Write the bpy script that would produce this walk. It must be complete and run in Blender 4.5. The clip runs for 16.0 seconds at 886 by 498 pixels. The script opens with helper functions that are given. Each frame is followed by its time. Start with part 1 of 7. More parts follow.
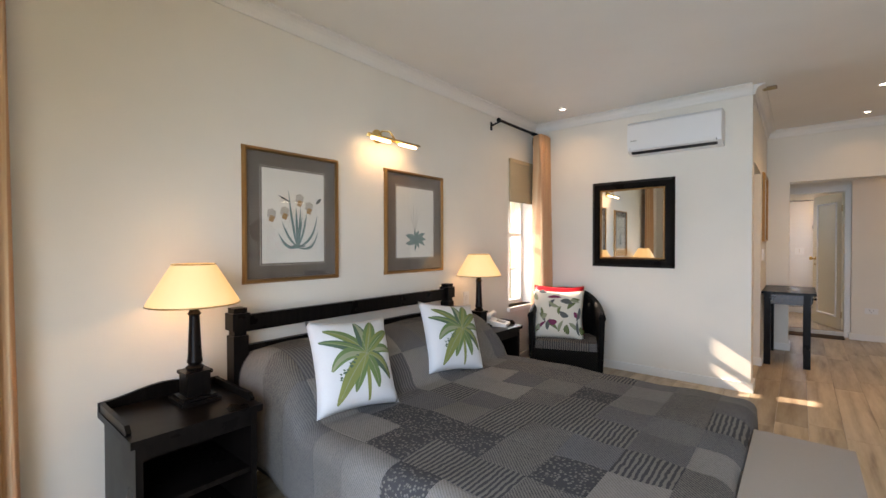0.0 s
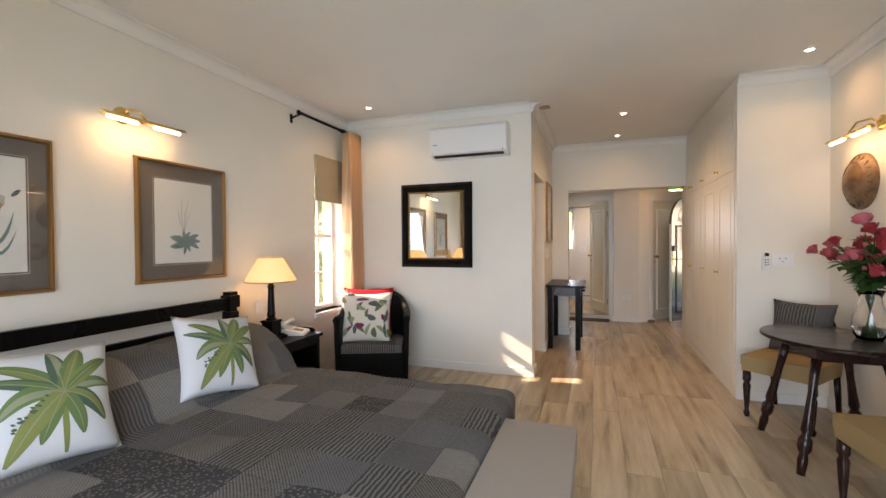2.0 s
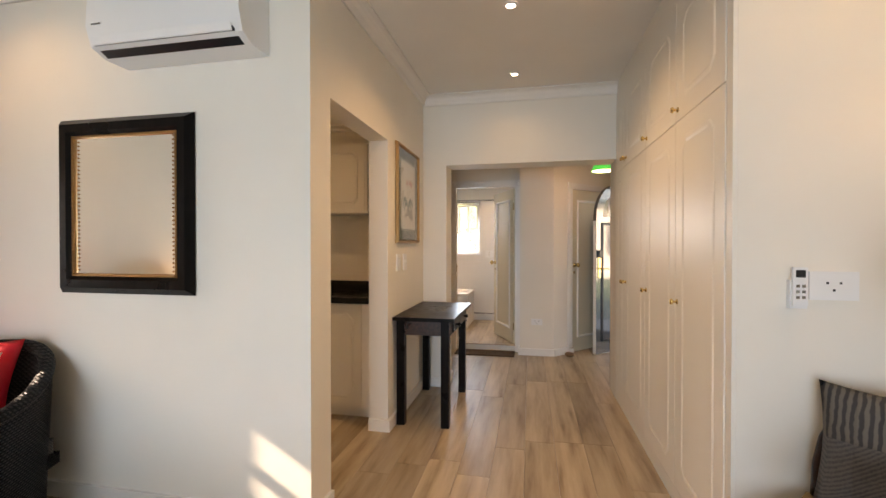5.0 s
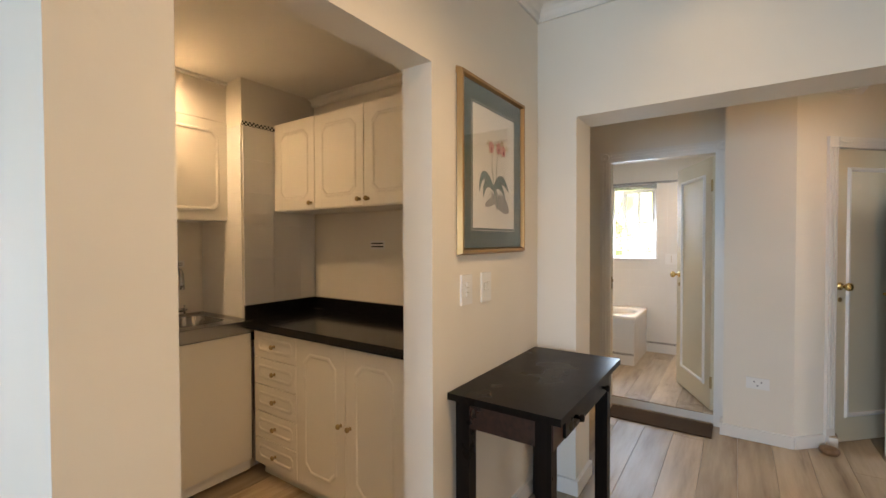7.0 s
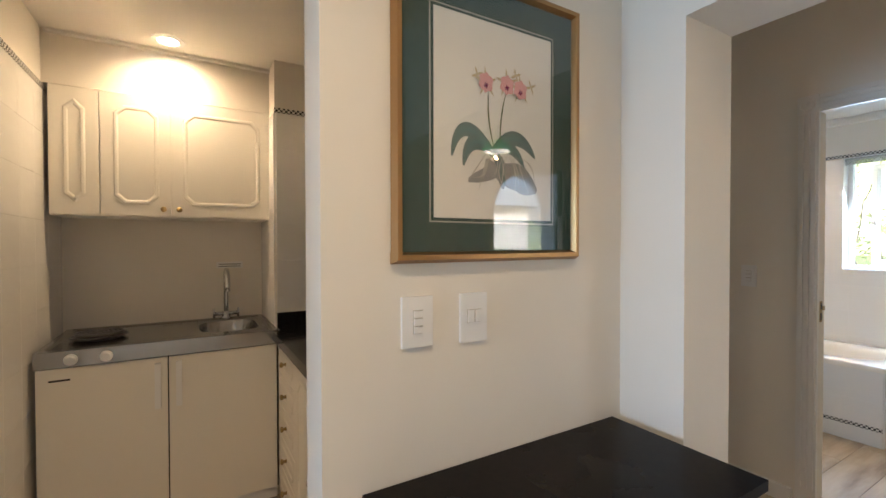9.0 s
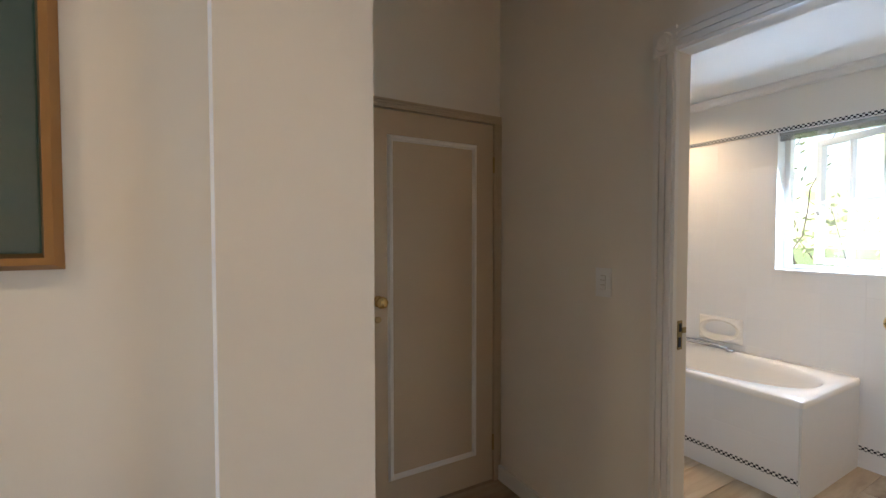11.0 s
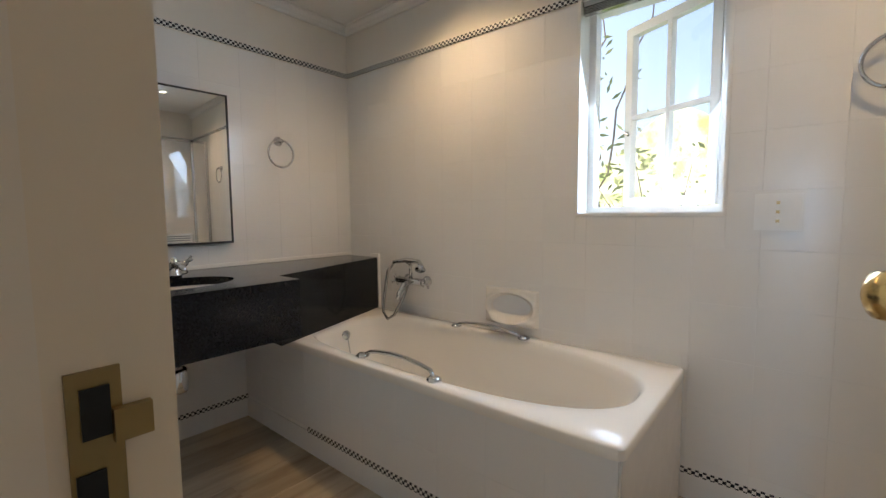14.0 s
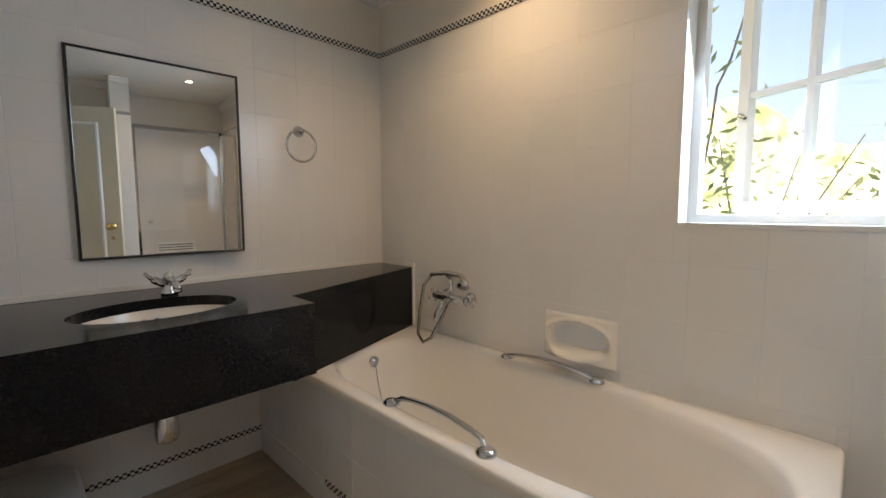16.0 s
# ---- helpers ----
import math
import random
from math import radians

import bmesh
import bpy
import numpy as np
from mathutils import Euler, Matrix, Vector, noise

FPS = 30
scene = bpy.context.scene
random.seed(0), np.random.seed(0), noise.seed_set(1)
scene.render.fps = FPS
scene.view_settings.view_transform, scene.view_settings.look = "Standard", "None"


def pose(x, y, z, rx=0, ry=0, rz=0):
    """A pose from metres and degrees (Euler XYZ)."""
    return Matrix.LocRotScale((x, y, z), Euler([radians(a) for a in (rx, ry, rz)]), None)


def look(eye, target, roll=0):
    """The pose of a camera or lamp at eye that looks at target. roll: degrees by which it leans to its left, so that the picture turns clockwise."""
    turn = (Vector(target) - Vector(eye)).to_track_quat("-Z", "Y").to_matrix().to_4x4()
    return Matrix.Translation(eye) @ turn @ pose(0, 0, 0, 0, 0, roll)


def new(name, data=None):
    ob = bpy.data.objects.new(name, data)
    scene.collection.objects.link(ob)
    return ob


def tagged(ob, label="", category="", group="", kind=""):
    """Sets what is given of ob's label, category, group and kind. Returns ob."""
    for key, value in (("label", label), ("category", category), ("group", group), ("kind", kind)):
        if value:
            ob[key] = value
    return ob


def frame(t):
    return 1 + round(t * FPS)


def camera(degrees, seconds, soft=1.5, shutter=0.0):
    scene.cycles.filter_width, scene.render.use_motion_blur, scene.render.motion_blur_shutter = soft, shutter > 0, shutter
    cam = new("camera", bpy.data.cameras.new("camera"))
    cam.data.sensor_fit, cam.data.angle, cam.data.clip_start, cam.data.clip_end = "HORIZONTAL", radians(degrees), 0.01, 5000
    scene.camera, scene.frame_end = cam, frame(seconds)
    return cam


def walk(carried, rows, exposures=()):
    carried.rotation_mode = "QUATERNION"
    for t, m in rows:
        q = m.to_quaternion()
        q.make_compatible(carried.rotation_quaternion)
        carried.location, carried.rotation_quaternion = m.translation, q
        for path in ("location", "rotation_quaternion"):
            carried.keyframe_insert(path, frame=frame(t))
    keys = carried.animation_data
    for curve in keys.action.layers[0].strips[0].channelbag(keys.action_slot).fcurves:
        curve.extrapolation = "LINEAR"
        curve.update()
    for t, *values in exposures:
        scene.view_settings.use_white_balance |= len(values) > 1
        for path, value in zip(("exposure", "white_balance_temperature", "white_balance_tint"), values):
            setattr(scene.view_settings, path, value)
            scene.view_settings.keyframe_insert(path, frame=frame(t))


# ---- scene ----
cam = camera(91.9, 16.0)
PATH = [
    (0, (0.322, -4.601, 1.314), (-0.958, -3.064, 1.288), -0.1),
    (0.5, (0.373, -4.521, 1.335), (-0.894, -2.974, 1.307), -0.2),
    (1, (0.403, -4.473, 1.345), (-0.704, -2.808, 1.315), -0.2),
    (1.5, (0.437, -4.416, 1.34), (-0.437, -2.617, 1.311), -0.3),
    (2, (0.599, -4.255, 1.329), (-0.075, -2.373, 1.299), -0.4),
    (2.5, (0.706, -4.086, 1.307), (0.193, -2.153, 1.278), -0.4),
    (3, (0.795, -3.733, 1.308), (0.411, -1.77, 1.278), -0.5),
    (3.5, (0.868, -3.317, 1.31), (0.537, -1.345, 1.277), -0.5),
    (4, (0.928, -2.765, 1.318), (0.6, -0.792, 1.286), -0.6),
    (4.2, (0.943, -2.571, 1.308), (0.62, -0.597, 1.28), -0.5),
    (6.3, (0.998, -0.674, 1.38), (0.202, 1.161, 1.342), 0.1),
    (6.5, (0.98, -0.541, 1.404), (0.097, 1.253, 1.349), -0.3),
    (7, (0.935, -0.212, 1.388), (-0.196, 1.437, 1.349), -0.2),
    (7.5, (0.938, 0.054, 1.389), (-0.392, 1.547, 1.361), -0.2),
    (8, (0.917, 0.307, 1.377), (-0.611, 1.597, 1.345), -0.1),
    (8.5, (0.892, 0.536, 1.377), (-0.745, 1.685, 1.356), 0.2),
    (9, (0.951, 0.83, 1.379), (-0.769, 1.85, 1.35), -0.1),
    (9.5, (0.965, 1.147, 1.364), (-0.784, 2.117, 1.347), -0.5),
    (10, (1.001, 1.499, 1.39), (-0.748, 2.469, 1.352), -0.1),
    (10.2, (1.006, 1.625, 1.39), (-0.742, 2.596, 1.341), 0.0),
    (12.3, (0.793, 2.769, 1.329), (-0.811, 3.962, 1.262), -0.6),
    (12.5, (0.754, 2.878, 1.313), (-0.8, 4.134, 1.245), -0.6),
    (13, (0.638, 3.076, 1.283), (-0.8, 4.463, 1.196), -0.6),
    (13.5, (0.486, 3.293, 1.22), (-0.823, 4.801, 1.106), -0.2),
    (14, (0.377, 3.522, 1.168), (-0.9, 5.053, 1.006), -0.5),
    (14.5, (0.229, 3.627, 1.134), (-1.002, 5.194, 0.969), -0.1),
    (15, (0.161, 3.711, 1.182), (-1.079, 5.269, 0.997), -0.1),
    (15.5, (0.094, 3.777, 1.203), (-1.188, 5.301, 1.013), -0.1),
    (16, (0.066, 3.8, 1.213), (-1.329, 5.221, 1.026), -0.1),
]
walk(cam, [(r[0], look(*r[1:])) for r in PATH], [(0.0, 1.83, 7900, 24), (4.2, 2.0, 8700, 25), (6.3, 2.15, 7700, 20), (8.5, 2.33, 6400, 14), (10.2, 2.33, 5500, 13), (12.3, 1.86, 7400, 20), (14.0, 1.57, 6600, 14), (16.0, 1.5, 6900, 15)])

# ---- world, sun, large lights ----
SUN = Vector((1.0, 0.18, -0.593)).normalized()
world = bpy.data.worlds.new("world")
scene.world = world
world.use_nodes = True
wn = world.node_tree.nodes
sky = wn.new("ShaderNodeTexSky")
sky.sky_type, sky.sun_disc = "NISHITA", False
sky.dust_density = 4.0
sky.sun_elevation, sky.sun_rotation = math.asin(-SUN.z), math.atan2(-SUN.x, -SUN.y)
wn["Background"].inputs["Strength"].default_value = 0.15
world.node_tree.links.new(sky.outputs[0], wn["Background"].inputs["Color"])
sun = new("sun", bpy.data.lights.new("sun", "SUN"))
sun.data.energy, sun.data.angle, sun.data.color = 5.0, radians(0.5), (1.0, 0.93, 0.82)
sun.matrix_world = look((-20, -3, 12), Vector((-20, -3, 12)) + SUN)


def area(name, eye, target, w, h, energy, color):
    """Daylight standing in a window's opening."""
    ob = new(name, bpy.data.lights.new(name, "AREA"))
    ob.data.shape, ob.data.size, ob.data.size_y = "RECTANGLE", w, h
    ob.data.energy, ob.data.color = energy, color
    ob.matrix_world = look(eye, target)
    return ob


LAMPS = 0.85  # the lamps' strength against daylight


def spot(name, x, y, z, energy, color=(1.0, 0.70, 0.38), size=2.2):
    ob = new(name, bpy.data.lights.new(name, "SPOT"))
    ob.data.energy, ob.data.color, ob.data.spot_size, ob.data.spot_blend = energy * LAMPS, color, size, 1.0
    ob.data.shadow_soft_size = 0.03
    ob.matrix_world = look((x, y, z), (x, y - 0.001, 0))
    return ob


def bulb(name, x, y, z, energy, color=(1.0, 0.72, 0.42), r=0.03):
    ob = new(name, bpy.data.lights.new(name, "POINT"))
    ob.data.energy, ob.data.color, ob.data.shadow_soft_size = energy * LAMPS, color, r
    ob.location = (x, y, z)
    return ob


DAY = (0.54, 0.75, 1.0)
WARM = (1.0, 0.68, 0.34)
area("daylight_garden_doors", (0.4, -5.5, 1.2), (0.2, 0, -0.9), 2.3, 1.8, 27, (0.45, 0.70, 1.0)).data.spread = radians(130)
area("daylight_bed_window", (-2.27, -0.35, 1.2), (0, -0.35, 1.1), 0.45, 1.0, 3.4, DAY)
area("daylight_bath_window", (-0.1, 5.44, 1.6), (-0.1, 3.4, 0.5), 0.5, 0.82, 5.2, DAY)
area("daylight_front_door", (2.45, 3.72, 1.1), (0, 1.4, 0.8), 0.75, 1.9, 0.75, DAY)
CEIL = 2.69
BATH_CEIL = 2.36
KIT_CEIL = 2.37

# ---- materials ----


class Mat:
    """A small builder for node materials."""

    def __init__(self, name, rough=0.5, metal=0.0, spec=0.5):
        self.m = bpy.data.materials.new(name)
        self.m.use_nodes = True
        self.t = self.m.node_tree
        self.b = self.t.nodes["Principled BSDF"]
        self.b.inputs["Roughness"].default_value = rough
        self.b.inputs["Metallic"].default_value = metal
        self.b.inputs["Specular IOR Level"].default_value = spec
        self.coord = self.t.nodes.new("ShaderNodeTexCoord").outputs["Object"]

    def node(self, kind, **inputs):
        n = self.t.nodes.new(kind)
        for k, v in inputs.items():
            self.put(n.inputs[k], v)
        return n

    def put(self, socket, v):
        if isinstance(v, bpy.types.NodeSocket):
            self.t.links.new(v, socket)
        elif isinstance(v, tuple) and len(v) == 3 and socket.type == "RGBA":
            socket.default_value = (*v, 1)
        else:
            socket.default_value = v

    def scaled(self, s, rot=(0, 0, 0)):
        n = self.node("ShaderNodeMapping", Vector=self.coord)
        n.inputs["Scale"].default_value = s
        n.inputs["Rotation"].default_value = rot
        return n.outputs[0]

    def noise(self, scale, vec=None, detail=4.0, rough=0.5):
        return self.node("ShaderNodeTexNoise", Vector=vec or self.coord, Scale=scale, Detail=detail, Roughness=rough).outputs["Fac"]

    def ramp(self, fac, stops):
        n = self.node("ShaderNodeValToRGB", Fac=fac)
        e = n.color_ramp.elements
        while len(e) < len(stops):
            e.new(0.5)
        for el, (p, c) in zip(e, stops):
            el.position, el.color = p, (*c, 1)
        return n.outputs["Color"]

    def mix(self, fac, a, b, blend="MIX"):
        n = self.t.nodes.new("ShaderNodeMix")
        n.data_type, n.blend_type = "RGBA", blend
        self.put(n.inputs[0], fac), self.put(n.inputs[6], a), self.put(n.inputs[7], b)
        return n.outputs[2]

    def math(self, op, a, b=0.0, c=0.0):
        n = self.t.nodes.new("ShaderNodeMath")
        n.operation = op
        self.put(n.inputs[0], a), self.put(n.inputs[1], b), self.put(n.inputs[2], c)
        return n.outputs[0]

    def rand(self):
        return self.t.nodes.new("ShaderNodeObjectInfo").outputs["Random"]

    def color(self, c):
        self.put(self.b.inputs["Base Color"], c)
        return self

    def rough(self, r):
        self.put(self.b.inputs["Roughness"], r)
        return self

    def bump(self, h, strength=0.2, dist=0.01):
        n = self.node("ShaderNodeBump", Height=h, Strength=strength, Distance=dist)
        self.put(self.b.inputs["Normal"], n.outputs[0])
        return self


def paint(name, c, rough=0.6, grain=60.0, bump=0.08, vary=0.06):
    m = Mat(name, rough)
    d = tuple(max(0.0, v * (1 - vary)) for v in c)
    m.color(m.mix(m.ramp(m.noise(1.3), [(0.35, (0, 0, 0)), (0.7, (1, 1, 1))]), c, d))
    m.bump(m.noise(grain, detail=3.0), bump, 0.004)
    return m.m


def metal(name, c, rough=0.2):
    m = Mat(name, rough, 1.0)
    m.color(c).rough(m.math("MULTIPLY_ADD", m.noise(30.0), 0.15, rough - 0.05))
    return m.m


def wood(name, dark, light, rough=0.3, along=(1, 1, 12), bump=0.1):
    m = Mat(name, rough)
    v = m.scaled(tuple(14.0 / a for a in along))
    g = m.noise(3.0, v, 6.0, 0.6)
    m.color(m.ramp(g, [(0.3, dark), (0.7, light)]))
    m.rough(m.math("MULTIPLY_ADD", m.noise(6.0), 0.2, rough - 0.1))
    m.bump(g, bump, 0.003)
    return m.m


def glow(name, c, strength, base=(0.9, 0.9, 0.9)):
    m = Mat(name, 0.6)
    m.color(base)
    m.put(m.b.inputs["Emission Color"], c)
    m.b.inputs["Emission Strength"].default_value = strength * LAMPS
    return m.m


def cloth(name, a, b, scale=350.0, rough=0.9, bump=0.4):
    m = Mat(name, rough, spec=0.2)
    w = m.node("ShaderNodeTexWave", Vector=m.coord, Scale=scale, Distortion=1.5)
    m.color(m.mix(m.math("MULTIPLY", m.noise(scale * 0.6), 0.8), a, b))
    m.bump(m.math("ADD", w.outputs["Fac"], m.noise(9.0)), bump, 0.003)
    return m.m


def glass(name, c=(0.98, 0.99, 0.98), rough=0.0, ior=1.45):
    m = Mat(name, rough)
    m.color(c)
    m.b.inputs["Transmission Weight"].default_value = 1.0
    m.b.inputs["IOR"].default_value = ior
    return m.m


def floor_wood():
    m = Mat("oak laminate", 0.38)
    r = m.rand()
    off = m.node("ShaderNodeCombineXYZ", X=m.math("MULTIPLY", r, 17.0), Y=m.math("MULTIPLY", r, 31.0))
    v = m.node("ShaderNodeVectorMath", **{})
    v.operation = "ADD"
    m.put(v.inputs[0], m.coord), m.put(v.inputs[1], off.outputs[0])
    mp = m.node("ShaderNodeMapping", Vector=v.outputs[0])
    mp.inputs["Scale"].default_value = (6.0, 0.62, 1.0)
    grain = m.noise(1.9, mp.outputs[0], 6.0, 0.56)
    fine = m.noise(14.0, mp.outputs[0], 3.0)
    base = m.ramp(grain, [(0.28, (0.22, 0.15, 0.095)), (0.42, (0.42, 0.33, 0.225)), (0.6, (0.56, 0.46, 0.335)), (0.8, (0.65, 0.56, 0.43))])
    tone = m.ramp(r, [(0.0, (0.62, 0.60, 0.58)), (0.5, (0.85, 0.83, 0.80)), (1.0, (1.0, 0.98, 0.95))])
    col = m.mix(1.0, base, tone, "MULTIPLY")
    knots = m.node("ShaderNodeTexVoronoi", Vector=mp.outputs[0], Scale=0.7)
    k = m.ramp(knots.outputs["Distance"], [(0.0, (0.25, 0.2, 0.16)), (0.09, (1, 1, 1))])
    col = m.mix(0.7, col, k, "MULTIPLY")
    m.color(col)
    m.rough(m.math("MULTIPLY_ADD", fine, 0.2, 0.3))
    m.bump(grain, 0.06, 0.002)
    return m.m


def tile_white():
    m = Mat("white glazed tile", 0.18)
    m.color(m.ramp(m.rand(), [(0.0, (0.765, 0.755, 0.735)), (1.0, (0.785, 0.775, 0.755))]))
    m.rough(m.math("MULTIPLY_ADD", m.noise(20.0), 0.15, 0.14))
    m.bump(m.noise(9.0, detail=2.0), 0.05, 0.004)
    return m.m


def checks(name, size):
    m = Mat(name, 0.25)
    off = m.scaled((1.0, 1.0, 1.0))
    c = m.node("ShaderNodeTexChecker", Vector=off, Scale=1.0 / size)
    c.inputs["Color1"].default_value, c.inputs["Color2"].default_value = (0.025, 0.025, 0.03, 1), (0.75, 0.74, 0.70, 1)
    m.color(c.outputs["Color"])
    return m.m


def granite():
    m = Mat("black granite", 0.12, spec=0.28)
    v = m.node("ShaderNodeTexVoronoi", Vector=m.coord, Scale=260.0)
    m.color(m.mix(m.ramp(m.noise(120.0), [(0.45, (0, 0, 0)), (0.8, (1, 1, 1))]), (0.006, 0.006, 0.007), (0.018, 0.018, 0.019)))
    m.rough(m.math("MULTIPLY_ADD", v.outputs["Distance"], 0.1, 0.09))
    return m.m


def mirror():
    m = Mat("mirror silver", 0.0, 1.0)
    m.color((0.9, 0.91, 0.9))
    return m.m


def patchwork(name="patchwork cloth", size=0.215, upright=False, depth=0.06):
    """Square patches of small woven patterns in charcoal, taupe and grey; upright: laid out across x and z."""
    m = Mat(name, 0.92, spec=0.15)
    if upright:
        m.coord = m.scaled((1, 1, 1), (radians(90), 0, 0))
    s = m.node("ShaderNodeMapping", Vector=m.coord)
    s.inputs["Scale"].default_value = (1 / size, 1 / size, 0.4)
    s.inputs["Location"].default_value = (0.5, 0.12, 0.2) if upright else (0, 0, 0)
    s = s.outputs[0]
    fl = m.node("ShaderNodeVectorMath")
    fl.operation = "FLOOR"
    m.put(fl.inputs[0], s)
    wnz = m.node("ShaderNodeTexWhiteNoise", Vector=fl.outputs[0])
    r = wnz.outputs["Value"]
    sp = m.node("ShaderNodeSeparateColor", Color=wnz.outputs["Color"])
    r2 = sp.outputs["Green"]
    wob = m.noise(40.0, detail=2.0)
    warp = m.noise(5.0, detail=2.0)
    wa = m.node("ShaderNodeTexWave", Vector=m.coord, Scale=15.0, Distortion=2.2)
    wa.inputs["Detail Scale"].default_value = 1.6
    wa.bands_direction = "X"
    wb = m.node("ShaderNodeTexWave", Vector=m.coord, Scale=17.0, Distortion=1.2)
    wb.bands_direction = "Y"
    wc = m.node("ShaderNodeTexWave", Vector=m.coord, Scale=42.0, Distortion=0.6)
    wc.bands_direction = "DIAGONAL"
    vo = m.node("ShaderNodeTexVoronoi", Vector=m.coord, Scale=70.0)
    weave = m.math("MULTIPLY_ADD", wc.outputs["Fac"], 0.35, m.math("MULTIPLY", m.noise(170.0, detail=3.0), 0.75))
    dots = m.math("SUBTRACT", 1.0, m.math("MULTIPLY", vo.outputs["Distance"], 1.5))
    h = weave
    for lim, other in ((0.34, wa.outputs["Fac"]), (0.52, weave), (0.64, dots), (0.74, wb.outputs["Fac"]), (0.86, weave)):
        h = m.mix(m.math("GREATER_THAN", r, lim), h, other)
    sh = m.math("MULTIPLY_ADD", h, 0.9, m.math("MULTIPLY", wob, 0.2))
    tone = m.ramp(r2, [(0.0, (0.075, 0.072, 0.073)), (0.3, (0.095, 0.098, 0.106)), (0.55, (0.135, 0.122, 0.108)), (0.8, (0.175, 0.168, 0.162)), (1.0, (0.25, 0.225, 0.20))])
    figured = m.math("MULTIPLY", m.math("GREATER_THAN", r, 0.34), m.math("LESS_THAN", r, 0.74))
    dark = m.mix(figured, m.mix(0.35, tone, (0.04, 0.039, 0.041)), (0.05, 0.048, 0.05))
    light = m.mix(figured, m.mix(0.3, tone, (0.29, 0.265, 0.235)), (0.175, 0.16, 0.14))
    col = m.mix(m.ramp(sh, [(0.38, (0, 0, 0)), (0.72, (1, 1, 1))]), dark, light)
    m.color(m.mix(m.math("MULTIPLY_ADD", warp, 0.3, depth - 0.06), col, (0.05, 0.047, 0.046)))
    # seams between the patches
    fr = m.node("ShaderNodeVectorMath")
    fr.operation = "FRACTION"
    m.put(fr.inputs[0], s)
    sx = m.node("ShaderNodeSeparateXYZ", Vector=fr.outputs[0])
    edge = [m.math("ABSOLUTE", m.math("SUBTRACT", sx.outputs[k], 0.5)) for k in ("X", "Y")]
    seam = m.math("SUBTRACT", 1.0, m.math("MULTIPLY", m.math("MAXIMUM", m.math("SUBTRACT", m.math("MAXIMUM", edge[0], edge[1]), 0.47), 0.0), 33.0))
    m.bump(m.math("ADD", m.math("MULTIPLY", sh, 0.7), m.math("ADD", m.math("MULTIPLY", m.noise(6.0), 0.8), seam)), 0.5, 0.004)
    return m.m


def stripes():
    m = Mat("striped curtain cloth", 0.85, spec=0.15)
    w = m.node("ShaderNodeTexWave", Vector=m.coord, Scale=6.0, Distortion=0.4)
    w.bands_direction = "Y"
    w2 = m.node("ShaderNodeTexWave", Vector=m.coord, Scale=1.9, Distortion=0.8)
    w2.bands_direction = "Y"
    a = m.ramp(w.outputs["Fac"], [(0.3, (0.60, 0.36, 0.20)), (0.5, (0.74, 0.58, 0.37)), (0.8, (0.66, 0.45, 0.26))])
    m.color(m.mix(m.math("MULTIPLY", w2.outputs["Fac"], 0.35), a, (0.58, 0.30, 0.19)))
    m.b.inputs["Transmission Weight"].default_value = 0.0
    m.bump(m.noise(300.0), 0.2, 0.002)
    return m.m


def wicker(name, dark, light):
    m = Mat(name, 0.5, spec=0.15)
    v = m.scaled((1, 1, 1))
    a = m.node("ShaderNodeTexWave", Vector=v, Scale=26.0)
    a.bands_direction = "Z"
    c = m.node("ShaderNodeTexWave", Vector=v, Scale=26.0)
    c.bands_direction = "DIAGONAL"
    h = m.math("MULTIPLY", a.outputs["Fac"], c.outputs["Fac"])
    m.color(m.mix(h, dark, light)).bump(h, 0.9, 0.006)
    return m.m


WALL = paint("cream wall paint", (0.80, 0.755, 0.675), 0.7)
CEILM = paint("white ceiling paint", (0.80, 0.775, 0.73), 0.75)
TRIM = paint("white gloss trim paint", (0.80, 0.78, 0.74), 0.35, bump=0.03)
CREAM = paint("cream cupboard lacquer", (0.79, 0.755, 0.68), 0.38, bump=0.02, vary=0.03)
DOORM = paint("tan door paint", (0.54, 0.44, 0.31), 0.4, bump=0.03)
DOORC = paint("cream door paint", (0.70, 0.64, 0.49), 0.38, bump=0.03)
OAK = floor_wood()
TILE = tile_white()
GROUT = paint("pale grout", (0.74, 0.73, 0.70), 0.8)
CHECK = checks("black and white mosaic", 0.0125)
GRANITE = granite()
MIRROR = mirror()
EBONY = wood("black stained wood", (0.003, 0.0024, 0.0022), (0.009, 0.0065, 0.0055), 0.3, bump=0.04)
EBONY.node_tree.nodes["Principled BSDF"].inputs["Specular IOR Level"].default_value = 0.11
MAHOG = wood("dark mahogany", (0.010, 0.004, 0.003), (0.034, 0.012, 0.008), 0.24, bump=0.04)
MAHOG.node_tree.nodes["Principled BSDF"].inputs["Specular IOR Level"].default_value = 0.3
BRASS = metal("polished brass", (0.80, 0.58, 0.25), 0.2)
OLDBRASS = metal("aged brass", (0.42, 0.31, 0.15), 0.35)
CHROME = metal("chrome", (0.62, 0.63, 0.64), 0.08)
STEEL = metal("brushed steel", (0.42, 0.41, 0.395), 0.2)
IRON = metal("black iron", (0.02, 0.02, 0.022), 0.45)
GLASS = glass("clear glass")
PLASTIC = paint("white plastic", (0.80, 0.80, 0.79), 0.35, bump=0.01, vary=0.02)
ENAMEL = paint("white bath enamel", (0.82, 0.775, 0.70), 0.12, bump=0.0, vary=0.02)
QUILT = patchwork()
PATCHES = patchwork("patchwork cushion cloth", 0.2, True, 0.24)
CURTAIN = stripes()
BLIND = cloth("beige blind cloth", (0.50, 0.41, 0.28), (0.40, 0.32, 0.21))
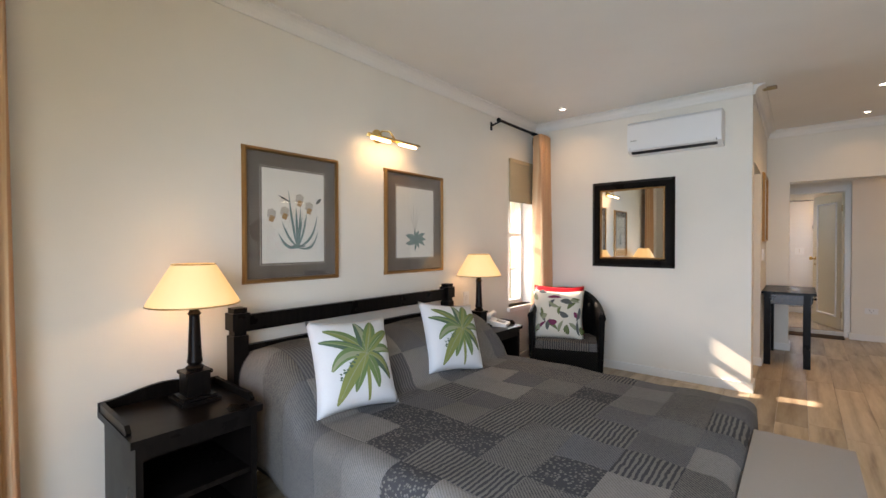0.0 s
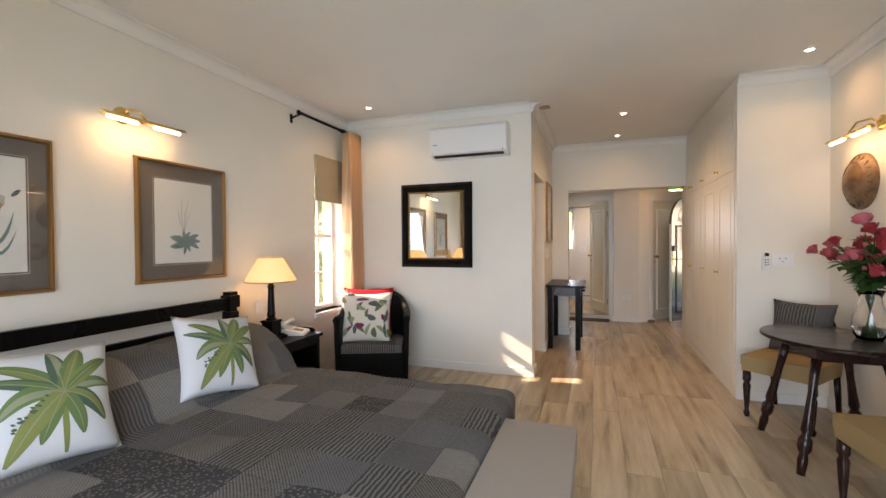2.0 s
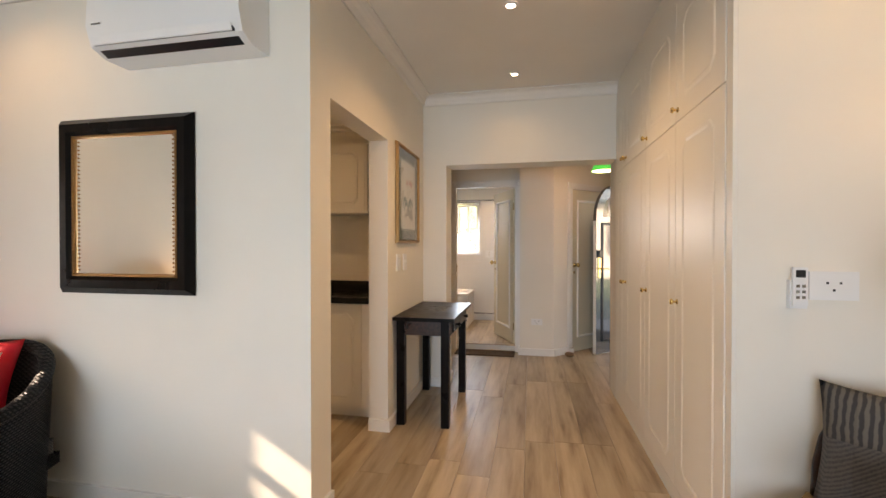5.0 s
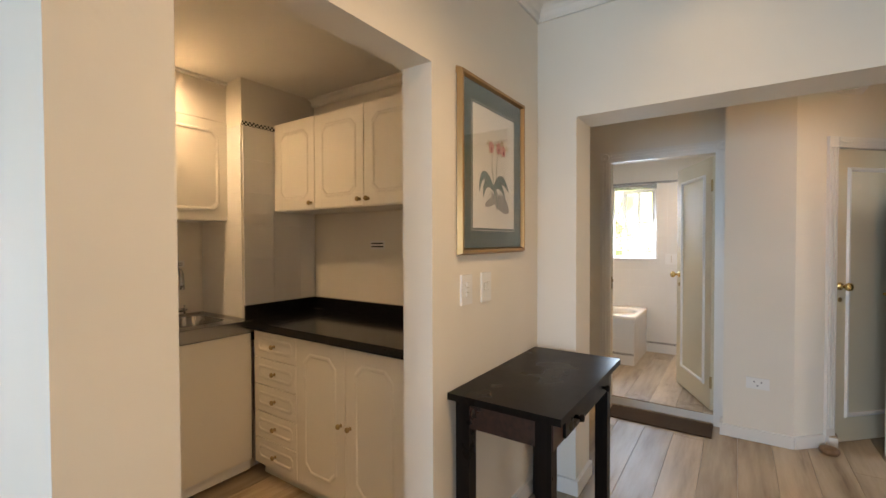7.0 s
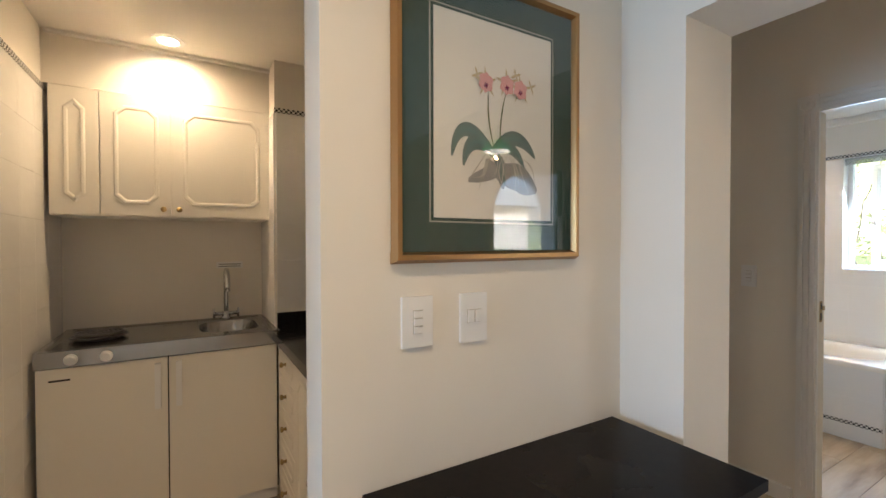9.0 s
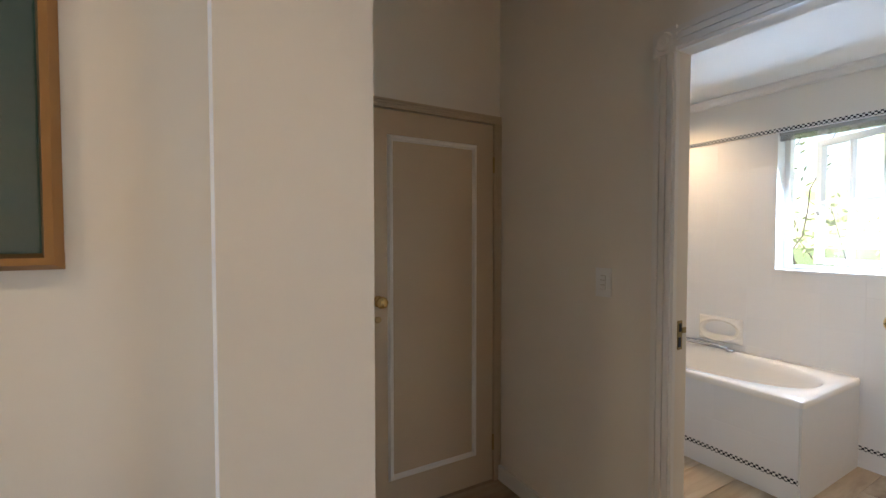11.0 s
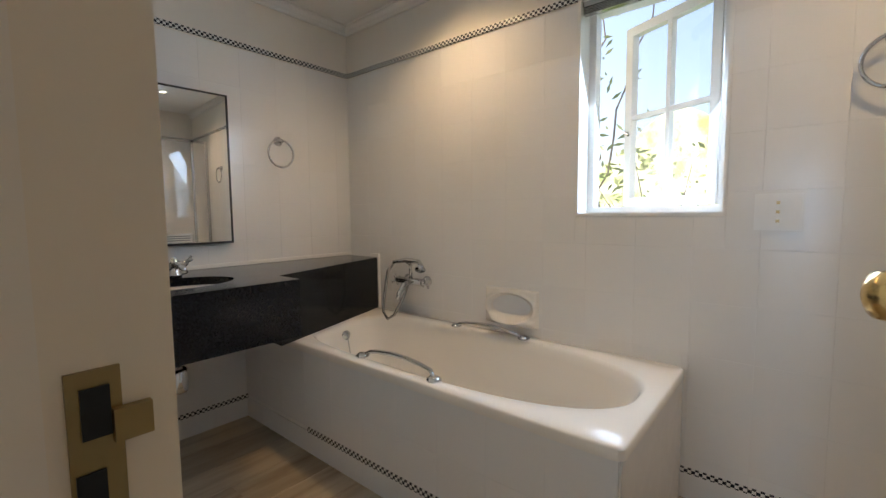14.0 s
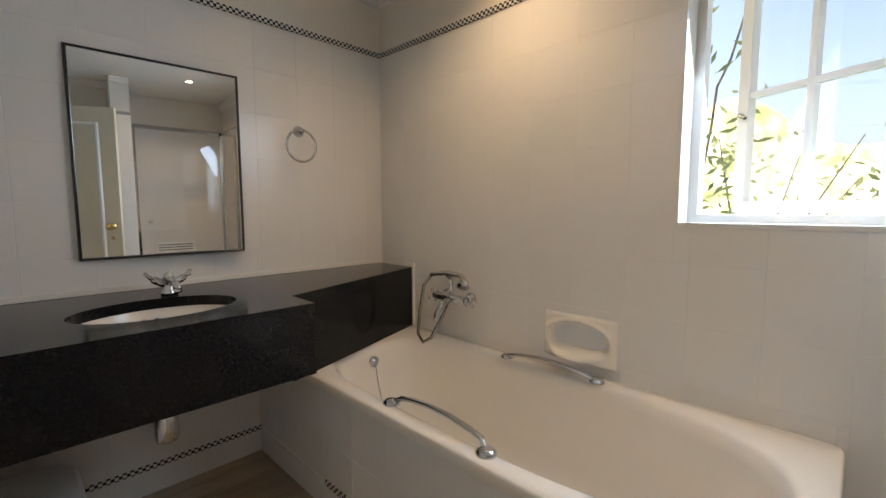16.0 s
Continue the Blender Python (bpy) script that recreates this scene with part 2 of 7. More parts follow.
WICKER = wicker("black woven cane", (0.002, 0.002, 0.002), (0.010, 0.009, 0.008))
MUSTARD = cloth("mustard upholstery", (0.36, 0.24, 0.115), (0.28, 0.185, 0.085))
TAUPE = cloth("taupe bench cloth", (0.42, 0.36, 0.31), (0.36, 0.31, 0.26))
WHITECLOTH = cloth("white cotton", (0.66, 0.67, 0.68), (0.58, 0.59, 0.62), bump=0.25)
REDCLOTH = cloth("red satin", (0.60, 0.02, 0.03), (0.45, 0.01, 0.02), rough=0.4, bump=0.1)
SHADE = glow("lampshade cloth", (1.0, 0.60, 0.22), 0.26, (0.70, 0.55, 0.36))
LED = glow("lit downlight", (1.0, 0.9, 0.72), 6.0)
TUBE = glow("lit lamp tube", (1.0, 0.84, 0.58), 2.6)
BLACK = paint("black lacquer", (0.01, 0.01, 0.011), 0.3, bump=0.02)
MAT_BROWN = paint("taupe picture mount", (0.13, 0.105, 0.085), 0.85, vary=0.1)
MAT_GREEN = paint("green picture mount", (0.03, 0.065, 0.05), 0.85, vary=0.1)
PAPER = paint("print paper", (0.72, 0.70, 0.64), 0.85, vary=0.04)
GOLD = metal("gilt frame", (0.40, 0.225, 0.095), 0.36)
LEAF_A = paint("green leaf", (0.045, 0.13, 0.03), 0.5, grain=25, vary=0.4)
LEAF_B = paint("olive leaf", (0.13, 0.16, 0.05), 0.6, grain=25, vary=0.4)
LEAF_C = paint("blue green print", (0.17, 0.27, 0.25), 0.8, vary=0.4)
INK = paint("dark print ink", (0.10, 0.11, 0.105), 0.8, vary=0.4)
PINK = paint("pink petal", (0.62, 0.13, 0.16), 0.6, vary=0.35)
OCHRE = paint("ochre petal print", (0.42, 0.24, 0.10), 0.8, vary=0.4)

# ---- mesh helpers ----


def thing(name, label, category, group="", at=(0, 0, 0)):
    ob = new(name)
    ob.empty_display_size = 0.05
    ob.location = at
    return tagged(ob, label, category, group)


def obj(name, bm, mat, parent=None, smooth=False, bevel=0.0, seg=2, solid=0.0):
    if bevel:
        bmesh.ops.bevel(bm, geom=[e for e in bm.edges if e.is_manifold and e.calc_face_angle(0) > 0.5], offset=bevel, segments=seg, affect="EDGES", profile=0.5)
    me = bpy.data.meshes.new(name)
    bmesh.ops.recalc_face_normals(bm, faces=bm.faces[:])
    bm.to_mesh(me)
    bm.free()
    me.materials.append(mat)
    if smooth:
        me.shade_smooth()
        if smooth is not True:
            me.set_sharp_from_angle(angle=smooth)
    ob = new(name, me)
    if parent:
        ob.parent = parent
    if solid:
        mod = ob.modifiers.new("thick", "SOLIDIFY")
        mod.thickness, mod.offset = solid, 0
    return ob


def B():
    return bmesh.new()


def quad_box(bm, x0, y0, z0, x1, y1, z1):
    v = [bm.verts.new((x, y, z)) for z in (z0, z1) for x, y in ((x0, y0), (x1, y0), (x1, y1), (x0, y1))]
    for f in ((0, 3, 2, 1), (4, 5, 6, 7), (0, 1, 5, 4), (1, 2, 6, 5), (2, 3, 7, 6), (3, 0, 4, 7)):
        bm.faces.new([v[i] for i in f])
    return v


def box(name, x0, y0, z0, x1, y1, z1, mat, parent=None, bevel=0.0, seg=2, smooth=False):
    bm = B()
    quad_box(bm, min(x0, x1), min(y0, y1), min(z0, z1), max(x0, x1), max(y0, y1), max(z0, z1))
    return obj(name, bm, mat, parent, smooth or (0.6 if bevel else False), bevel, seg)


def lathe(bm, prof, cx=0, cy=0, cz=0, seg=24, axis="z", sx=1.0, sy=1.0):
    rings = []
    for r, h in prof:
        ring = []
        for i in range(seg):
            a = 2 * math.pi * i / seg
            p = (r * math.cos(a) * sx, r * math.sin(a) * sy, h)
            if axis == "x":
                p = (h, p[0], p[1])
            elif axis == "y":
                p = (p[0], h, p[1])
            ring.append(bm.verts.new((cx + p[0], cy + p[1], cz + p[2])))
        rings.append(ring)
    for a, b in zip(rings, rings[1:]):
        for i in range(seg):
            j = (i + 1) % seg
            bm.faces.new((a[i], a[j], b[j], b[i]))
    if prof[0][0] > 1e-6:
        bm.faces.new(rings[0][::-1])
    if prof[-1][0] > 1e-6:
        bm.faces.new(rings[-1])
    bmesh.ops.remove_doubles(bm, verts=[v for r in rings for v in r], dist=1e-5)


def tube(bm, pts, r, seg=8, closed=False):
    pts = [Vector(p) for p in pts]
    rings = []
    n = len(pts)
    up = None
    for i, p in enumerate(pts):
        d = (pts[(i + 1) % n] - pts[i - 1]) if closed or 0 < i < n - 1 else (pts[1] - pts[0] if i == 0 else pts[-1] - pts[-2])
        d.normalize()
        if up is None:
            up = Vector((0, 0, 1)) if abs(d.z) < 0.9 else Vector((1, 0, 0))
        side = d.cross(up).normalized()
        up = side.cross(d).normalized()
        rr = r[i] if isinstance(r, (list, tuple)) else r
        rings.append([bm.verts.new(p + rr * (math.cos(2 * math.pi * k / seg) * side + math.sin(2 * math.pi * k / seg) * up)) for k in range(seg)])
    for a, b in zip(rings, rings[1:] + (rings[:1] if closed else [])):
        for k in range(seg):
            j = (k + 1) % seg
            bm.faces.new((a[k], a[j], b[j], b[k]))
    if not closed:
        bm.faces.new(rings[0][::-1]), bm.faces.new(rings[-1])


def prism(bm, pts, axis, d0, d1):
    """A polygon (pairs along the other two axes, in x, y, z order) pushed from d0 to d1 along axis."""
    def at(p, d):
        return (d, p[0], p[1]) if axis == "x" else (p[0], d, p[1]) if axis == "y" else (p[0], p[1], d)
    a = [bm.verts.new(at(p, d0)) for p in pts]
    b = [bm.verts.new(at(p, d1)) for p in pts]
    bm.faces.new(a), bm.faces.new(b[::-1])
    n = len(pts)
    for i in range(n):
        bm.faces.new((a[i], b[i], b[(i + 1) % n], a[(i + 1) % n]))


def sheet(fn, nu, nv):
    bm = B()
    g = [[bm.verts.new(fn(i / nu, j / nv)) for j in range(nv + 1)] for i in range(nu + 1)]
    for i in range(nu):
        for j in range(nv):
            bm.faces.new((g[i][j], g[i + 1][j], g[i + 1][j + 1], g[i][j + 1]))
    return bm


def wall(name, axis, c0, c1, u0, u1, z0, z1, holes=(), mat=None, label="cream painted plaster wall"):
    """A wall between two planes of axis, from u0 to u1, with openings (u0, u1, z0, z1) going through."""
    us = sorted({u0, u1, *[h[i] for h in holes for i in (0, 1)]})
    zs = sorted({z0, z1, *[h[i] for h in holes for i in (2, 3)]})
    solid = lambda i, j: 0 <= i < len(us) - 1 and 0 <= j < len(zs) - 1 and not any(h[0] <= us[i] < h[1] and h[2] <= zs[j] < h[3] for h in holes)
    bm = B()
    P = lambda c, u, z: bm.verts.new((c, u, z) if axis == "x" else (u, c, z))
    for i in range(len(us) - 1):
        for j in range(len(zs) - 1):
            if not solid(i, j):
                continue
            a, b, c, d = us[i], us[i + 1], zs[j], zs[j + 1]
            for k in (c0, c1):
                bm.faces.new([P(k, a, c), P(k, b, c), P(k, b, d), P(k, a, d)])
            for di, dj, q in ((-1, 0, ((a, c), (a, d))), (1, 0, ((b, c), (b, d))), (0, -1, ((a, c), (b, c))), (0, 1, ((a, d), (b, d)))):
                if not solid(i + di, j + dj):
                    bm.faces.new([P(c0, *q[0]), P(c0, *q[1]), P(c1, *q[1]), P(c1, *q[0])])
    bmesh.ops.remove_doubles(bm, verts=bm.verts[:], dist=1e-5)
    return tagged(obj(name, bm, mat or WALL), label, "wall", kind="structure")


def panel_ring(bm, axis, face, u0, u1, z0, z1, w, d, cut=0.0):
    """A raised moulding round a panel; d: how far it stands out along axis from face; cut: cut corners."""
    def outline(k):
        a, b, c, e, q = u0 + k, u1 - k, z0 + k, z1 - k, max(cut - k * 0.4, 0.0)
        if cut:
            return [(a + q, c), (b - q, c), (b, c + q), (b, e - q), (b - q, e), (a + q, e), (a, e - q), (a, c + q)]
        return [(a, c), (b, c), (b, e), (a, e)]
    def at(p, h):
        return (face + h, p[0], p[1]) if axis == "x" else (p[0], face + h, p[1])
    rings = [[bm.verts.new(at(p, h)) for p in outline(k)] for k, h in ((0, 0), (w * 0.3, d), (w * 0.7, d), (w, 0))]
    n = len(rings[0])
    for a, b in zip(rings, rings[1:]):
        for i in range(n):
            bm.faces.new((a[i], a[(i + 1) % n], b[(i + 1) % n], b[i]))

# ---- large structure ----
XL, XR, YB = -2.09, 2.33, -5.6
wall("wall_bed_head", "x", XL - 0.28, XL, YB, 0.0, 0, CEIL, [(-0.60, -0.08, 0.62, 2.20)])
wall("wall_mirror", "y", 0.0, 0.2, XL - 0.28, -0.14, 0, CEIL)
wall("wall_kitchen_opening", "x", -0.14, 0.0, 0.0, 2.10, 0, CEIL, [(0.2, 1.08, 0, 2.05)])
wall("wall_beam", "y", 2.10, 2.36, 0.0, XR, 0, CEIL, [(0.22, 1.70, 0, 2.05)])
wall("wall_shields", "x", XR, XR + 0.25, YB, 2.36, 0, CEIL, [(-2.19, -1.472, 0, 1.955)])
wall("wall_wardrobe_side", "y", -0.05, 0.02, 1.72, XR, 0, CEIL)
wall("wall_behind", "y", YB - 0.25, YB, XL - 0.28, XR + 0.25, 0, CEIL, [(-0.75, 1.55, 0.02, 2.15)])
wall("wall_hall_closet", "x", -1.11, -0.97, 2.36, 3.56, 0, CEIL, [(2.76, 3.51, 0, 2.0)])
wall("wall_hall_back", "y", 2.24, 2.36, -1.11, 0.0, 0, CEIL)
wall("wall_bath_door", "y", 3.555, 3.62, -2.1, 1.26, 0, CEIL, [(0.064, 0.80, 0, 2.03)])
wall("wall_front_door", "x", XR, XR + 0.25, 2.36, 4.9, 0, CEIL, [(3.32, 4.16, 0, 2.08)])

def ceiling(name, x0, y0, x1, y1, z):
    return tagged(box(name, x0, y0, z, x1, y1, z + 0.1, CEILM), "white painted plaster ceiling", "ceiling", kind="structure")

ceiling("ceiling", XL - 0.28, YB - 0.25, XR + 0.25, 4.9, CEIL)
ceiling("ceiling_kitchen", -2.0, 0.2, -0.14, 2.24, KIT_CEIL)
ceiling("ceiling_bathroom", -2.1, 3.605, 1.62, 5.32, BATH_CEIL)
# kitchen shell
wall("wall_kitchen_lining", "y", 0.2005, 0.252, -2.0, -0.14, 0, KIT_CEIL)
wall("wall_kitchen_back", "x", -2.2, -2.0, 0.2, 1.77, 0, CEIL)
wall("wall_kitchen_bulkhead", "x", -1.9995, -1.686, 0.2525, 1.2345, 2.121, KIT_CEIL - 0.001)
wall("wall_kitchen_side", "y", 1.77, 1.95, -2.2, -0.14, 0, CEIL)
wall("wall_kitchen_pipe_box", "y", 1.235, 1.77, -2.0, -1.52, 0, KIT_CEIL)
# bathroom shell
wall("wall_bath_window", "y", 5.325, 5.55, -2.1, 1.62, 0, CEIL, [(-0.375, 0.174, 1.153, 2.055)])
wall("wall_bath_vanity", "x", -2.1, -1.925, 3.605, 5.325, 0, CEIL)
wall("wall_shower", "x", 1.5, 1.62, 4.42, 5.325, 0, CEIL)
wall("wall_shower_front", "y", 4.28, 4.42, 0.90, 1.62, 0, CEIL)
wall("wall_shower_return", "x", 1.16, 1.26, 3.622, 4.28, 0, CEIL)

def arch_pts(y0, y1, spring, n=14):
    r, c = (y1 - y0) / 2, (y0 + y1) / 2
    return [(c - r * math.cos(math.pi * i / n), spring + r * math.sin(math.pi * i / n)) for i in range(n + 1)]

# round head of the front doorway: the corners above the spring of the arch are filled
bm = B()
for half in (0, 1):
    pts = arch_pts(3.32, 4.16, 1.66)
    pts = (pts[:8] + [(3.74, 2.08), (3.32, 2.08)]) if half == 0 else (pts[7:] + [(4.16, 2.08), (3.74, 2.08)])
    prism(bm, pts, "x", XR + 0.002, XR + 0.248)
tagged(obj("wall_front_door_arch", bm, WALL), "cream plaster round arch over the front doorway", "wall", kind="structure")

# the slanting wall of the hall, with a door in it: built along x, then turned
wall("wall_hall_pier", "y", 3.42, 3.553, 0.862, 1.254, 0, CEIL)
DIAG = pose(1.254, 3.42, 0, 0, 0, 45)
diag = wall("wall_slanting", "y", 0.0, 0.1, 0.0, 1.56, 0, CEIL, [(0.31, 1.03, 0, 2.0)])
diag.matrix_world = DIAG

# closing walls that keep the outside out of closets
wall("wall_closet_back", "x", -1.9, -1.8, 1.95, 3.555, 0, CEIL)
wall("wall_cloak_back", "y", 4.9, 5.0, 1.62, XR + 0.25, 0, CEIL)


def cornice(name, p0, p1, inward, z, s=0.085):
    """A coved cornice between two points of the plan; inward: towards the room."""
    d = (Vector(p1) - Vector(p0))
    n = Vector(inward)
    prof = [(0.0, 0.0), (0.0, -s), (0.012, -s), (0.02, -s * 0.8)] + [(0.02 + (s - 0.03) * (1 - math.cos(a)), -s * 0.8 + (s * 0.68) * math.sin(a)) for a in (0.4, 0.8, 1.2, 1.5)] + [(s, -0.012), (s, 0.0)]
    bm = B()
    rows = [[bm.verts.new((p[0] + n.x * a, p[1] + n.y * a, z + b)) for a, b in prof] for p in (p0, p1)]
    k = len(prof)
    for i in range(k):
        bm.faces.new((rows[0][i], rows[1][i], rows[1][(i + 1) % k], rows[0][(i + 1) % k]))
    bm.faces.new(rows[0]), bm.faces.new(rows[1][::-1])
    return tagged(obj(name, bm, CEILM), "white moulded plaster cornice", "cornice", kind="structure")

c = CEIL - 0.002
cornice("trim_cornice_bed_head", (XL + 0.001, YB), (XL + 0.001, 0), (1, 0), c)
cornice("trim_cornice_mirror", (XL, -0.001), (0, -0.001), (0, -1), c)
cornice("trim_cornice_passage", (0.001, 0), (0.001, 2.1), (1, 0), c)
cornice("trim_cornice_beam", (0, 2.099), (1.72, 2.099), (0, -1), c)
cornice("trim_cornice_wardrobe_side", (1.70, -0.051), (XR, -0.051), (0, -1), c)
cornice("trim_cornice_shields", (XR - 0.001, YB), (XR - 0.001, -0.05), (-1, 0), c)
cornice("trim_cornice_kitchen", (-1.685, 0.266), (-1.685, 1.235), (1, 0), KIT_CEIL - 0.002, 0.018)
cornice("trim_cornice_kitchen_side", (-1.52, 1.769), (-0.14, 1.769), (0, -1), KIT_CEIL - 0.002, 0.05)
cornice("trim_cornice_bath_window", (-1.925, 5.324), (1.5, 5.324), (0, -1), BATH_CEIL - 0.002, 0.05)
cornice("trim_cornice_bath_vanity", (-1.924, 3.605), (-1.924, 5.325), (1, 0), BATH_CEIL - 0.002, 0.05)
cornice("trim_cornice_bath_door", (-1.925, 3.606), (1.16, 3.606), (0, 1), BATH_CEIL - 0.002, 0.05)


def skirting(name, x0, y0, x1, y1, h=0.10):
    bm = B()
    quad_box(bm, x0, y0, 0.0, x1, y1, h - 0.018)
    return tagged(obj(name, bm, TRIM, bevel=0.004), "white painted timber skirting board", "skirting board", kind="structure")

t = 0.018
skirting("baseboard_bed_head", XL, YB, XL + t, 0)
skirting("baseboard_mirror", XL + t, -t, t, 0)
skirting("baseboard_passage_a", 0, 0, t, 0.2)
skirting("baseboard_passage_b", 0, 1.08, t, 2.10)
skirting("baseboard_passage_jamb", -0.14, 1.062, t, 1.08)
skirting("baseboard_beam", t, 2.10 - t, 0.22 + t, 2.10)
skirting("baseboard_beam_jamb", 0.22, 2.10, 0.22 + t, 2.36)
skirting("baseboard_wardrobe_side", 1.70, -0.05 - t, XR, -0.05)
skirting("baseboard_shields_a", XR - t, YB, XR, -2.276)
skirting("baseboard_shields_b", XR - t, -1.386, XR, -0.05)
skirting("baseboard_hall_door", -0.97, 3.555 - t, -0.04, 3.555)
skirting("baseboard_hall_wall", 0.862, 3.42 - t, 1.256, 3.42)
skirting("baseboard_hall_pier", 0.862 - t, 3.42 - t, 0.862, 3.53)
for u0, u1, nm in ((0.0, 0.23, "a"), (1.11, 1.5, "b")):
    s = skirting("baseboard_slanting_" + nm, u0, -t, u1, 0)
    s.matrix_world = DIAG


def casing(bm, axis, face, out, u0, u1, z1, w=0.085, d=0.02):
    """Fluted timber lining on three sides of a door's opening."""
    def bar(a, b, c, e):
        lo, hi = sorted((face, face + out * d))
        if axis == "y":
            quad_box(bm, a, lo, c, b, hi, e)
        else:
            quad_box(bm, lo, a, c, hi, b, e)
    def rib(a, b, c, e):
        lo, hi = sorted((face + out * d, face + out * (d + 0.008)))
        if axis == "y":
            quad_box(bm, a, lo, c, b, hi, e)
        else:
            quad_box(bm, lo, a, c, hi, b, e)
    bar(u0 - w, u0, 0, z1), bar(u1, u1 + w, 0, z1), bar(u0, u1, z1, z1 + w)
    bar(u0 - w, u0, z1, z1 + w), bar(u1, u1 + w, z1, z1 + w)
    for k in range(3):
        q = w * (0.14 + 0.29 * k)
        rib(u0 - w + q, u0 - w + q + w * 0.16, 0.12, z1 - 0.002)
        rib(u1 + q, u1 + q + w * 0.16, 0.12, z1 - 0.002)
        rib(u0, u1, z1 + q, z1 + q + w * 0.16)


def rosettes(bm, face, us, z, out):
    for u in us:
        lo, hi = sorted((face + out * 0.02, face + out * 0.028))
        quad_box(bm, u - 0.044, lo, z - 0.044, u + 0.044, hi, z + 0.044)
        for r in (0.034, 0.016):
            lathe(bm, [(r, face + out * 0.027), (r * 0.85, face + out * 0.036), (r * 0.6, face + out * 0.036), (0.0, face + out * 0.030)], u, 0, z, 20, "y")


def door_leaf(name, w, h, label, mat=DOORM, knob=True, knob_h=1.07):
    """A door with one long moulded panel, hinge edge at x = 0, lying in the plane y = 0."""
    d = thing(name, label, "door")
    bm = B()
    quad_box(bm, 0, -0.02, 0.006, w, 0.02, h)
    obj("leaf", bm, mat, d, 0.6, 0.003)
    bm = B()
    for f, o in ((-0.02, -1), (0.02, 1)):
        panel_ring(bm, "y", f, 0.11, w - 0.11, 0.17, h - 0.12, 0.03, 0.013 * o)
    obj("panel_moulding", bm, TRIM, d)
    if knob:
        for o in (-1, 1):
            bm = B()
            lathe(bm, [(0.027, 0.0), (0.027, 0.006), (0.012, 0.01), (0.010, 0.035), (0.02, 0.042), (0.029, 0.055), (0.026, 0.068), (0.012, 0.076), (0, 0.077)], 0, 0, 0, 18)
            bmesh.ops.transform(bm, matrix=pose(w - 0.06, 0.02 * o, knob_h, -90 * o), verts=bm.verts[:])
            obj("knob", bm, BRASS, d, True)
            bm = B()
            lathe(bm, [(0.017, 0.0), (0.016, 0.005), (0.006, 0.006), (0, 0.003)], 0, 0, 0, 14)
            bmesh.ops.transform(bm, matrix=pose(w - 0.06, 0.02 * o, knob_h - 0.09, -90 * o), verts=bm.verts[:])
            obj("keyhole", bm, OLDBRASS, d, True)
    for z in (0.22, h - 0.22):
        bm = B()
        lathe(bm, [(0.008, z - 0.045), (0.008, z + 0.045)], -0.004, 0.022, 0, 8)
        obj("hinge", bm, OLDBRASS, d)
    return d


# bathroom door, its lining and strike plate
bm = B()
casing(bm, "y", 3.555, -1, 0.064, 0.80, 2.03)
rosettes(bm, 3.555, (0.064 - 0.0425, 0.80 + 0.0425), 2.0725, -1)
tagged(obj("trim_bath_door_lining", bm, TRIM), "white fluted door casing with corner rosettes", "door casing", kind="structure")
d1 = door_leaf("door_1", 0.70, 1.945, "cream panelled bathroom door standing open with brass knob", DOORC, knob_h=1.0)
tagged(d1, kind="structure")
d1.matrix_world = pose(0.795, 3.645, 0.074, 0, 0, 115)
sp = thing("strike_plate", "brass lock strike plate in the door jamb", "lock plate")
bm = B()
quad_box(bm, 0.064, 3.564, 0.975, 0.067, 3.59, 1.08)
obj("plate", bm, OLDBRASS, sp, bevel=0.001)
box("slot", 0.067, 3.57, 1.04, 0.069, 3.584, 1.07, BLACK, sp)
box("lip", 0.0672, 3.5845, 1.035, 0.073, 3.604, 1.055, OLDBRASS, sp, 0.002)
box("slot", 0.067, 3.566, 0.985, 0.069, 3.58, 1.02, BLACK, sp)
# closet door in the hall
d2 = door_leaf("door_2", 0.742, 1.995, "tan painted panelled closet door, closed, brass knob")
tagged(d2, kind="structure")
d2.matrix_world = pose(-0.985, 3.506, 0, 0, 0, -90)
bm = B()
casing(bm, "x", -0.97, 1, 2.76, 3.51, 2.0, 0.042)
tagged(obj("trim_closet_lining", bm, DOORM), "tan timber casing of the closet door", "door casing", kind="structure")
# door in the slanting wall
d3 = door_leaf("door_3", 0.712, 1.995, "cream panelled inner door, closed, with brass lock", DOORC)
tagged(d3, kind="structure")
d3.matrix_world = DIAG @ pose(1.026, 0.03, 0, 0, 0, 180)
bm = B()
casing(bm, "y", 0.0, -1, 0.31, 1.03, 2.0, 0.07)
lin = tagged(obj("trim_slanting_lining", bm, TRIM), "white timber casing of the inner door", "door casing", kind="structure")
lin.matrix_world = DIAG

# door in the dining wall
d5 = door_leaf("door_5", 0.712, 1.95, "white panelled door, closed, with brass knob", TRIM, knob_h=0.985)
tagged(d5, kind="structure")
d5.matrix_world = pose(XR + 0.035, -2.187, 0, 0, 0, 90)
bm = B()
casing(bm, "x", XR, -1, -2.19, -1.472, 1.955)
tagged(obj("trim_dining_door_lining", bm, TRIM), "white fluted timber casing of the dining door", "door casing", kind="structure")

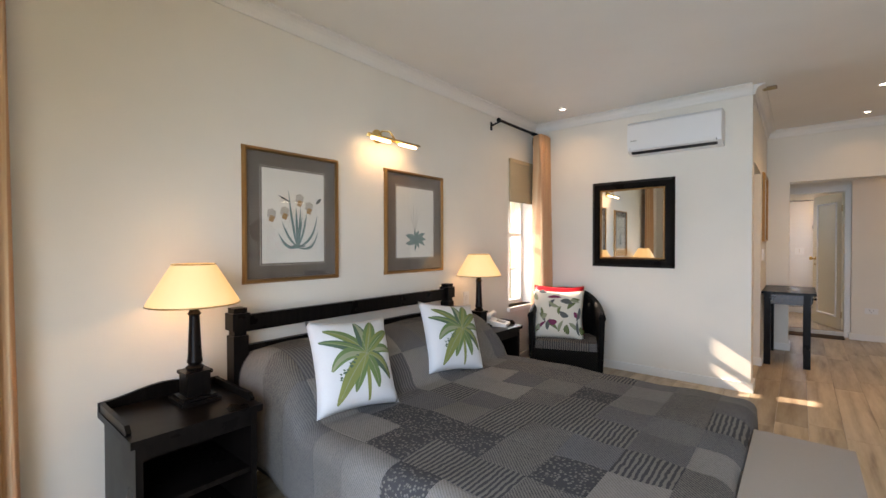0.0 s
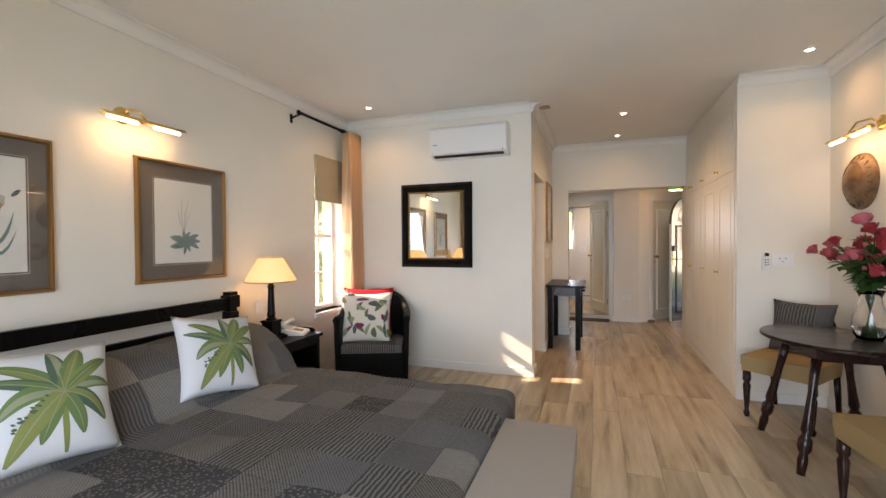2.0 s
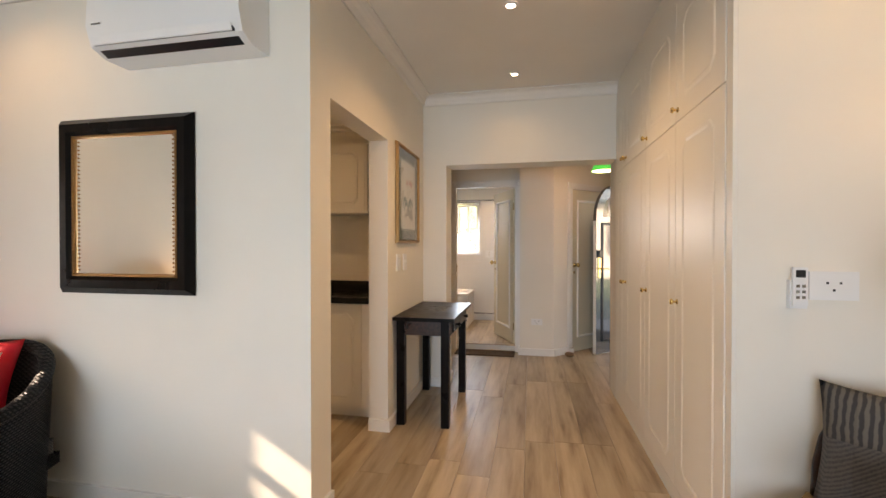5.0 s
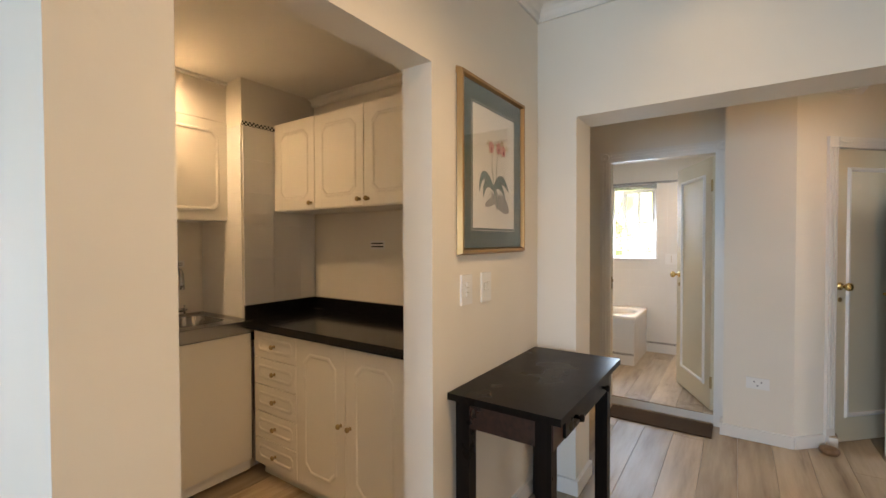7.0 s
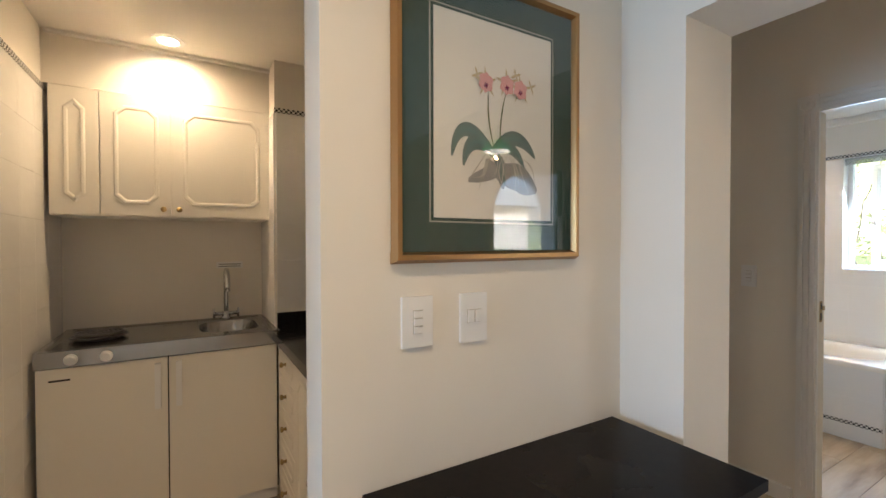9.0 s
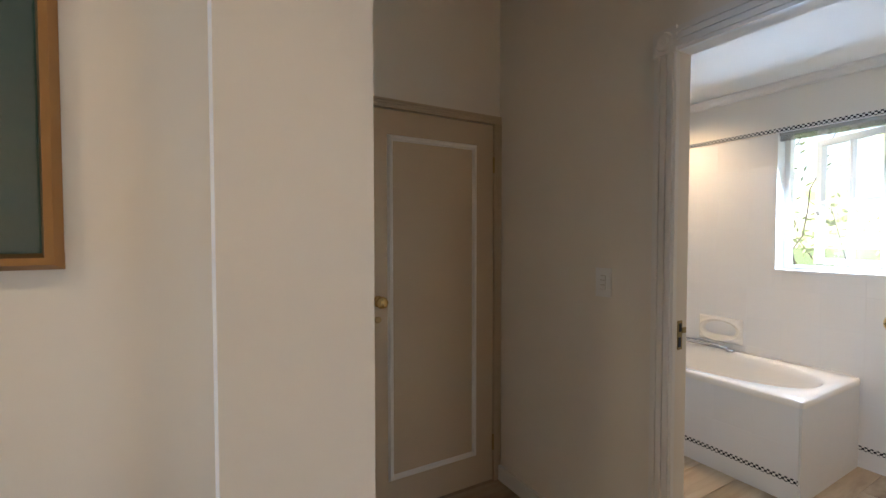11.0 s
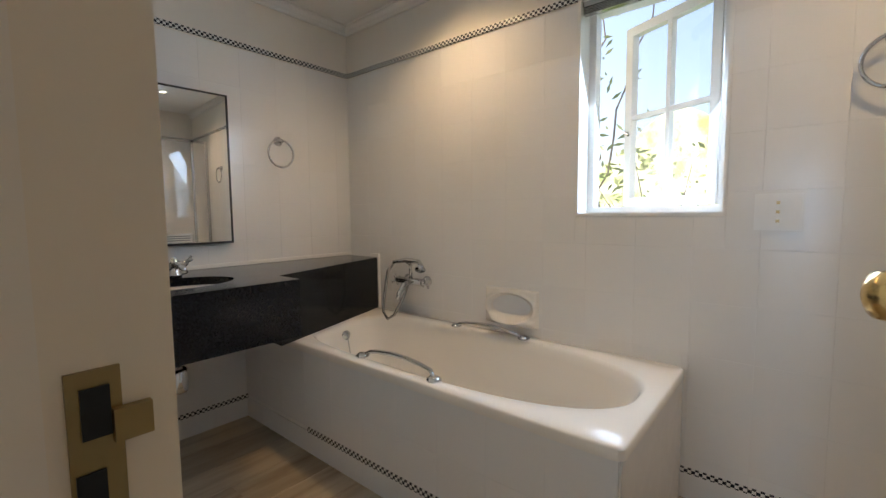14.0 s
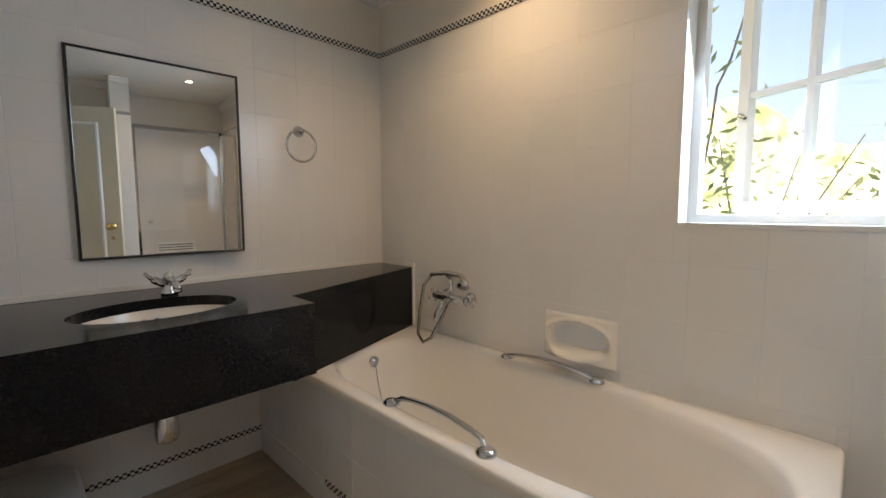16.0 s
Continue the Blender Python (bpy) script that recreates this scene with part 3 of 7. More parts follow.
# front door: arched leaf, open, with a fan light and dark kick panel
GLOSSBLACK = paint("black gloss paint", (0.012, 0.013, 0.016), 0.1, bump=0.0)
GLOSSBLACK.node_tree.nodes["Principled BSDF"].inputs["Coat Weight"].default_value = 1.0
GLOSSBLACK.node_tree.nodes["Principled BSDF"].inputs["Coat IOR"].default_value = 1.9
GLOSSBLACK.node_tree.nodes["Principled BSDF"].inputs["Coat Roughness"].default_value = 0.06
fd = thing("door_4", "arched front door standing open, black glossy panel and fan light", "door")
tagged(fd, kind="structure")
W = 0.82
pts = [(0, 0.01), (W, 0.01)] + [(q[0], q[1]) for q in arch_pts(0.0, W, 1.65)][::-1]
bm = B()
prism(bm, [(0, 0.01), (W, 0.01), (W, 1.60), (0, 1.60)], "y", -0.022, 0.022)
obj("leaf", bm, GLOSSBLACK, fd, 0.6, 0.003)
box("edge_strip", W + 0.0005, -0.021, 0.012, W + 0.004, 0.021, 1.60, TRIM, fd)
box("bottom_strip", 0.02, -0.021, 0.002, W - 0.02, 0.021, 0.0095, TRIM, fd)
bm = B()
ap = arch_pts(0.0, W, 1.65)
ip = [(W / 2 + (p[0] - W / 2) * 0.72, 1.65 + (p[1] - 1.65) * 0.72) for p in ap]
for i in range(len(ap) - 1):
    prism(bm, [ap[i], ap[i + 1], ip[i + 1], ip[i]], "y", -0.022, 0.022)
prism(bm, [(0, 1.60), (W, 1.60), (W, 1.65), (0, 1.65)], "y", -0.022, 0.022)
obj("fan_light_ring", bm, GLOSSBLACK, fd)
bm = B()
for a in (0.28, 0.5, 0.72):
    e = (W / 2 - math.cos(math.pi * a) * W * 0.36, 1.65 + math.sin(math.pi * a) * W * 0.36)
    tube(bm, [(W / 2, 0, 1.65), (e[0], 0, e[1])], 0.009, 6)
obj("fan_light_bar", bm, TRIM, fd)
bm = B()
prism(bm, [(W / 2 + (p[0] - W / 2) * 0.73, 1.65 + (p[1] - 1.65) * 0.73) for p in ap], "y", -0.003, 0.003)
pane = obj("pane", bm, GLASS, fd)
pane.visible_shadow = False
bm = B()
for o in (-1, 1):
    lo, hi = sorted((0.0222 * o, 0.03 * o))
    quad_box(bm, 0.12, lo, 0.18, W - 0.12, hi, 1.55)
obj("panel", bm, GLOSSBLACK, fd, bevel=0.006)
bm = B()
for o in (-1, 1):
    panel_ring(bm, "y", 0.022 * o, 0.09, W - 0.09, 0.15, 1.58, 0.035, 0.016 * o)
obj("panel_moulding", bm, BLACK, fd)
for o in (-1, 1):
    bm = B()
    lo, hi = sorted((0.022 * o, 0.034 * o))
    quad_box(bm, W - 0.075, lo, 0.92, W - 0.03, hi, 1.16)
    tube(bm, [(W - 0.052, 0.034 * o, 1.03), (W - 0.052, 0.075 * o, 1.03), (W - 0.17, 0.075 * o, 1.03)], 0.009, 8)
    obj("handle", bm, BRASS, fd, bevel=0.0)
bm = B()
quad_box(bm, W - 0.08, 0.022, 1.16, W - 0.028, 0.05, 1.25)
quad_box(bm, W - 0.08, -0.05, 1.16, W - 0.028, -0.022, 1.25)
obj("lock_box", bm, BLACK, fd, bevel=0.008)
fd.matrix_world = pose(2.325, 4.14, 0.004, 0, 0, 224)

# ---- bedroom ----


def leaf_pts(base, tip, width, bend=0.0, n=6):
    """Outline of a leaf in the plane, from base to tip."""
    b, t = Vector(base), Vector(tip)
    d = t - b
    nrm = Vector((-d.y, d.x)).normalized()
    up, down = [], []
    for i in range(n + 1):
        s = i / n
        c = b + d * s + nrm * bend * math.sin(math.pi * s)
        w = width * math.sin(math.pi * min(0.98, s * 0.9 + 0.07)) ** 0.8
        up.append(c + nrm * w / 2), down.append(c - nrm * w / 2)
    return up + down[::-1]


def stick(bm, f, pts, h=0.0):
    """A flat print: an outline laid on a surface f(u, v, lift)."""
    vs = [bm.verts.new(f(p[0], p[1], h)) for p in pts]
    bm.faces.new(vs)


def strips(bm, f, outline, h):
    """A leaf outline laid on a curved surface as cross strips."""
    k = len(outline) // 2
    a, b = outline[:k], outline[k:][::-1]
    mid = [(p + q) / 2 for p, q in zip(a, b)]
    rows = [[bm.verts.new(f(p.x, p.y, h)) for p in r] for r in (a, mid, b)]
    for r, s in zip(rows, rows[1:]):
        for i in range(k - 1):
            bm.faces.new((r[i], r[i + 1], s[i + 1], s[i]))


def cushion(name, size, thick, mat, m, label, group=""):
    """A square scatter cushion standing on its edge: u, v across, bulge along local -y. Returns the thing and its front."""
    c = thing(name, label, "cushion", group)
    def prof(u, v):
        a, b = abs(2 * u - 1), abs(2 * v - 1)
        return thick * max(0.0, (1 - a ** 2.6) * (1 - b ** 2.6)) ** 0.55
    def xy(u, v):
        a, b = 2 * u - 1, 2 * v - 1
        pinch = lambda s, o: s * (1 - 0.09 * (1 - o * o) * abs(s))
        return pinch(a, b) * size / 2, size / 2 + pinch(b, a) * size / 2
    def front(u, v, h=0.0):
        x, z = xy(u, v)
        w = 0.004 * math.sin(9 * u + 4 * v) * math.sin(7 * v)
        return Vector((x, -prof(u, v) - h - w, z))
    def back(u, v, h=0.0):
        p = front(u, v)
        return Vector((p.x, prof(u, v) * 0.8, p.z))
    bm = sheet(front, 18, 18)
    b2 = sheet(back, 18, 18)
    tmp = bpy.data.meshes.new("tmp")
    b2.to_mesh(tmp), b2.free()
    bm.from_mesh(tmp)
    bpy.data.meshes.remove(tmp)
    bmesh.ops.remove_doubles(bm, verts=bm.verts[:], dist=0.004)
    obj("cover", bm, mat, c, True)
    c.matrix_world = m
    return c, front


def arc_leaf(p0, via, p1, width, n=10):
    """A leaf along a bent midrib."""
    a, c, b = Vector(p0), Vector(via), Vector(p1)
    up, down = [], []
    for i in range(n + 1):
        s = i / n
        q = a * (1 - s) ** 2 + c * 2 * s * (1 - s) + b * s * s
        d = ((c - a) * (1 - s) + (b - c) * s)
        nrm = Vector((-d.y, d.x)).normalized()
        w = width * math.sin(math.pi * min(0.985, s * 0.86 + 0.125)) ** 0.6
        up.append(q + nrm * w / 2), down.append(q - nrm * w / 2)
    return up + down[::-1]


def palm_print(c, front):
    """A banana palm: long arching leaves, paler along one half, from the head of a thin stem."""
    hub = (0.57, 0.56)
    for k, (via, tip, w) in enumerate((((0.42, 0.80), (0.12, 0.86), 0.085), ((0.38, 0.68), (0.05, 0.74), 0.075), ((0.30, 0.66), (0.14, 0.42), 0.095), ((0.36, 0.42), (0.19, 0.07), 0.115),
                                      ((0.47, 0.40), (0.40, 0.17), 0.085), ((0.56, 0.78), (0.52, 0.96), 0.10), ((0.66, 0.80), (0.74, 0.95), 0.115), ((0.78, 0.78), (0.95, 0.80), 0.085),
                                      ((0.80, 0.66), (0.96, 0.56), 0.075), ((0.78, 0.52), (0.86, 0.26), 0.095), ((0.66, 0.42), (0.68, 0.18), 0.085))):
        lift = 0.0012 + 0.0005 * (k % 4)
        bm = B()
        w *= 1.4
        strips(bm, front, arc_leaf(hub, via, tip, w), lift)
        obj("printed_leaf", bm, (LEAF_P, LEAF_G, LEAF_P, LEAF_O)[k % 4], c)
        side = 0.18 * w * (1 if k % 2 else -1)
        bm = B()
        strips(bm, front, arc_leaf((hub[0], hub[1] + side * 0.3), (via[0] + side, via[1] + side), tip, w * 0.42), lift + 0.0004)
        obj("printed_leaf_half", bm, (LEAF_O, LEAF_P, LEAF_B2)[k % 3], c)
        bm = B()
        strips(bm, front, arc_leaf(hub, via, tip, w * 0.07), 0.0034)
        obj("printed_midrib", bm, LEAF_B2, c)
    bm = B()
    strips(bm, front, arc_leaf((0.57, 0.05), (0.55, 0.34), (0.57, 0.60), 0.045), 0.001)
    obj("printed_stem", bm, LEAF_O, c)
    rnd = random.Random(2)
    bm = B()
    for k in range(18):
        q = k / 18
        p = Vector((0.44 - 0.22 * q + rnd.uniform(-0.03, 0.03), 0.52 - 0.20 * q + rnd.uniform(-0.03, 0.03)))
        strips(bm, front, leaf_pts(p, p + Vector((-0.03, 0.015)), 0.02, 0, 3), 0.004)
    tagged(obj("printed_fruit", bm, LEAF_G, c), kind="stuff")


def foliage_print(c, front):
    rnd = random.Random(8)
    V = lambda x, y: Vector((x, y))
    for k in range(26):
        p = V(0.08 + 0.20 * (k % 5) + 0.08 * rnd.random(), 0.08 + 0.17 * (k // 5) + 0.08 * rnd.random())
        a = rnd.random() * 6.28
        L = 0.14 + 0.14 * rnd.random()
        q = V(min(0.96, max(0.04, p.x + L * math.cos(a))), min(0.96, max(0.04, p.y + L * math.sin(a))))
        if (q - p).length > 0.05:
            bm = B()
            strips(bm, front, leaf_pts(p, q, 0.06 + 0.06 * rnd.random(), 0.02, 6), 0.0015 + 0.0004 * (k % 4))
            obj("printed_leaf", bm, (LEAF_B, INK, LEAF_B2)[k % 3] if k % 7 else PLUM, c)


LEAF_B2 = paint("pale sage print", (0.30, 0.32, 0.20), 0.9, vary=0.4)
LEAF_O = paint("olive print", (0.24, 0.27, 0.08), 0.85, grain=25, vary=0.5)
LEAF_G = paint("deep green print", (0.075, 0.135, 0.085), 0.8, grain=25, vary=0.5)
LEAF_P = paint("mid green print", (0.14, 0.22, 0.075), 0.8, grain=25, vary=0.5)
PLUM = paint("plum print", (0.22, 0.03, 0.09), 0.9, vary=0.3)
CREAMCLOTH = cloth("cream cotton", (0.70, 0.66, 0.57), (0.62, 0.58, 0.50), bump=0.2)

# bed
bed = thing("bed", "dark wooden double bed made up with grey patchwork bedspread", "bed")
BY0, BY1, BX1 = -3.52, -1.78, 0.12


def spread(u, v):
    """Cover: u across the bed, v from head to foot, hanging over three sides."""
    w, hang = BY1 - BY0, 0.40
    total = w + 2 * hang
    s = u * total - hang
    over_y = max(0.0, -s) + max(0.0, s - w)
    y = min(max(s, 0), w)
    Lx = BX1 + 1.95
    q = v * (Lx + hang)
    over_x = max(0.0, q - Lx)
    x = -1.95 + min(q, Lx)
    r = 0.07
    drop = 0.0
    outy = outx = 0.0
    def bendo(o):
        a = min(o / r, math.pi / 2)
        d = r * (1 - math.cos(a)) + max(0.0, o - r * math.pi / 2)
        out = r * math.sin(a)
        return out, d
    oy, dy = bendo(over_y)
    ox, dx = bendo(over_x)
    drop = max(dy, dx) if min(dy, dx) < 0.02 else min(0.43, math.hypot(dy, dx) * 0.8)
    yy = BY0 + r * 0.6 + y * (w - r * 1.2) / w + (oy if s > w else -oy)
    xx = x - r * 0.5 + ox
    wob = 0.012 * math.sin(14 * x + 3) * min(1, over_y * 5) + 0.012 * math.sin(13 * y) * min(1, over_x * 5)
    yy += wob * (1 if s > w else -1) * (1 if over_y else 0)
    xx += wob if over_x else 0
    hump = 0.0
    if x < -1.37:
        # the bolster under the cover
        k = min(max((x + 1.95) / 0.58, 0), 1)
        hump = 0.30 * (1 - k ** 3.5) ** 0.6 * (0.86 + 0.14 * math.sin(math.pi * k))
    edge = 1.0 - min(1.0, over_y / 0.45)
    z = 0.47 + hump * max(0.25, edge) - drop + 0.008 * math.sin(6 * x + 1) * math.sin(5 * y) + 0.004 * math.sin(17 * x) * math.cos(13 * y)
    return Vector((xx, yy, max(0.06, z)))


obj("bedspread", sheet(spread, 90, 90), QUILT, bed, True, solid=0.012)
box("mattress", -1.93, BY0 + 0.06, 0.20, BX1 - 0.08, BY1 - 0.06, 0.42, WHITECLOTH, bed, 0.04)
box("side_rail", -1.95, BY0 + 0.02, 0.12, BX1 - 0.06, BY1 - 0.02, 0.20, EBONY, bed, 0.01)
for y in (-3.545, -1.77):
    bm = B()
    quad_box(bm, -2.03, y - 0.04, 0, -1.95, y + 0.04, 0.825)
    quad_box(bm, -2.022, y - 0.032, 0.825, -1.958, y + 0.032, 0.855)
    quad_box(bm, -2.036, y - 0.046, 0.855, -1.944, y + 0.046, 0.945)
    quad_box(bm, -2.025, y - 0.035, 0.945, -1.955, y + 0.035, 0.972)
    obj("post", bm, EBONY, bed, bevel=0.006)
for z0, z1 in ((0.84, 0.93), (0.25, 0.765)):
    box("headboard_rail", -2.005, -3.52, z0, -1.972, -1.79, z1, EBONY, bed, 0.008)
for y in (BY0 + 0.1, BY1 - 0.1):
    box("leg", -0.05, y - 0.04, 0, 0.03, y + 0.04, 0.12, EBONY, bed)

c, fr = cushion("cushion", 0.47, 0.085, WHITECLOTH, pose(-1.34, -3.24, 0.485, -24, 4, 82), "white square cushion with green palm print on the bed", "cushions on the bed")
palm_print(c, fr)
c, fr = cushion("cushion", 0.47, 0.085, WHITECLOTH, pose(-1.36, -2.43, 0.485, -26, 8, 78), "white square cushion with green palm print on the bed", "cushions on the bed")
palm_print(c, fr)


def nightstand(x0, x1, y0, y1, h=0.575):
    n = thing("nightstand", "black stained wooden nightstand with open shelf and raised gallery", "nightstand", "nightstands by the bed")
    box("top", x0, y0, h - 0.03, x1, y1, h, EBONY, n, 0.008)
    bm = B()
    quad_box(bm, x0 + 0.02, y0 + 0.02, 0, x0 + 0.04, y1 - 0.02, h - 0.03)
    quad_box(bm, x0 + 0.04, y0 + 0.02, 0, x1 - 0.02, y0 + 0.045, h - 0.03)
    quad_box(bm, x0 + 0.04, y1 - 0.045, 0, x1 - 0.02, y1 - 0.02, h - 0.03)
    quad_box(bm, x0 + 0.04, y0 + 0.045, 0.06, x1 - 0.03, y1 - 0.045, 0.09)
    quad_box(bm, x1 - 0.035, y0 + 0.045, h - 0.09, x1 - 0.022, y1 - 0.045, h - 0.031)
    obj("body", bm, EBONY, n, bevel=0.004)
    box("shelf", x0 + 0.041, y0 + 0.046, 0.27, x1 - 0.03, y1 - 0.046, 0.292, EBONY, n)
    # the gallery, higher in the middle of the back
    prof = [(y0, h), (y1, h), (y1, h + 0.035)] + [(y1 - (y1 - y0) * k / 10, h + 0.035 + 0.035 * math.sin(math.pi * k / 10) ** 2) for k in range(1, 10)] + [(y0, h + 0.035)]
    bm = B()
    prism(bm, prof, "x", x0 + 0.002, x0 + 0.02)
    for y in (y0 + 0.004, y1 - 0.022):
        prism(bm, [(x0 + 0.02, h), (x1 - 0.08, h), (x1 - 0.07, h + 0.012), (x1 - 0.1, h + 0.035), (x0 + 0.02, h + 0.035)], "y", y, y + 0.018)
    obj("gallery", bm, EBONY, n, bevel=0.003)
    return n


nightstand(-2.065, -1.58, -4.13, -3.62)
nightstand(-2.065, -1.60, -1.69, -1.17)


def table_lamp(x, y, z):
    l = thing("table_lamp", "lit table lamp, dark turned column and cream cone shade", "lamp", "lamps on the nightstands", (x, y, z))
    bm = B()
    for a, z0, z1 in ((0.085, 0, 0.018), (0.07, 0.018, 0.032), (0.05, 0.032, 0.13), (0.058, 0.13, 0.145)):
        quad_box(bm, -a, -a, z0, a, a, z1)
    lathe(bm, [(0.034, 0.145), (0.04, 0.16), (0.026, 0.17), (0.034, 0.185), (0.03, 0.20), (0.022, 0.40), (0.03, 0.41), (0.02, 0.425), (0.02, 0.45)], 0, 0, 0, 16)
    obj("column", bm, EBONY, l, 0.7, 0.0)
    bm = B()
    lathe(bm, [(0.195, 0.455), (0.19, 0.47), (0.092, 0.64), (0.088, 0.645)], 0, 0, 0, 40)
    for f in [f for f in bm.faces if len(f.verts) > 4]:
        bm.faces.remove(f)
    obj("shade", bm, SHADE, l, True, solid=0.003)
    bm = B()
    for r, h in ((0.196, 0.457), (0.091, 0.643)):
        tube(bm, [(r * math.cos(k * math.pi / 16), r * math.sin(k * math.pi / 16), h) for k in range(32)], 0.0035, 6, True)
    obj("shade_trim", bm, OLDBRASS, l, True)
    bm = B()
    lathe(bm, [(0.012, 0.45), (0.014, 0.49), (0.03, 0.53), (0.026, 0.56), (0.0, 0.572)], 0, 0, 0, 14)
    obj("bulb", bm, BULBM, l, True)
    bulb("lamp_light", x, y, z + 0.535, 2.4)
    return l


BULBM = glow("lit bulb", (1.0, 0.72, 0.38), 8.0)
table_lamp(-1.875, -3.80, 0.575)
table_lamp(-1.85, -1.50, 0.575)

# desk telephone
ph = thing("telephone", "cream desk telephone with handset on the nightstand", "telephone")
bm = B()
prism(bm, [(-0.10, 0), (0.10, 0), (0.10, 0.02), (-0.10, 0.06)], "y", -0.09, 0.09)
obj("body", bm, PLASTIC, ph, 0.6, 0.008)
bm = B()
tube(bm, [(-0.06, -0.11, 0.085), (-0.06, -0.05, 0.092), (-0.06, 0.05, 0.092), (-0.06, 0.11, 0.085)], [0.03, 0.018, 0.018, 0.03], 10)
obj("handset", bm, PLASTIC, ph, True)
bm = B()
for i in range(4):
    for j in range(3):
        x0, y0 = 0.0 + i * 0.02, -0.045 + j * 0.028
        zz = 0.04 - x0 * 0.2
        quad_box(bm, x0, y0, zz - 0.005, x0 + 0.013, y0 + 0.018, zz + 0.004)
obj("keypad", bm, STEEL, ph)
ph.matrix_world = pose(-1.78, -1.31, 0.576, 0, 0, 20)


def picture(name, axis, face, out, u0, u1, z0, z1, fw, mount, mw, frame_mat, label):
    """A framed print: frame, mount, paper under glass; returns the thing and a map onto the paper."""
    p = thing(name, label, "picture")
    bm = B()
    panel = lambda a, b, c, d, h0, h1: quad_box(bm, *((min(face + out * h0, face + out * h1), a, c, max(face + out * h0, face + out * h1), b, d) if axis == "x" else (a, min(face + out * h0, face + out * h1), c, b, max(face + out * h0, face + out * h1), d)))
    panel_ring(bm, axis, face + out * 0.004, u0, u1, z0, z1, fw, 0.022 * out)
    panel(u0, u1, z0, z0 + fw, 0.0, 0.004), panel(u0, u1, z1 - fw, z1, 0.0, 0.004)
    obj("frame", bm, frame_mat, p)
    bm = B()
    panel(u0 + fw * 0.8, u1 - fw * 0.8, z0 + fw * 0.8, z1 - fw * 0.8, 0.0, 0.009)
    obj("mount", bm, mount, p)
    bm = B()
    panel(u0 + mw - 0.012, u1 - mw + 0.012, z0 + mw - 0.012, z1 - mw + 0.012, 0.009, 0.0095)
    obj("mount_line", bm, PAPER_GREY, p)
    bm = B()
    panel(u0 + mw - 0.008, u1 - mw + 0.008, z0 + mw - 0.008, z1 - mw + 0.008, 0.0095, 0.010)
    obj("mount_edge", bm, mount, p)
    bm = B()
    panel(u0 + mw, u1 - mw, z0 + mw, z1 - mw, 0.010, 0.0115)
    obj("paper", bm, PAPER, p)
    bm = B()
    panel(u0 + fw, u1 - fw, z0 + fw, z1 - fw, 0.0148, 0.0155)
    g = obj("glass_pane", bm, PICGLASS, p)
    g.visible_shadow = False
    w, h = u1 - u0 - 2 * mw, z1 - z0 - 2 * mw
    def at(u, v, lift=0.0):
        d = face + out * (0.0122 + lift)
        uu = u0 + mw + u * w if (axis == "x") == (out > 0) else u1 - mw - u * w
        return (d, uu, z0 + mw + v * h) if axis == "x" else (uu, d, z0 + mw + v * h)
    return p, at


def thin_glass():
    """Picture glass: clear, with a plain surface gloss."""
    m = Mat("picture glass", 0.0)
    out = m.t.nodes["Material Output"]
    tr = m.t.nodes.new("ShaderNodeBsdfTransparent")
    gl = m.t.nodes.new("ShaderNodeBsdfGlossy")
    gl.inputs["Roughness"].default_value = 0.01
    lw = m.t.nodes.new("ShaderNodeLayerWeight")
    gloss = m.math("MULTIPLY_ADD", m.math("POWER", lw.outputs["Facing"], 4.0), 0.8, 0.05)
    mx = m.t.nodes.new("ShaderNodeMixShader")
    m.t.links.new(gloss, mx.inputs[0])
    m.t.links.new(tr.outputs[0], mx.inputs[1])
    m.t.links.new(gl.outputs[0], mx.inputs[2])
    m.t.links.new(mx.outputs[0], out.inputs["Surface"])
    return m.m


PICGLASS = thin_glass()
PAPER_GREY = paint("pale mount line", (0.45, 0.42, 0.36), 0.9)
V2 = lambda x, y: Vector((x, y))


def prints(p, f, groups):
    for g, (mat, outlines) in enumerate(groups):
        for k, o in enumerate(outlines):
            bm = B()
            strips(bm, lambda u, v, h: f(u, v, h), o, 0.0004 * g + 0.00006 * (k % 6))
            obj("printed_leaf", bm, mat, p)


def petals(cx, cy, r, n=5, w=0.9):
    return [leaf_pts(V2(cx, cy), V2(cx + r * math.cos(a), cy + r * math.sin(a) * 0.8), r * w, 0, 4) for a in [6.28 * k / n + 0.4 for k in range(n)]]


p, f = picture("picture", "x", XL, 1, -3.475, -2.825, 1.083, 1.876, 0.028, MAT_BROWN, 0.115, GOLD, "framed iris botanical print in a gilt and taupe mount")
g1 = [leaf_pts(V2(0.55, 0.16), V2(*t), w, b) for t, w, b in (((0.30, 0.44), 0.03, 0.03), ((0.24, 0.32), 0.035, 0.06), ((0.40, 0.78), 0.035, 0.02), ((0.52, 0.60), 0.04, 0), ((0.70, 0.55), 0.035, -0.02), ((0.88, 0.52), 0.035, -0.08), ((0.90, 0.36), 0.03, -0.10), ((0.60, 0.60), 0.03, 0), ((0.62, 0.50), 0.03, 0), ((0.46, 0.50), 0.03, 0.02))]
g1 += [leaf_pts(V2(0.44, 0.18), V2(0.68, 0.18), 0.03)]
fl = sum([petals(x, y, 0.075, 6) for x, y in ((0.14, 0.52), (0.34, 0.55), (0.58, 0.70), (0.74, 0.62))], [])
f2 = sum([petals(x, y - 0.05, 0.05, 4) for x, y in ((0.14, 0.52), (0.34, 0.55), (0.58, 0.70), (0.74, 0.62))], [])
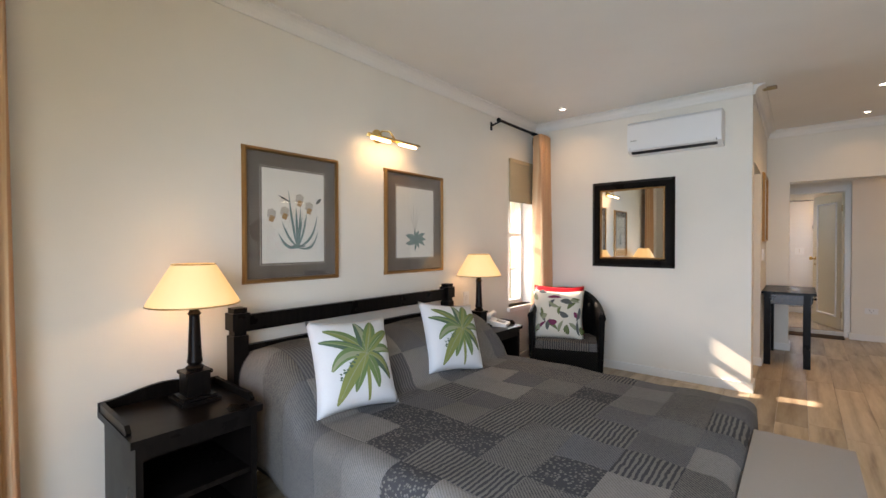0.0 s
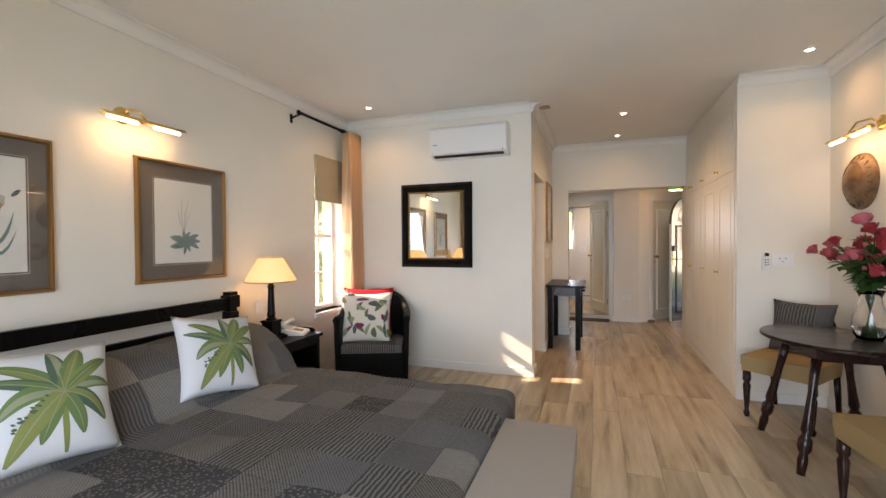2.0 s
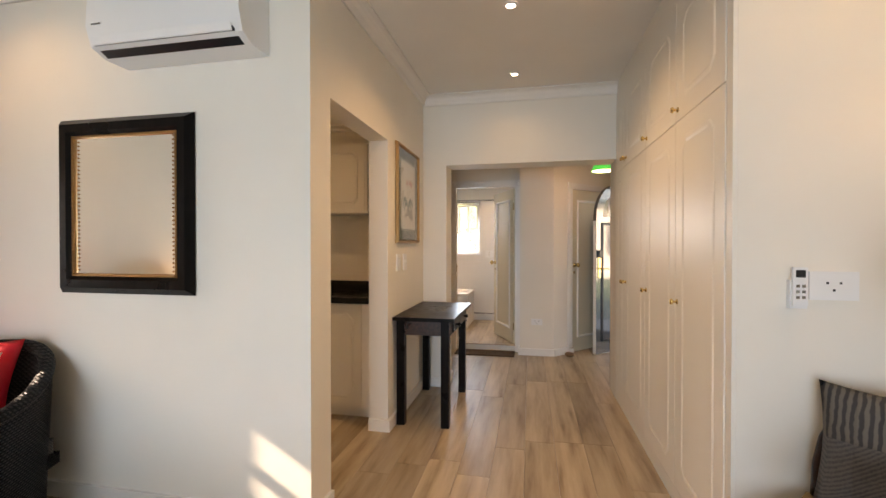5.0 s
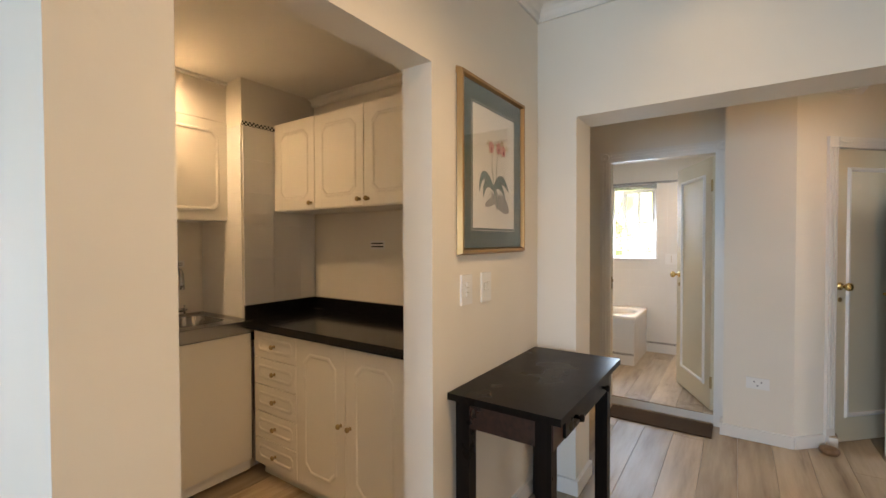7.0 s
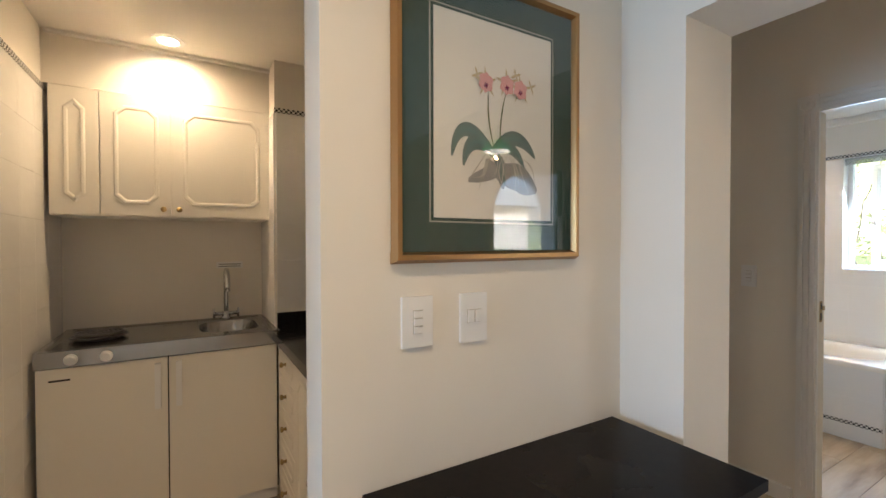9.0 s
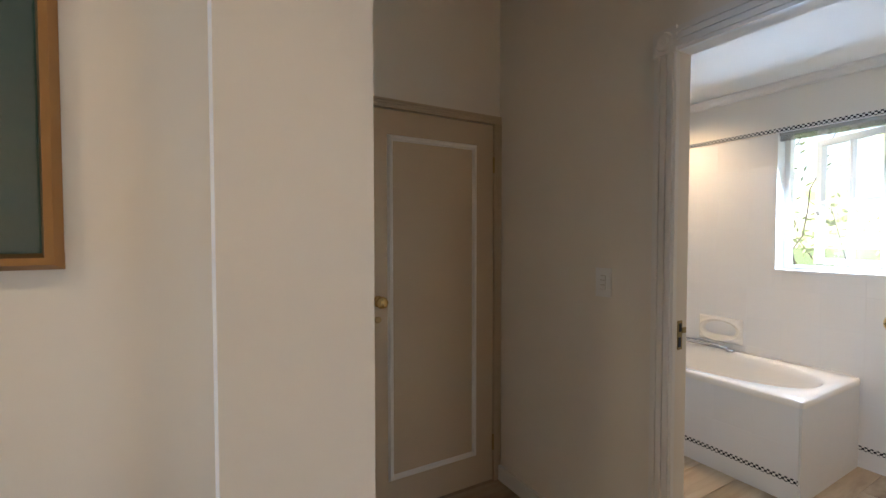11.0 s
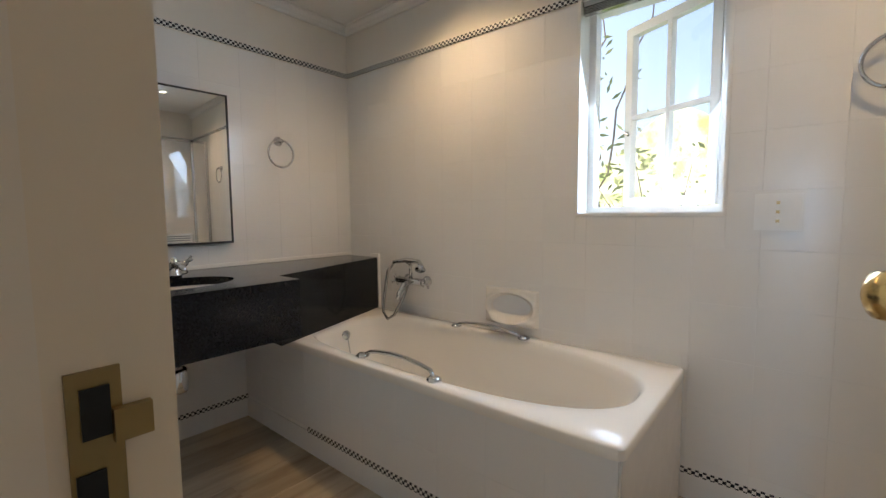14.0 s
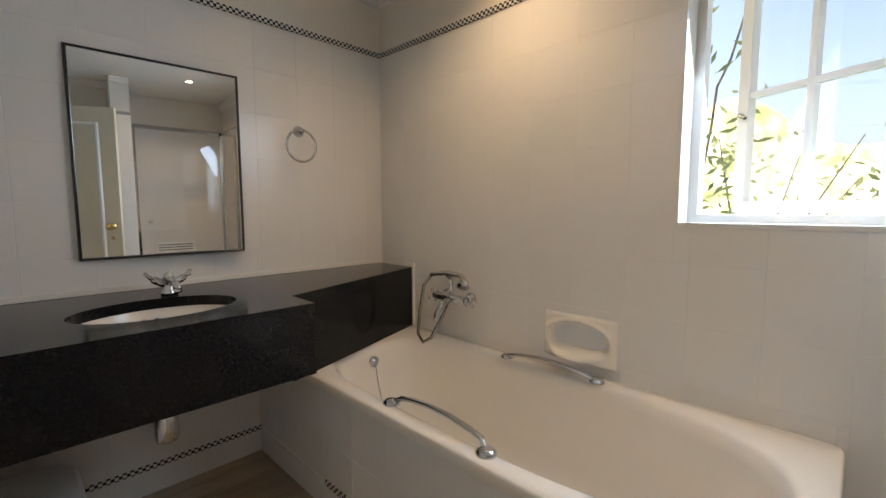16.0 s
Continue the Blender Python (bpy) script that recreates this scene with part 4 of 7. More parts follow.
prints(p, f, ((LEAF_C, g1), (PAPER_GREY, fl), (OCHRE, f2), (INK, [leaf_pts(V2(0.24, 0.72), V2(0.42, 0.66), 0.02), leaf_pts(V2(0.86, 0.66), V2(0.95, 0.72), 0.04)])))
p, f = picture("picture", "x", XL, 1, -2.405, -1.722, 1.078, 1.885, 0.028, MAT_BROWN, 0.125, GOLD, "framed blue rosette plant print in gilt and taupe")
ros = [leaf_pts(V2(0.50, 0.26), V2(0.50 + 0.27 * math.cos(a), 0.26 + 0.13 * math.sin(a) + 0.04 * math.sin(5 * a)), 0.06, 0.01) for a in [6.28 * k / 15 for k in range(15)]]
stems = [leaf_pts(V2(0.48, 0.36), V2(x, y), 0.012, 0.02) for x, y in ((0.36, 0.72), (0.44, 0.80), (0.56, 0.76), (0.62, 0.66))]
prints(p, f, ((LEAF_C, ros), (PAPER_GREY, stems)))
p, f = picture("picture", "x", 0.0, 1, 1.246, 1.876, 1.328, 2.09, 0.03, MAT_GREEN, 0.115, GOLD, "framed pink orchid print with dark green mount")
lv = [arc_leaf((0.46, 0.34), v, t, w * 0.72) for v, t, w in (((0.18, 0.56), (0.13, 0.30), 0.10), ((0.26, 0.46), (0.22, 0.26), 0.11), ((0.66, 0.52), (0.84, 0.34), 0.11), ((0.62, 0.44), (0.74, 0.28), 0.09), ((0.54, 0.30), (0.56, 0.18), 0.09))]
rt = [leaf_pts(V2(0.26, 0.19), V2(0.64, 0.29), 0.075), leaf_pts(V2(0.56, 0.27), V2(0.86, 0.16), 0.15), leaf_pts(V2(0.40, 0.30), V2(0.66, 0.16), 0.075), leaf_pts(V2(0.52, 0.33), V2(0.55, 0.16), 0.09)]
st = [leaf_pts(V2(0.47, 0.36), V2(0.42, 0.66), 0.012, 0.02), leaf_pts(V2(0.52, 0.36), V2(0.58, 0.68), 0.012, 0.02)]
ks = sum([petals(x, y, 0.065, 6) for x, y in ((0.40, 0.69), (0.58, 0.70), (0.70, 0.69))], [])
ko = sum([petals(x, y, 0.05, 4, 0.3) for x, y in ((0.33, 0.72), (0.66, 0.76), (0.80, 0.72))], [])
ribs = [arc_leaf((0.46, 0.34), v, t, 0.022) for v, t in (((0.18, 0.56), (0.13, 0.30)), ((0.26, 0.46), (0.22, 0.26)), ((0.66, 0.52), (0.84, 0.34)), ((0.62, 0.44), (0.74, 0.28)))]
roots = [leaf_pts(V2(0.40 + 0.025 * k, 0.33), V2(0.24 + 0.05 * k, 0.17 + 0.04 * math.sin(2.1 * k)), 0.008, 0.05 * math.sin(k * 1.7)) for k in range(13)]
sep = sum([petals(x, y, 0.10, 5, 0.16) for x, y in ((0.40, 0.69), (0.58, 0.71), (0.70, 0.69))], [])
lips = sum([petals(x, y - 0.015, 0.02, 4, 0.8) for x, y in ((0.40, 0.69), (0.58, 0.70), (0.70, 0.69))], [])
GREYLEAF = paint("grey green print", (0.19, 0.25, 0.23), 0.9, grain=25, vary=0.5)
ROOTP = paint("grey root print", (0.36, 0.35, 0.33), 0.9, grain=25, vary=0.5)
PINKPRINT = paint("pink print", (0.74, 0.38, 0.36), 0.9, vary=0.3)
prints(p, f, ((ROOTP, rt), (GREYLEAF, lv), (PAPER_GREY, roots), (LEAF_B, st), (OCHRE2 := paint("pale ochre print", (0.55, 0.46, 0.28), 0.9, vary=0.3), sep + ko), (PINKPRINT, ks), (PLUM, lips), (LEAF_C, ribs)))


def picture_light(side, face, y0, y1, z, yb, zb):
    """A brass double picture lamp; side: +1 stands out to +x."""
    l = thing("picture_light", "polished brass picture light with two lit tubes", "wall lamp", "picture lights")
    x = face + side * 0.13
    bm = B()
    lathe(bm, [(0.05, 0), (0.05, 0.012), (0.03, 0.024), (0, 0.026)], 0, 0, 0, 24)
    bmesh.ops.transform(bm, matrix=pose(face, yb, zb, 0, 90 * side), verts=bm.verts[:])
    obj("rose", bm, BRASS, l, 0.6)
    bm = B()
    ym = (y0 + y1) / 2
    tube(bm, [(face + side * 0.02, yb, zb), (face + side * 0.06, yb, zb + 0.03), (face + side * 0.11, (yb + ym) / 2, zb + 0.025), (x, ym, z + 0.015)], 0.007, 8)
    obj("arm", bm, BRASS, l, True)
    bm = B()
    n = 10
    for k in range(n):
        a0, a1 = math.pi * (0.05 + 0.9 * k / n), math.pi * (0.05 + 0.9 * (k + 1) / n)
        q = [(x + 0.024 * math.cos(a), z - 0.006 + 0.024 * math.sin(a)) for a in (a0, a1)]
        vs = [bm.verts.new((px, yy, pz)) for yy in (y0, y1) for px, pz in q]
        bm.faces.new((vs[0], vs[1], vs[3], vs[2]))
    obj("hood", bm, BRASS, l, True, solid=0.002)
    for a, b in ((y0 + 0.03, ym - 0.05), (ym + 0.05, y1 - 0.03)):
        bm = B()
        lathe(bm, [(0.011, a), (0.011, b)], x, 0, z - 0.012, 10, "y")
        obj("tube", bm, TUBE, l, True)
    ob = new("picture_light_glow", bpy.data.lights.new("picture_light_glow", "AREA"))
    ob.data.shape, ob.data.size, ob.data.size_y = "RECTANGLE", y1 - y0 - 0.1, 0.02
    ob.data.energy, ob.data.color = 0.38 * LAMPS, WARM
    m = look((x, ym, z - 0.026), (face, ym, z - 0.35))
    ob.matrix_world = m @ pose(0, 0, 0)


picture_light(1, XL, -2.66, -2.16, 2.06, -2.47, 2.105)
picture_light(-1, XR, -0.85, -0.34, 2.03, -0.71, 2.08)

# window in the head wall: sashes, sill, blind, curtain and rod


def sash_window(name, x, y0, y1, z0, z1, cols, rows, label, depth=0.035):
    w = thing(name, label, "window")
    tagged(w, kind="structure")
    bm = B()
    fw = 0.045
    for a, b, c, d in ((y0, y0 + fw, z0, z1), (y1 - fw, y1, z0, z1), (y0 + fw, y1 - fw, z0, z0 + fw), (y0 + fw, y1 - fw, z1 - fw, z1)):
        quad_box(bm, x - depth, a, c, x + depth, b, d)
    zm = (z0 + z1) / 2
    quad_box(bm, x - depth * 0.8, y0 + fw, zm - 0.02, x + depth * 0.8, y1 - fw, zm + 0.02)
    obj("frame", bm, TRIM, w, bevel=0.004)
    bm = B()
    for i in range(1, cols):
        y = y0 + (y1 - y0) * i / cols
        quad_box(bm, x - 0.014, y - 0.012, z0 + fw, x + 0.014, y + 0.012, z1 - fw)
    for j in range(1, rows):
        z = z0 + (z1 - z0) * j / rows
        if abs(z - zm) > 0.05:
            quad_box(bm, x - 0.012, y0 + fw, z - 0.011, x + 0.012, y1 - fw, z + 0.011)
    obj("glazing_bar", bm, TRIM, w)
    bm = B()
    quad_box(bm, x - 0.002, y0 + fw * 0.7, z0 + fw * 0.7, x + 0.002, y1 - fw * 0.7, z1 - fw * 0.7)
    g = obj("pane", bm, PICGLASS, w)
    g.visible_shadow = False
    return w


sash_window("window_1", -2.25, -0.60, -0.08, 0.62, 2.20, 2, 4, "white timber sash window with small panes")
tagged(box("trim_window_sill", XL - 0.2, -0.63, 0.575, XL + 0.03, -0.05, 0.62, TRIM, bevel=0.006), "white painted window sill", "window sill", kind="structure")
bl = thing("roman_blind", "beige cloth roman blind half drawn up", "blind")
bm = sheet(lambda u, v: Vector((XL + 0.012 + 0.004 * math.sin(3.1 * u) + (0.05 * math.sin(math.pi * min(1, (1 - v) / 0.2)) ** 0.6 if v < 0.2 else 0.0), -0.605 + 0.525 * u, 1.765 + 0.46 * v)), 12, 40)
obj("cloth", bm, BLIND, bl, True, solid=0.006)
box("headrail", XL, -0.60, 2.19, XL + 0.025, -0.08, 2.23, BLIND, bl)
for zz in (1.90, 2.05):
    box("batten", XL + 0.016, -0.60, zz, XL + 0.023, -0.085, zz + 0.012, BLIND, bl)


def drape(name, pos, width, z0, z1, axis, folds, label, deep=0.038):
    c = thing(name, label, "curtain", "curtains")
    def f(u, v):
        top = 1 - 0.25 * v ** 3
        a = (u - 0.5) * width * (0.86 + 0.14 * (1 - v)) + 0.5 * width
        d = deep * math.sin(2 * math.pi * folds * u + 0.6 * math.sin(3 * v)) * (0.7 + 0.3 * (1 - v)) + 0.01 * math.sin(23 * u + 2 * v)
        z = z0 + (z1 - z0) * v
        return Vector((pos[0] + d, pos[1] + a, z)) if axis == "y" else Vector((pos[0] + a, pos[1] + d, z))
    obj("cloth", sheet(f, 90, 16), CURTAIN, c, True, solid=0.004)
    return c


drape("curtain", (-1.925, -0.285), 0.272, 0.02, 2.52, "y", 4.5, "peach and gold striped curtain hanging from a black rod", 0.085)
drape("curtain", (-1.985, -4.80), 0.42, 0.02, 2.52, "y", 7.5, "peach and gold striped curtain hanging from a black rod")


def rod(y0, y1, z, finial=1):
    r = thing("curtain_rod", "black iron curtain rod on wall brackets", "curtain rod", "curtain rods")
    bm = B()
    tube(bm, [(-1.985, y0, z), (-1.985, y1, z)], 0.014, 10)
    for y in ((y0,) if finial else ()):
        lathe(bm, [(0.0, y - 0.02), (0.022, y - 0.008), (0.022, y), (0.014, y + 0.006)], -1.985, 0, z, 12, "y")
    obj("pole", bm, IRON, r, 0.7)
    for y in (y0 + 0.02, y1 - 0.03):
        bm = B()
        tube(bm, [(XL, y, z - 0.04), (XL + 0.03, y, z - 0.03), (-1.985, y, z - 0.012)], 0.009, 8)
        quad_box(bm, XL, y - 0.015, z - 0.08, XL + 0.006, y + 0.015, z + 0.0)
        obj("bracket", bm, IRON, r)
    bm = B()
    for k in range(7):
        y = y1 - 0.05 - k * 0.033
        tube(bm, [(-1.985 + 0.02 * math.cos(a), y, z + 0.02 * math.sin(a)) for a in [6.28 * i / 12 for i in range(12)]], 0.003, 5, True)
    obj("ring", bm, IRON, r, True)


rod(-0.96, -0.02, 2.54)
rod(-5.3, -4.36, 2.54)

# wall mirror
mi = thing("wall_mirror", "square wall mirror in a broad black frame with beading", "mirror")
bm = B()
panel_ring(bm, "y", -0.008, -1.40, -0.60, 1.068, 1.954, 0.10, -0.035)
obj("frame", bm, EBONY, mi)
bm = B()
panel_ring(bm, "y", -0.012, -1.318, -0.682, 1.15, 1.872, 0.022, -0.016)
obj("beading", bm, GOLD, mi)
bm = B()
for i in range(34):
    for u, w in ((-1.300, 1.165), (-0.700, 1.165)):
        lathe(bm, [(0, -0.006), (0.007, 0), (0, 0.006)], u, -0.032, w + i * 0.0205, 6)
obj("bead", bm, GOLD, mi, True)
bm = B()
quad_box(bm, -1.30, -0.016, 1.165, -0.70, -0.012, 1.857)
obj("mirror_plate", bm, MIRROR, mi)
box("backing", -1.38, -0.0115, 1.09, -0.62, -0.0005, 1.93, EBONY, mi)

# air conditioner
ac = thing("air_conditioner", "white split air conditioner mounted high on the wall", "air conditioner")
bm = B()
prism(bm, [(-0.002, 2.49), (-0.17, 2.49), (-0.205, 2.46), (-0.215, 2.30), (-0.19, 2.215), (-0.12, 2.185), (-0.002, 2.185)], "x", -0.985, -0.205)
obj("body", bm, PLASTIC, ac, 0.5, 0.012, 3)
bm = B()
prism(bm, [(-0.20, 2.222), (-0.207, 2.232), (-0.135, 2.198), (-0.13, 2.186)], "x", -0.96, -0.24)
obj("air_outlet", bm, BLACK, ac)
bm = B()
prism(bm, [(-0.212, 2.240), (-0.217, 2.246), (-0.206, 2.216), (-0.200, 2.214)], "x", -0.955, -0.245)
obj("louvre", bm, PLASTIC, ac)
box("maker_mark", -0.95, -0.2185, 2.300, -0.90, -0.2125, 2.306, STEEL, ac)

# foot bench
be = thing("bench", "low bench with taupe upholstered seat at the foot of the bed", "bench")
box("seat", 0.16, -3.25, 0.30, 0.51, -2.10, 0.43, TAUPE, be, 0.03, 4)
for y in (-3.2, -2.15):
    for x in (0.20, 0.47):
        bm = B()
        lathe(bm, [(0.016, 0), (0.024, 0.12), (0.022, 0.30)], x, y, 0, 10)
        obj("leg", bm, EBONY, be, True)

# wicker armchair with two cushions
ch = thing("armchair", "black woven cane armchair with patchwork seat pad", "armchair")


def shell(u, v):
    """Curved back and arms, u from one arm's front round to the other, v up."""
    a = math.pi * (u - 0.5) * 1.0
    s = math.sin(a)
    x = 0.315 * (abs(s) ** 0.75) * (1 if s > 0 else -1)
    y = -0.30 + 0.58 * (max(0.0, math.cos(a)) ** 0.6)
    h = 0.60 + 0.20 * max(0.0, math.cos(a)) ** 1.4
    z = 0.02 + (h - 0.02) * v
    k = 1.0 + 0.06 * v
    return Vector((x * k, y + 0.05 * v * max(0.0, math.cos(a)), z))


obj("woven_back", sheet(shell, 40, 12), WICKER, ch, True, solid=0.045)
bm = B()
tube(bm, [shell(i / 40, 1.0) for i in range(41)], 0.032, 10)
obj("rolled_rim", bm, WICKER, ch, True)
bm = B()
quad_box(bm, -0.295, -0.31, 0.02, 0.295, -0.27, 0.285)
quad_box(bm, -0.30, -0.27, 0.23, 0.30, 0.22, 0.285)
obj("woven_front", bm, WICKER, ch, bevel=0.012)
bm = B()
quad_box(bm, -0.285, -0.31, 0.287, 0.285, 0.20, 0.36)
obj("seat_pad", bm, QUILT, ch, 0.6, 0.025, 4)
ch.matrix_world = pose(-1.52, -0.40, 0, 0, 0, 22)
cm = pose(-1.52, -0.40, 0, 0, 0, 22)
c, fr = cushion("cushion", 0.52, 0.065, REDCLOTH, cm @ pose(-0.085, 0.04, 0.36, -17), "red satin cushion behind another on the armchair", "cushions on the armchair")
c, fr = cushion("cushion", 0.52, 0.08, CREAMCLOTH, cm @ pose(-0.085, -0.12, 0.335, -20), "cream cushion printed with green leaves on the armchair", "cushions on the armchair")
foliage_print(c, fr)

# round table and two chairs
tb = thing("side_table", "dark polished oval side table on splayed turned legs", "table")
bm = B()
lathe(bm, [(0.0, 0.715), (0.97, 0.715), (1.0, 0.722), (1.0, 0.733), (0.985, 0.74), (0.0, 0.74)], 1.955, -1.0, 0, 56, "z", 0.355, 0.41)
obj("top", bm, MAHOG, tb, 0.5)
bm = B()
quad_box(bm, 1.79, -1.22, 0.63, 2.13, -0.78, 0.714)
obj("apron", bm, MAHOG, tb, bevel=0.006)
for sx in (-1, 1):
    for sy in (-1, 1):
        p0, p1 = Vector((1.955 + sx * 0.16, -1.0 + sy * 0.21, 0.64)), Vector((1.955 + sx * 0.27, -1.0 + sy * 0.31, 0.0))
        bm = B()
        seq = [(0, 0.026), (0.15, 0.024), (0.3, 0.02), (0.5, 0.024), (0.62, 0.030), (0.66, 0.02), (0.70, 0.034), (0.78, 0.034), (0.82, 0.02), (0.88, 0.026), (1.0, 0.02)]
        tube(bm, [p0.lerp(p1, s) for s, r in seq], [r for s, r in seq], 12)
        obj("leg", bm, MAHOG, tb, True)


def side_chair(m):
    c = thing("side_chair", "dark wooden side chair with mustard upholstered seat", "chair", "chairs by the side table")
    bm = B()
    quad_box(bm, -0.23, -0.23, 0.395, 0.23, 0.22, 0.465)
    obj("seat", bm, MUSTARD, c, 0.6, 0.03, 4)
    box("frame", -0.225, -0.225, 0.35, 0.225, 0.215, 0.394, MUSTARD, c, 0.006)
    for x in (-0.20, 0.20):
        bm = B()
        lathe(bm, [(0.014, 0), (0.022, 0.03), (0.013, 0.05), (0.02, 0.14), (0.026, 0.24), (0.018, 0.26), (0.028, 0.28), (0.026, 0.35)], x, -0.20, 0, 12)
        obj("leg", bm, MAHOG, c, True)
        bm = B()
        tube(bm, [(x, 0.26, 0), (x, 0.20, 0.36)], [0.017, 0.022], 8)
        obj("leg", bm, MAHOG, c, True)
    bm = B()
    pts = [(0.2 * math.cos(math.pi * k / 14), 0.20 + 0.05 * (0.3 + 0.7 * math.sin(math.pi * k / 14)), 0.38 + 0.44 * math.sin(math.pi * k / 14) ** 0.55) for k in range(15)]
    tube(bm, pts, 0.022, 10)
    tube(bm, [(-0.185, 0.235, 0.62), (0, 0.245, 0.60), (0.185, 0.235, 0.62)], 0.018, 8)
    obj("balloon_back", bm, MAHOG, c, True)
    c.matrix_world = m
    return c


ca = pose(1.95, -0.42, 0, 0, 0, -40)
cb = pose(1.96, -1.80, 0, 0, 0, -85)
side_chair(ca)
side_chair(cb)
cushion("cushion", 0.40, 0.07, PATCHES, ca @ pose(0, 0.13, 0.47, -14), "grey patchwork cushion leaning on the side chair", "cushions on the side chairs")
cushion("cushion", 0.50, 0.085, PATCHES, cb @ pose(-0.03, 0.10, 0.47, -24, -17), "grey patchwork cushion leaning on the side chair", "cushions on the side chairs")

# ---- dining corner, passage ----


def shield(y, z, r, mat_label):
    s = thing("wall_shield", mat_label, "wall ornament", "carved shields on the wall")
    bm = B()
    lathe(bm, [(0.0, 0.0), (r, 0.0), (r, 0.012), (r * 0.96, 0.022), (r * 0.93, 0.016), (r * 0.72, 0.05), (r * 0.70, 0.056), (r * 0.67, 0.052), (r * 0.35, 0.085), (r * 0.12, 0.098), (0.0, 0.10)], 0, 0, 0, 48)
    bmesh.ops.transform(bm, matrix=pose(XR, y, z, 0, -90), verts=bm.verts[:])
    obj("dome", bm, HIDE, s, 0.5)
    bm = B()
    prof = lambda q: 0.018 + (1 - q) * 0.084
    for k in range(10):
        a = 6.28 * k / 10
        pts = []
        for q, da in ((0.90, -0.16), (0.62, 0.0), (0.90, 0.16)):
            pts.append((XR - prof(q) - 0.003, y + r * q * math.cos(a + da), z + r * q * math.sin(a + da)))
        tube(bm, pts, 0.004, 5)
    for q in (0.5, 0.3):
        tube(bm, [(XR - prof(q) - 0.002, y + r * q * math.cos(i * 0.26), z + r * q * math.sin(i * 0.26)) for i in range(24)], 0.004, 5, True)
    obj("tooled_pattern", bm, HIDE2, s)
    return s


HIDE = wood("tooled brown hide", (0.11, 0.052, 0.024), (0.33, 0.18, 0.085), 0.42, (4, 4, 4), 0.3)
HIDE2 = wood("dark tooled lines", (0.05, 0.022, 0.01), (0.14, 0.07, 0.03), 0.4, (4, 4, 4), 0.3)
shield(-0.485, 1.732, 0.195, "domed brown hide shield with tooled pattern on wall")
shield(-1.085, 1.522, 0.205, "domed brown hide shield with tooled pattern on wall")

# vase of pink flowers
va = thing("vase", "clear glass vase holding pink flowers on the side table", "vase", at=(2.12, -1.03, 0.74))
bm = B()
lathe(bm, [(0.0, 0.0), (0.058, 0.0), (0.072, 0.02), (0.085, 0.07), (0.08, 0.13), (0.052, 0.22), (0.05, 0.25), (0.066, 0.29), (0.062, 0.29), (0.046, 0.25), (0.048, 0.22), (0.076, 0.13), (0.081, 0.07), (0.068, 0.024), (0.05, 0.012), (0.0, 0.012)], 0, 0, 0, 32)
obj("body", bm, GLASS, va, True)
bm = B()
lathe(bm, [(0.0, 0.0125), (0.049, 0.0125), (0.066, 0.025), (0.079, 0.07), (0.0, 0.075)], 0, 0, 0, 24)
obj("water", bm, glass("water", (0.80, 0.86, 0.95), 0.0, 1.33), va, True)


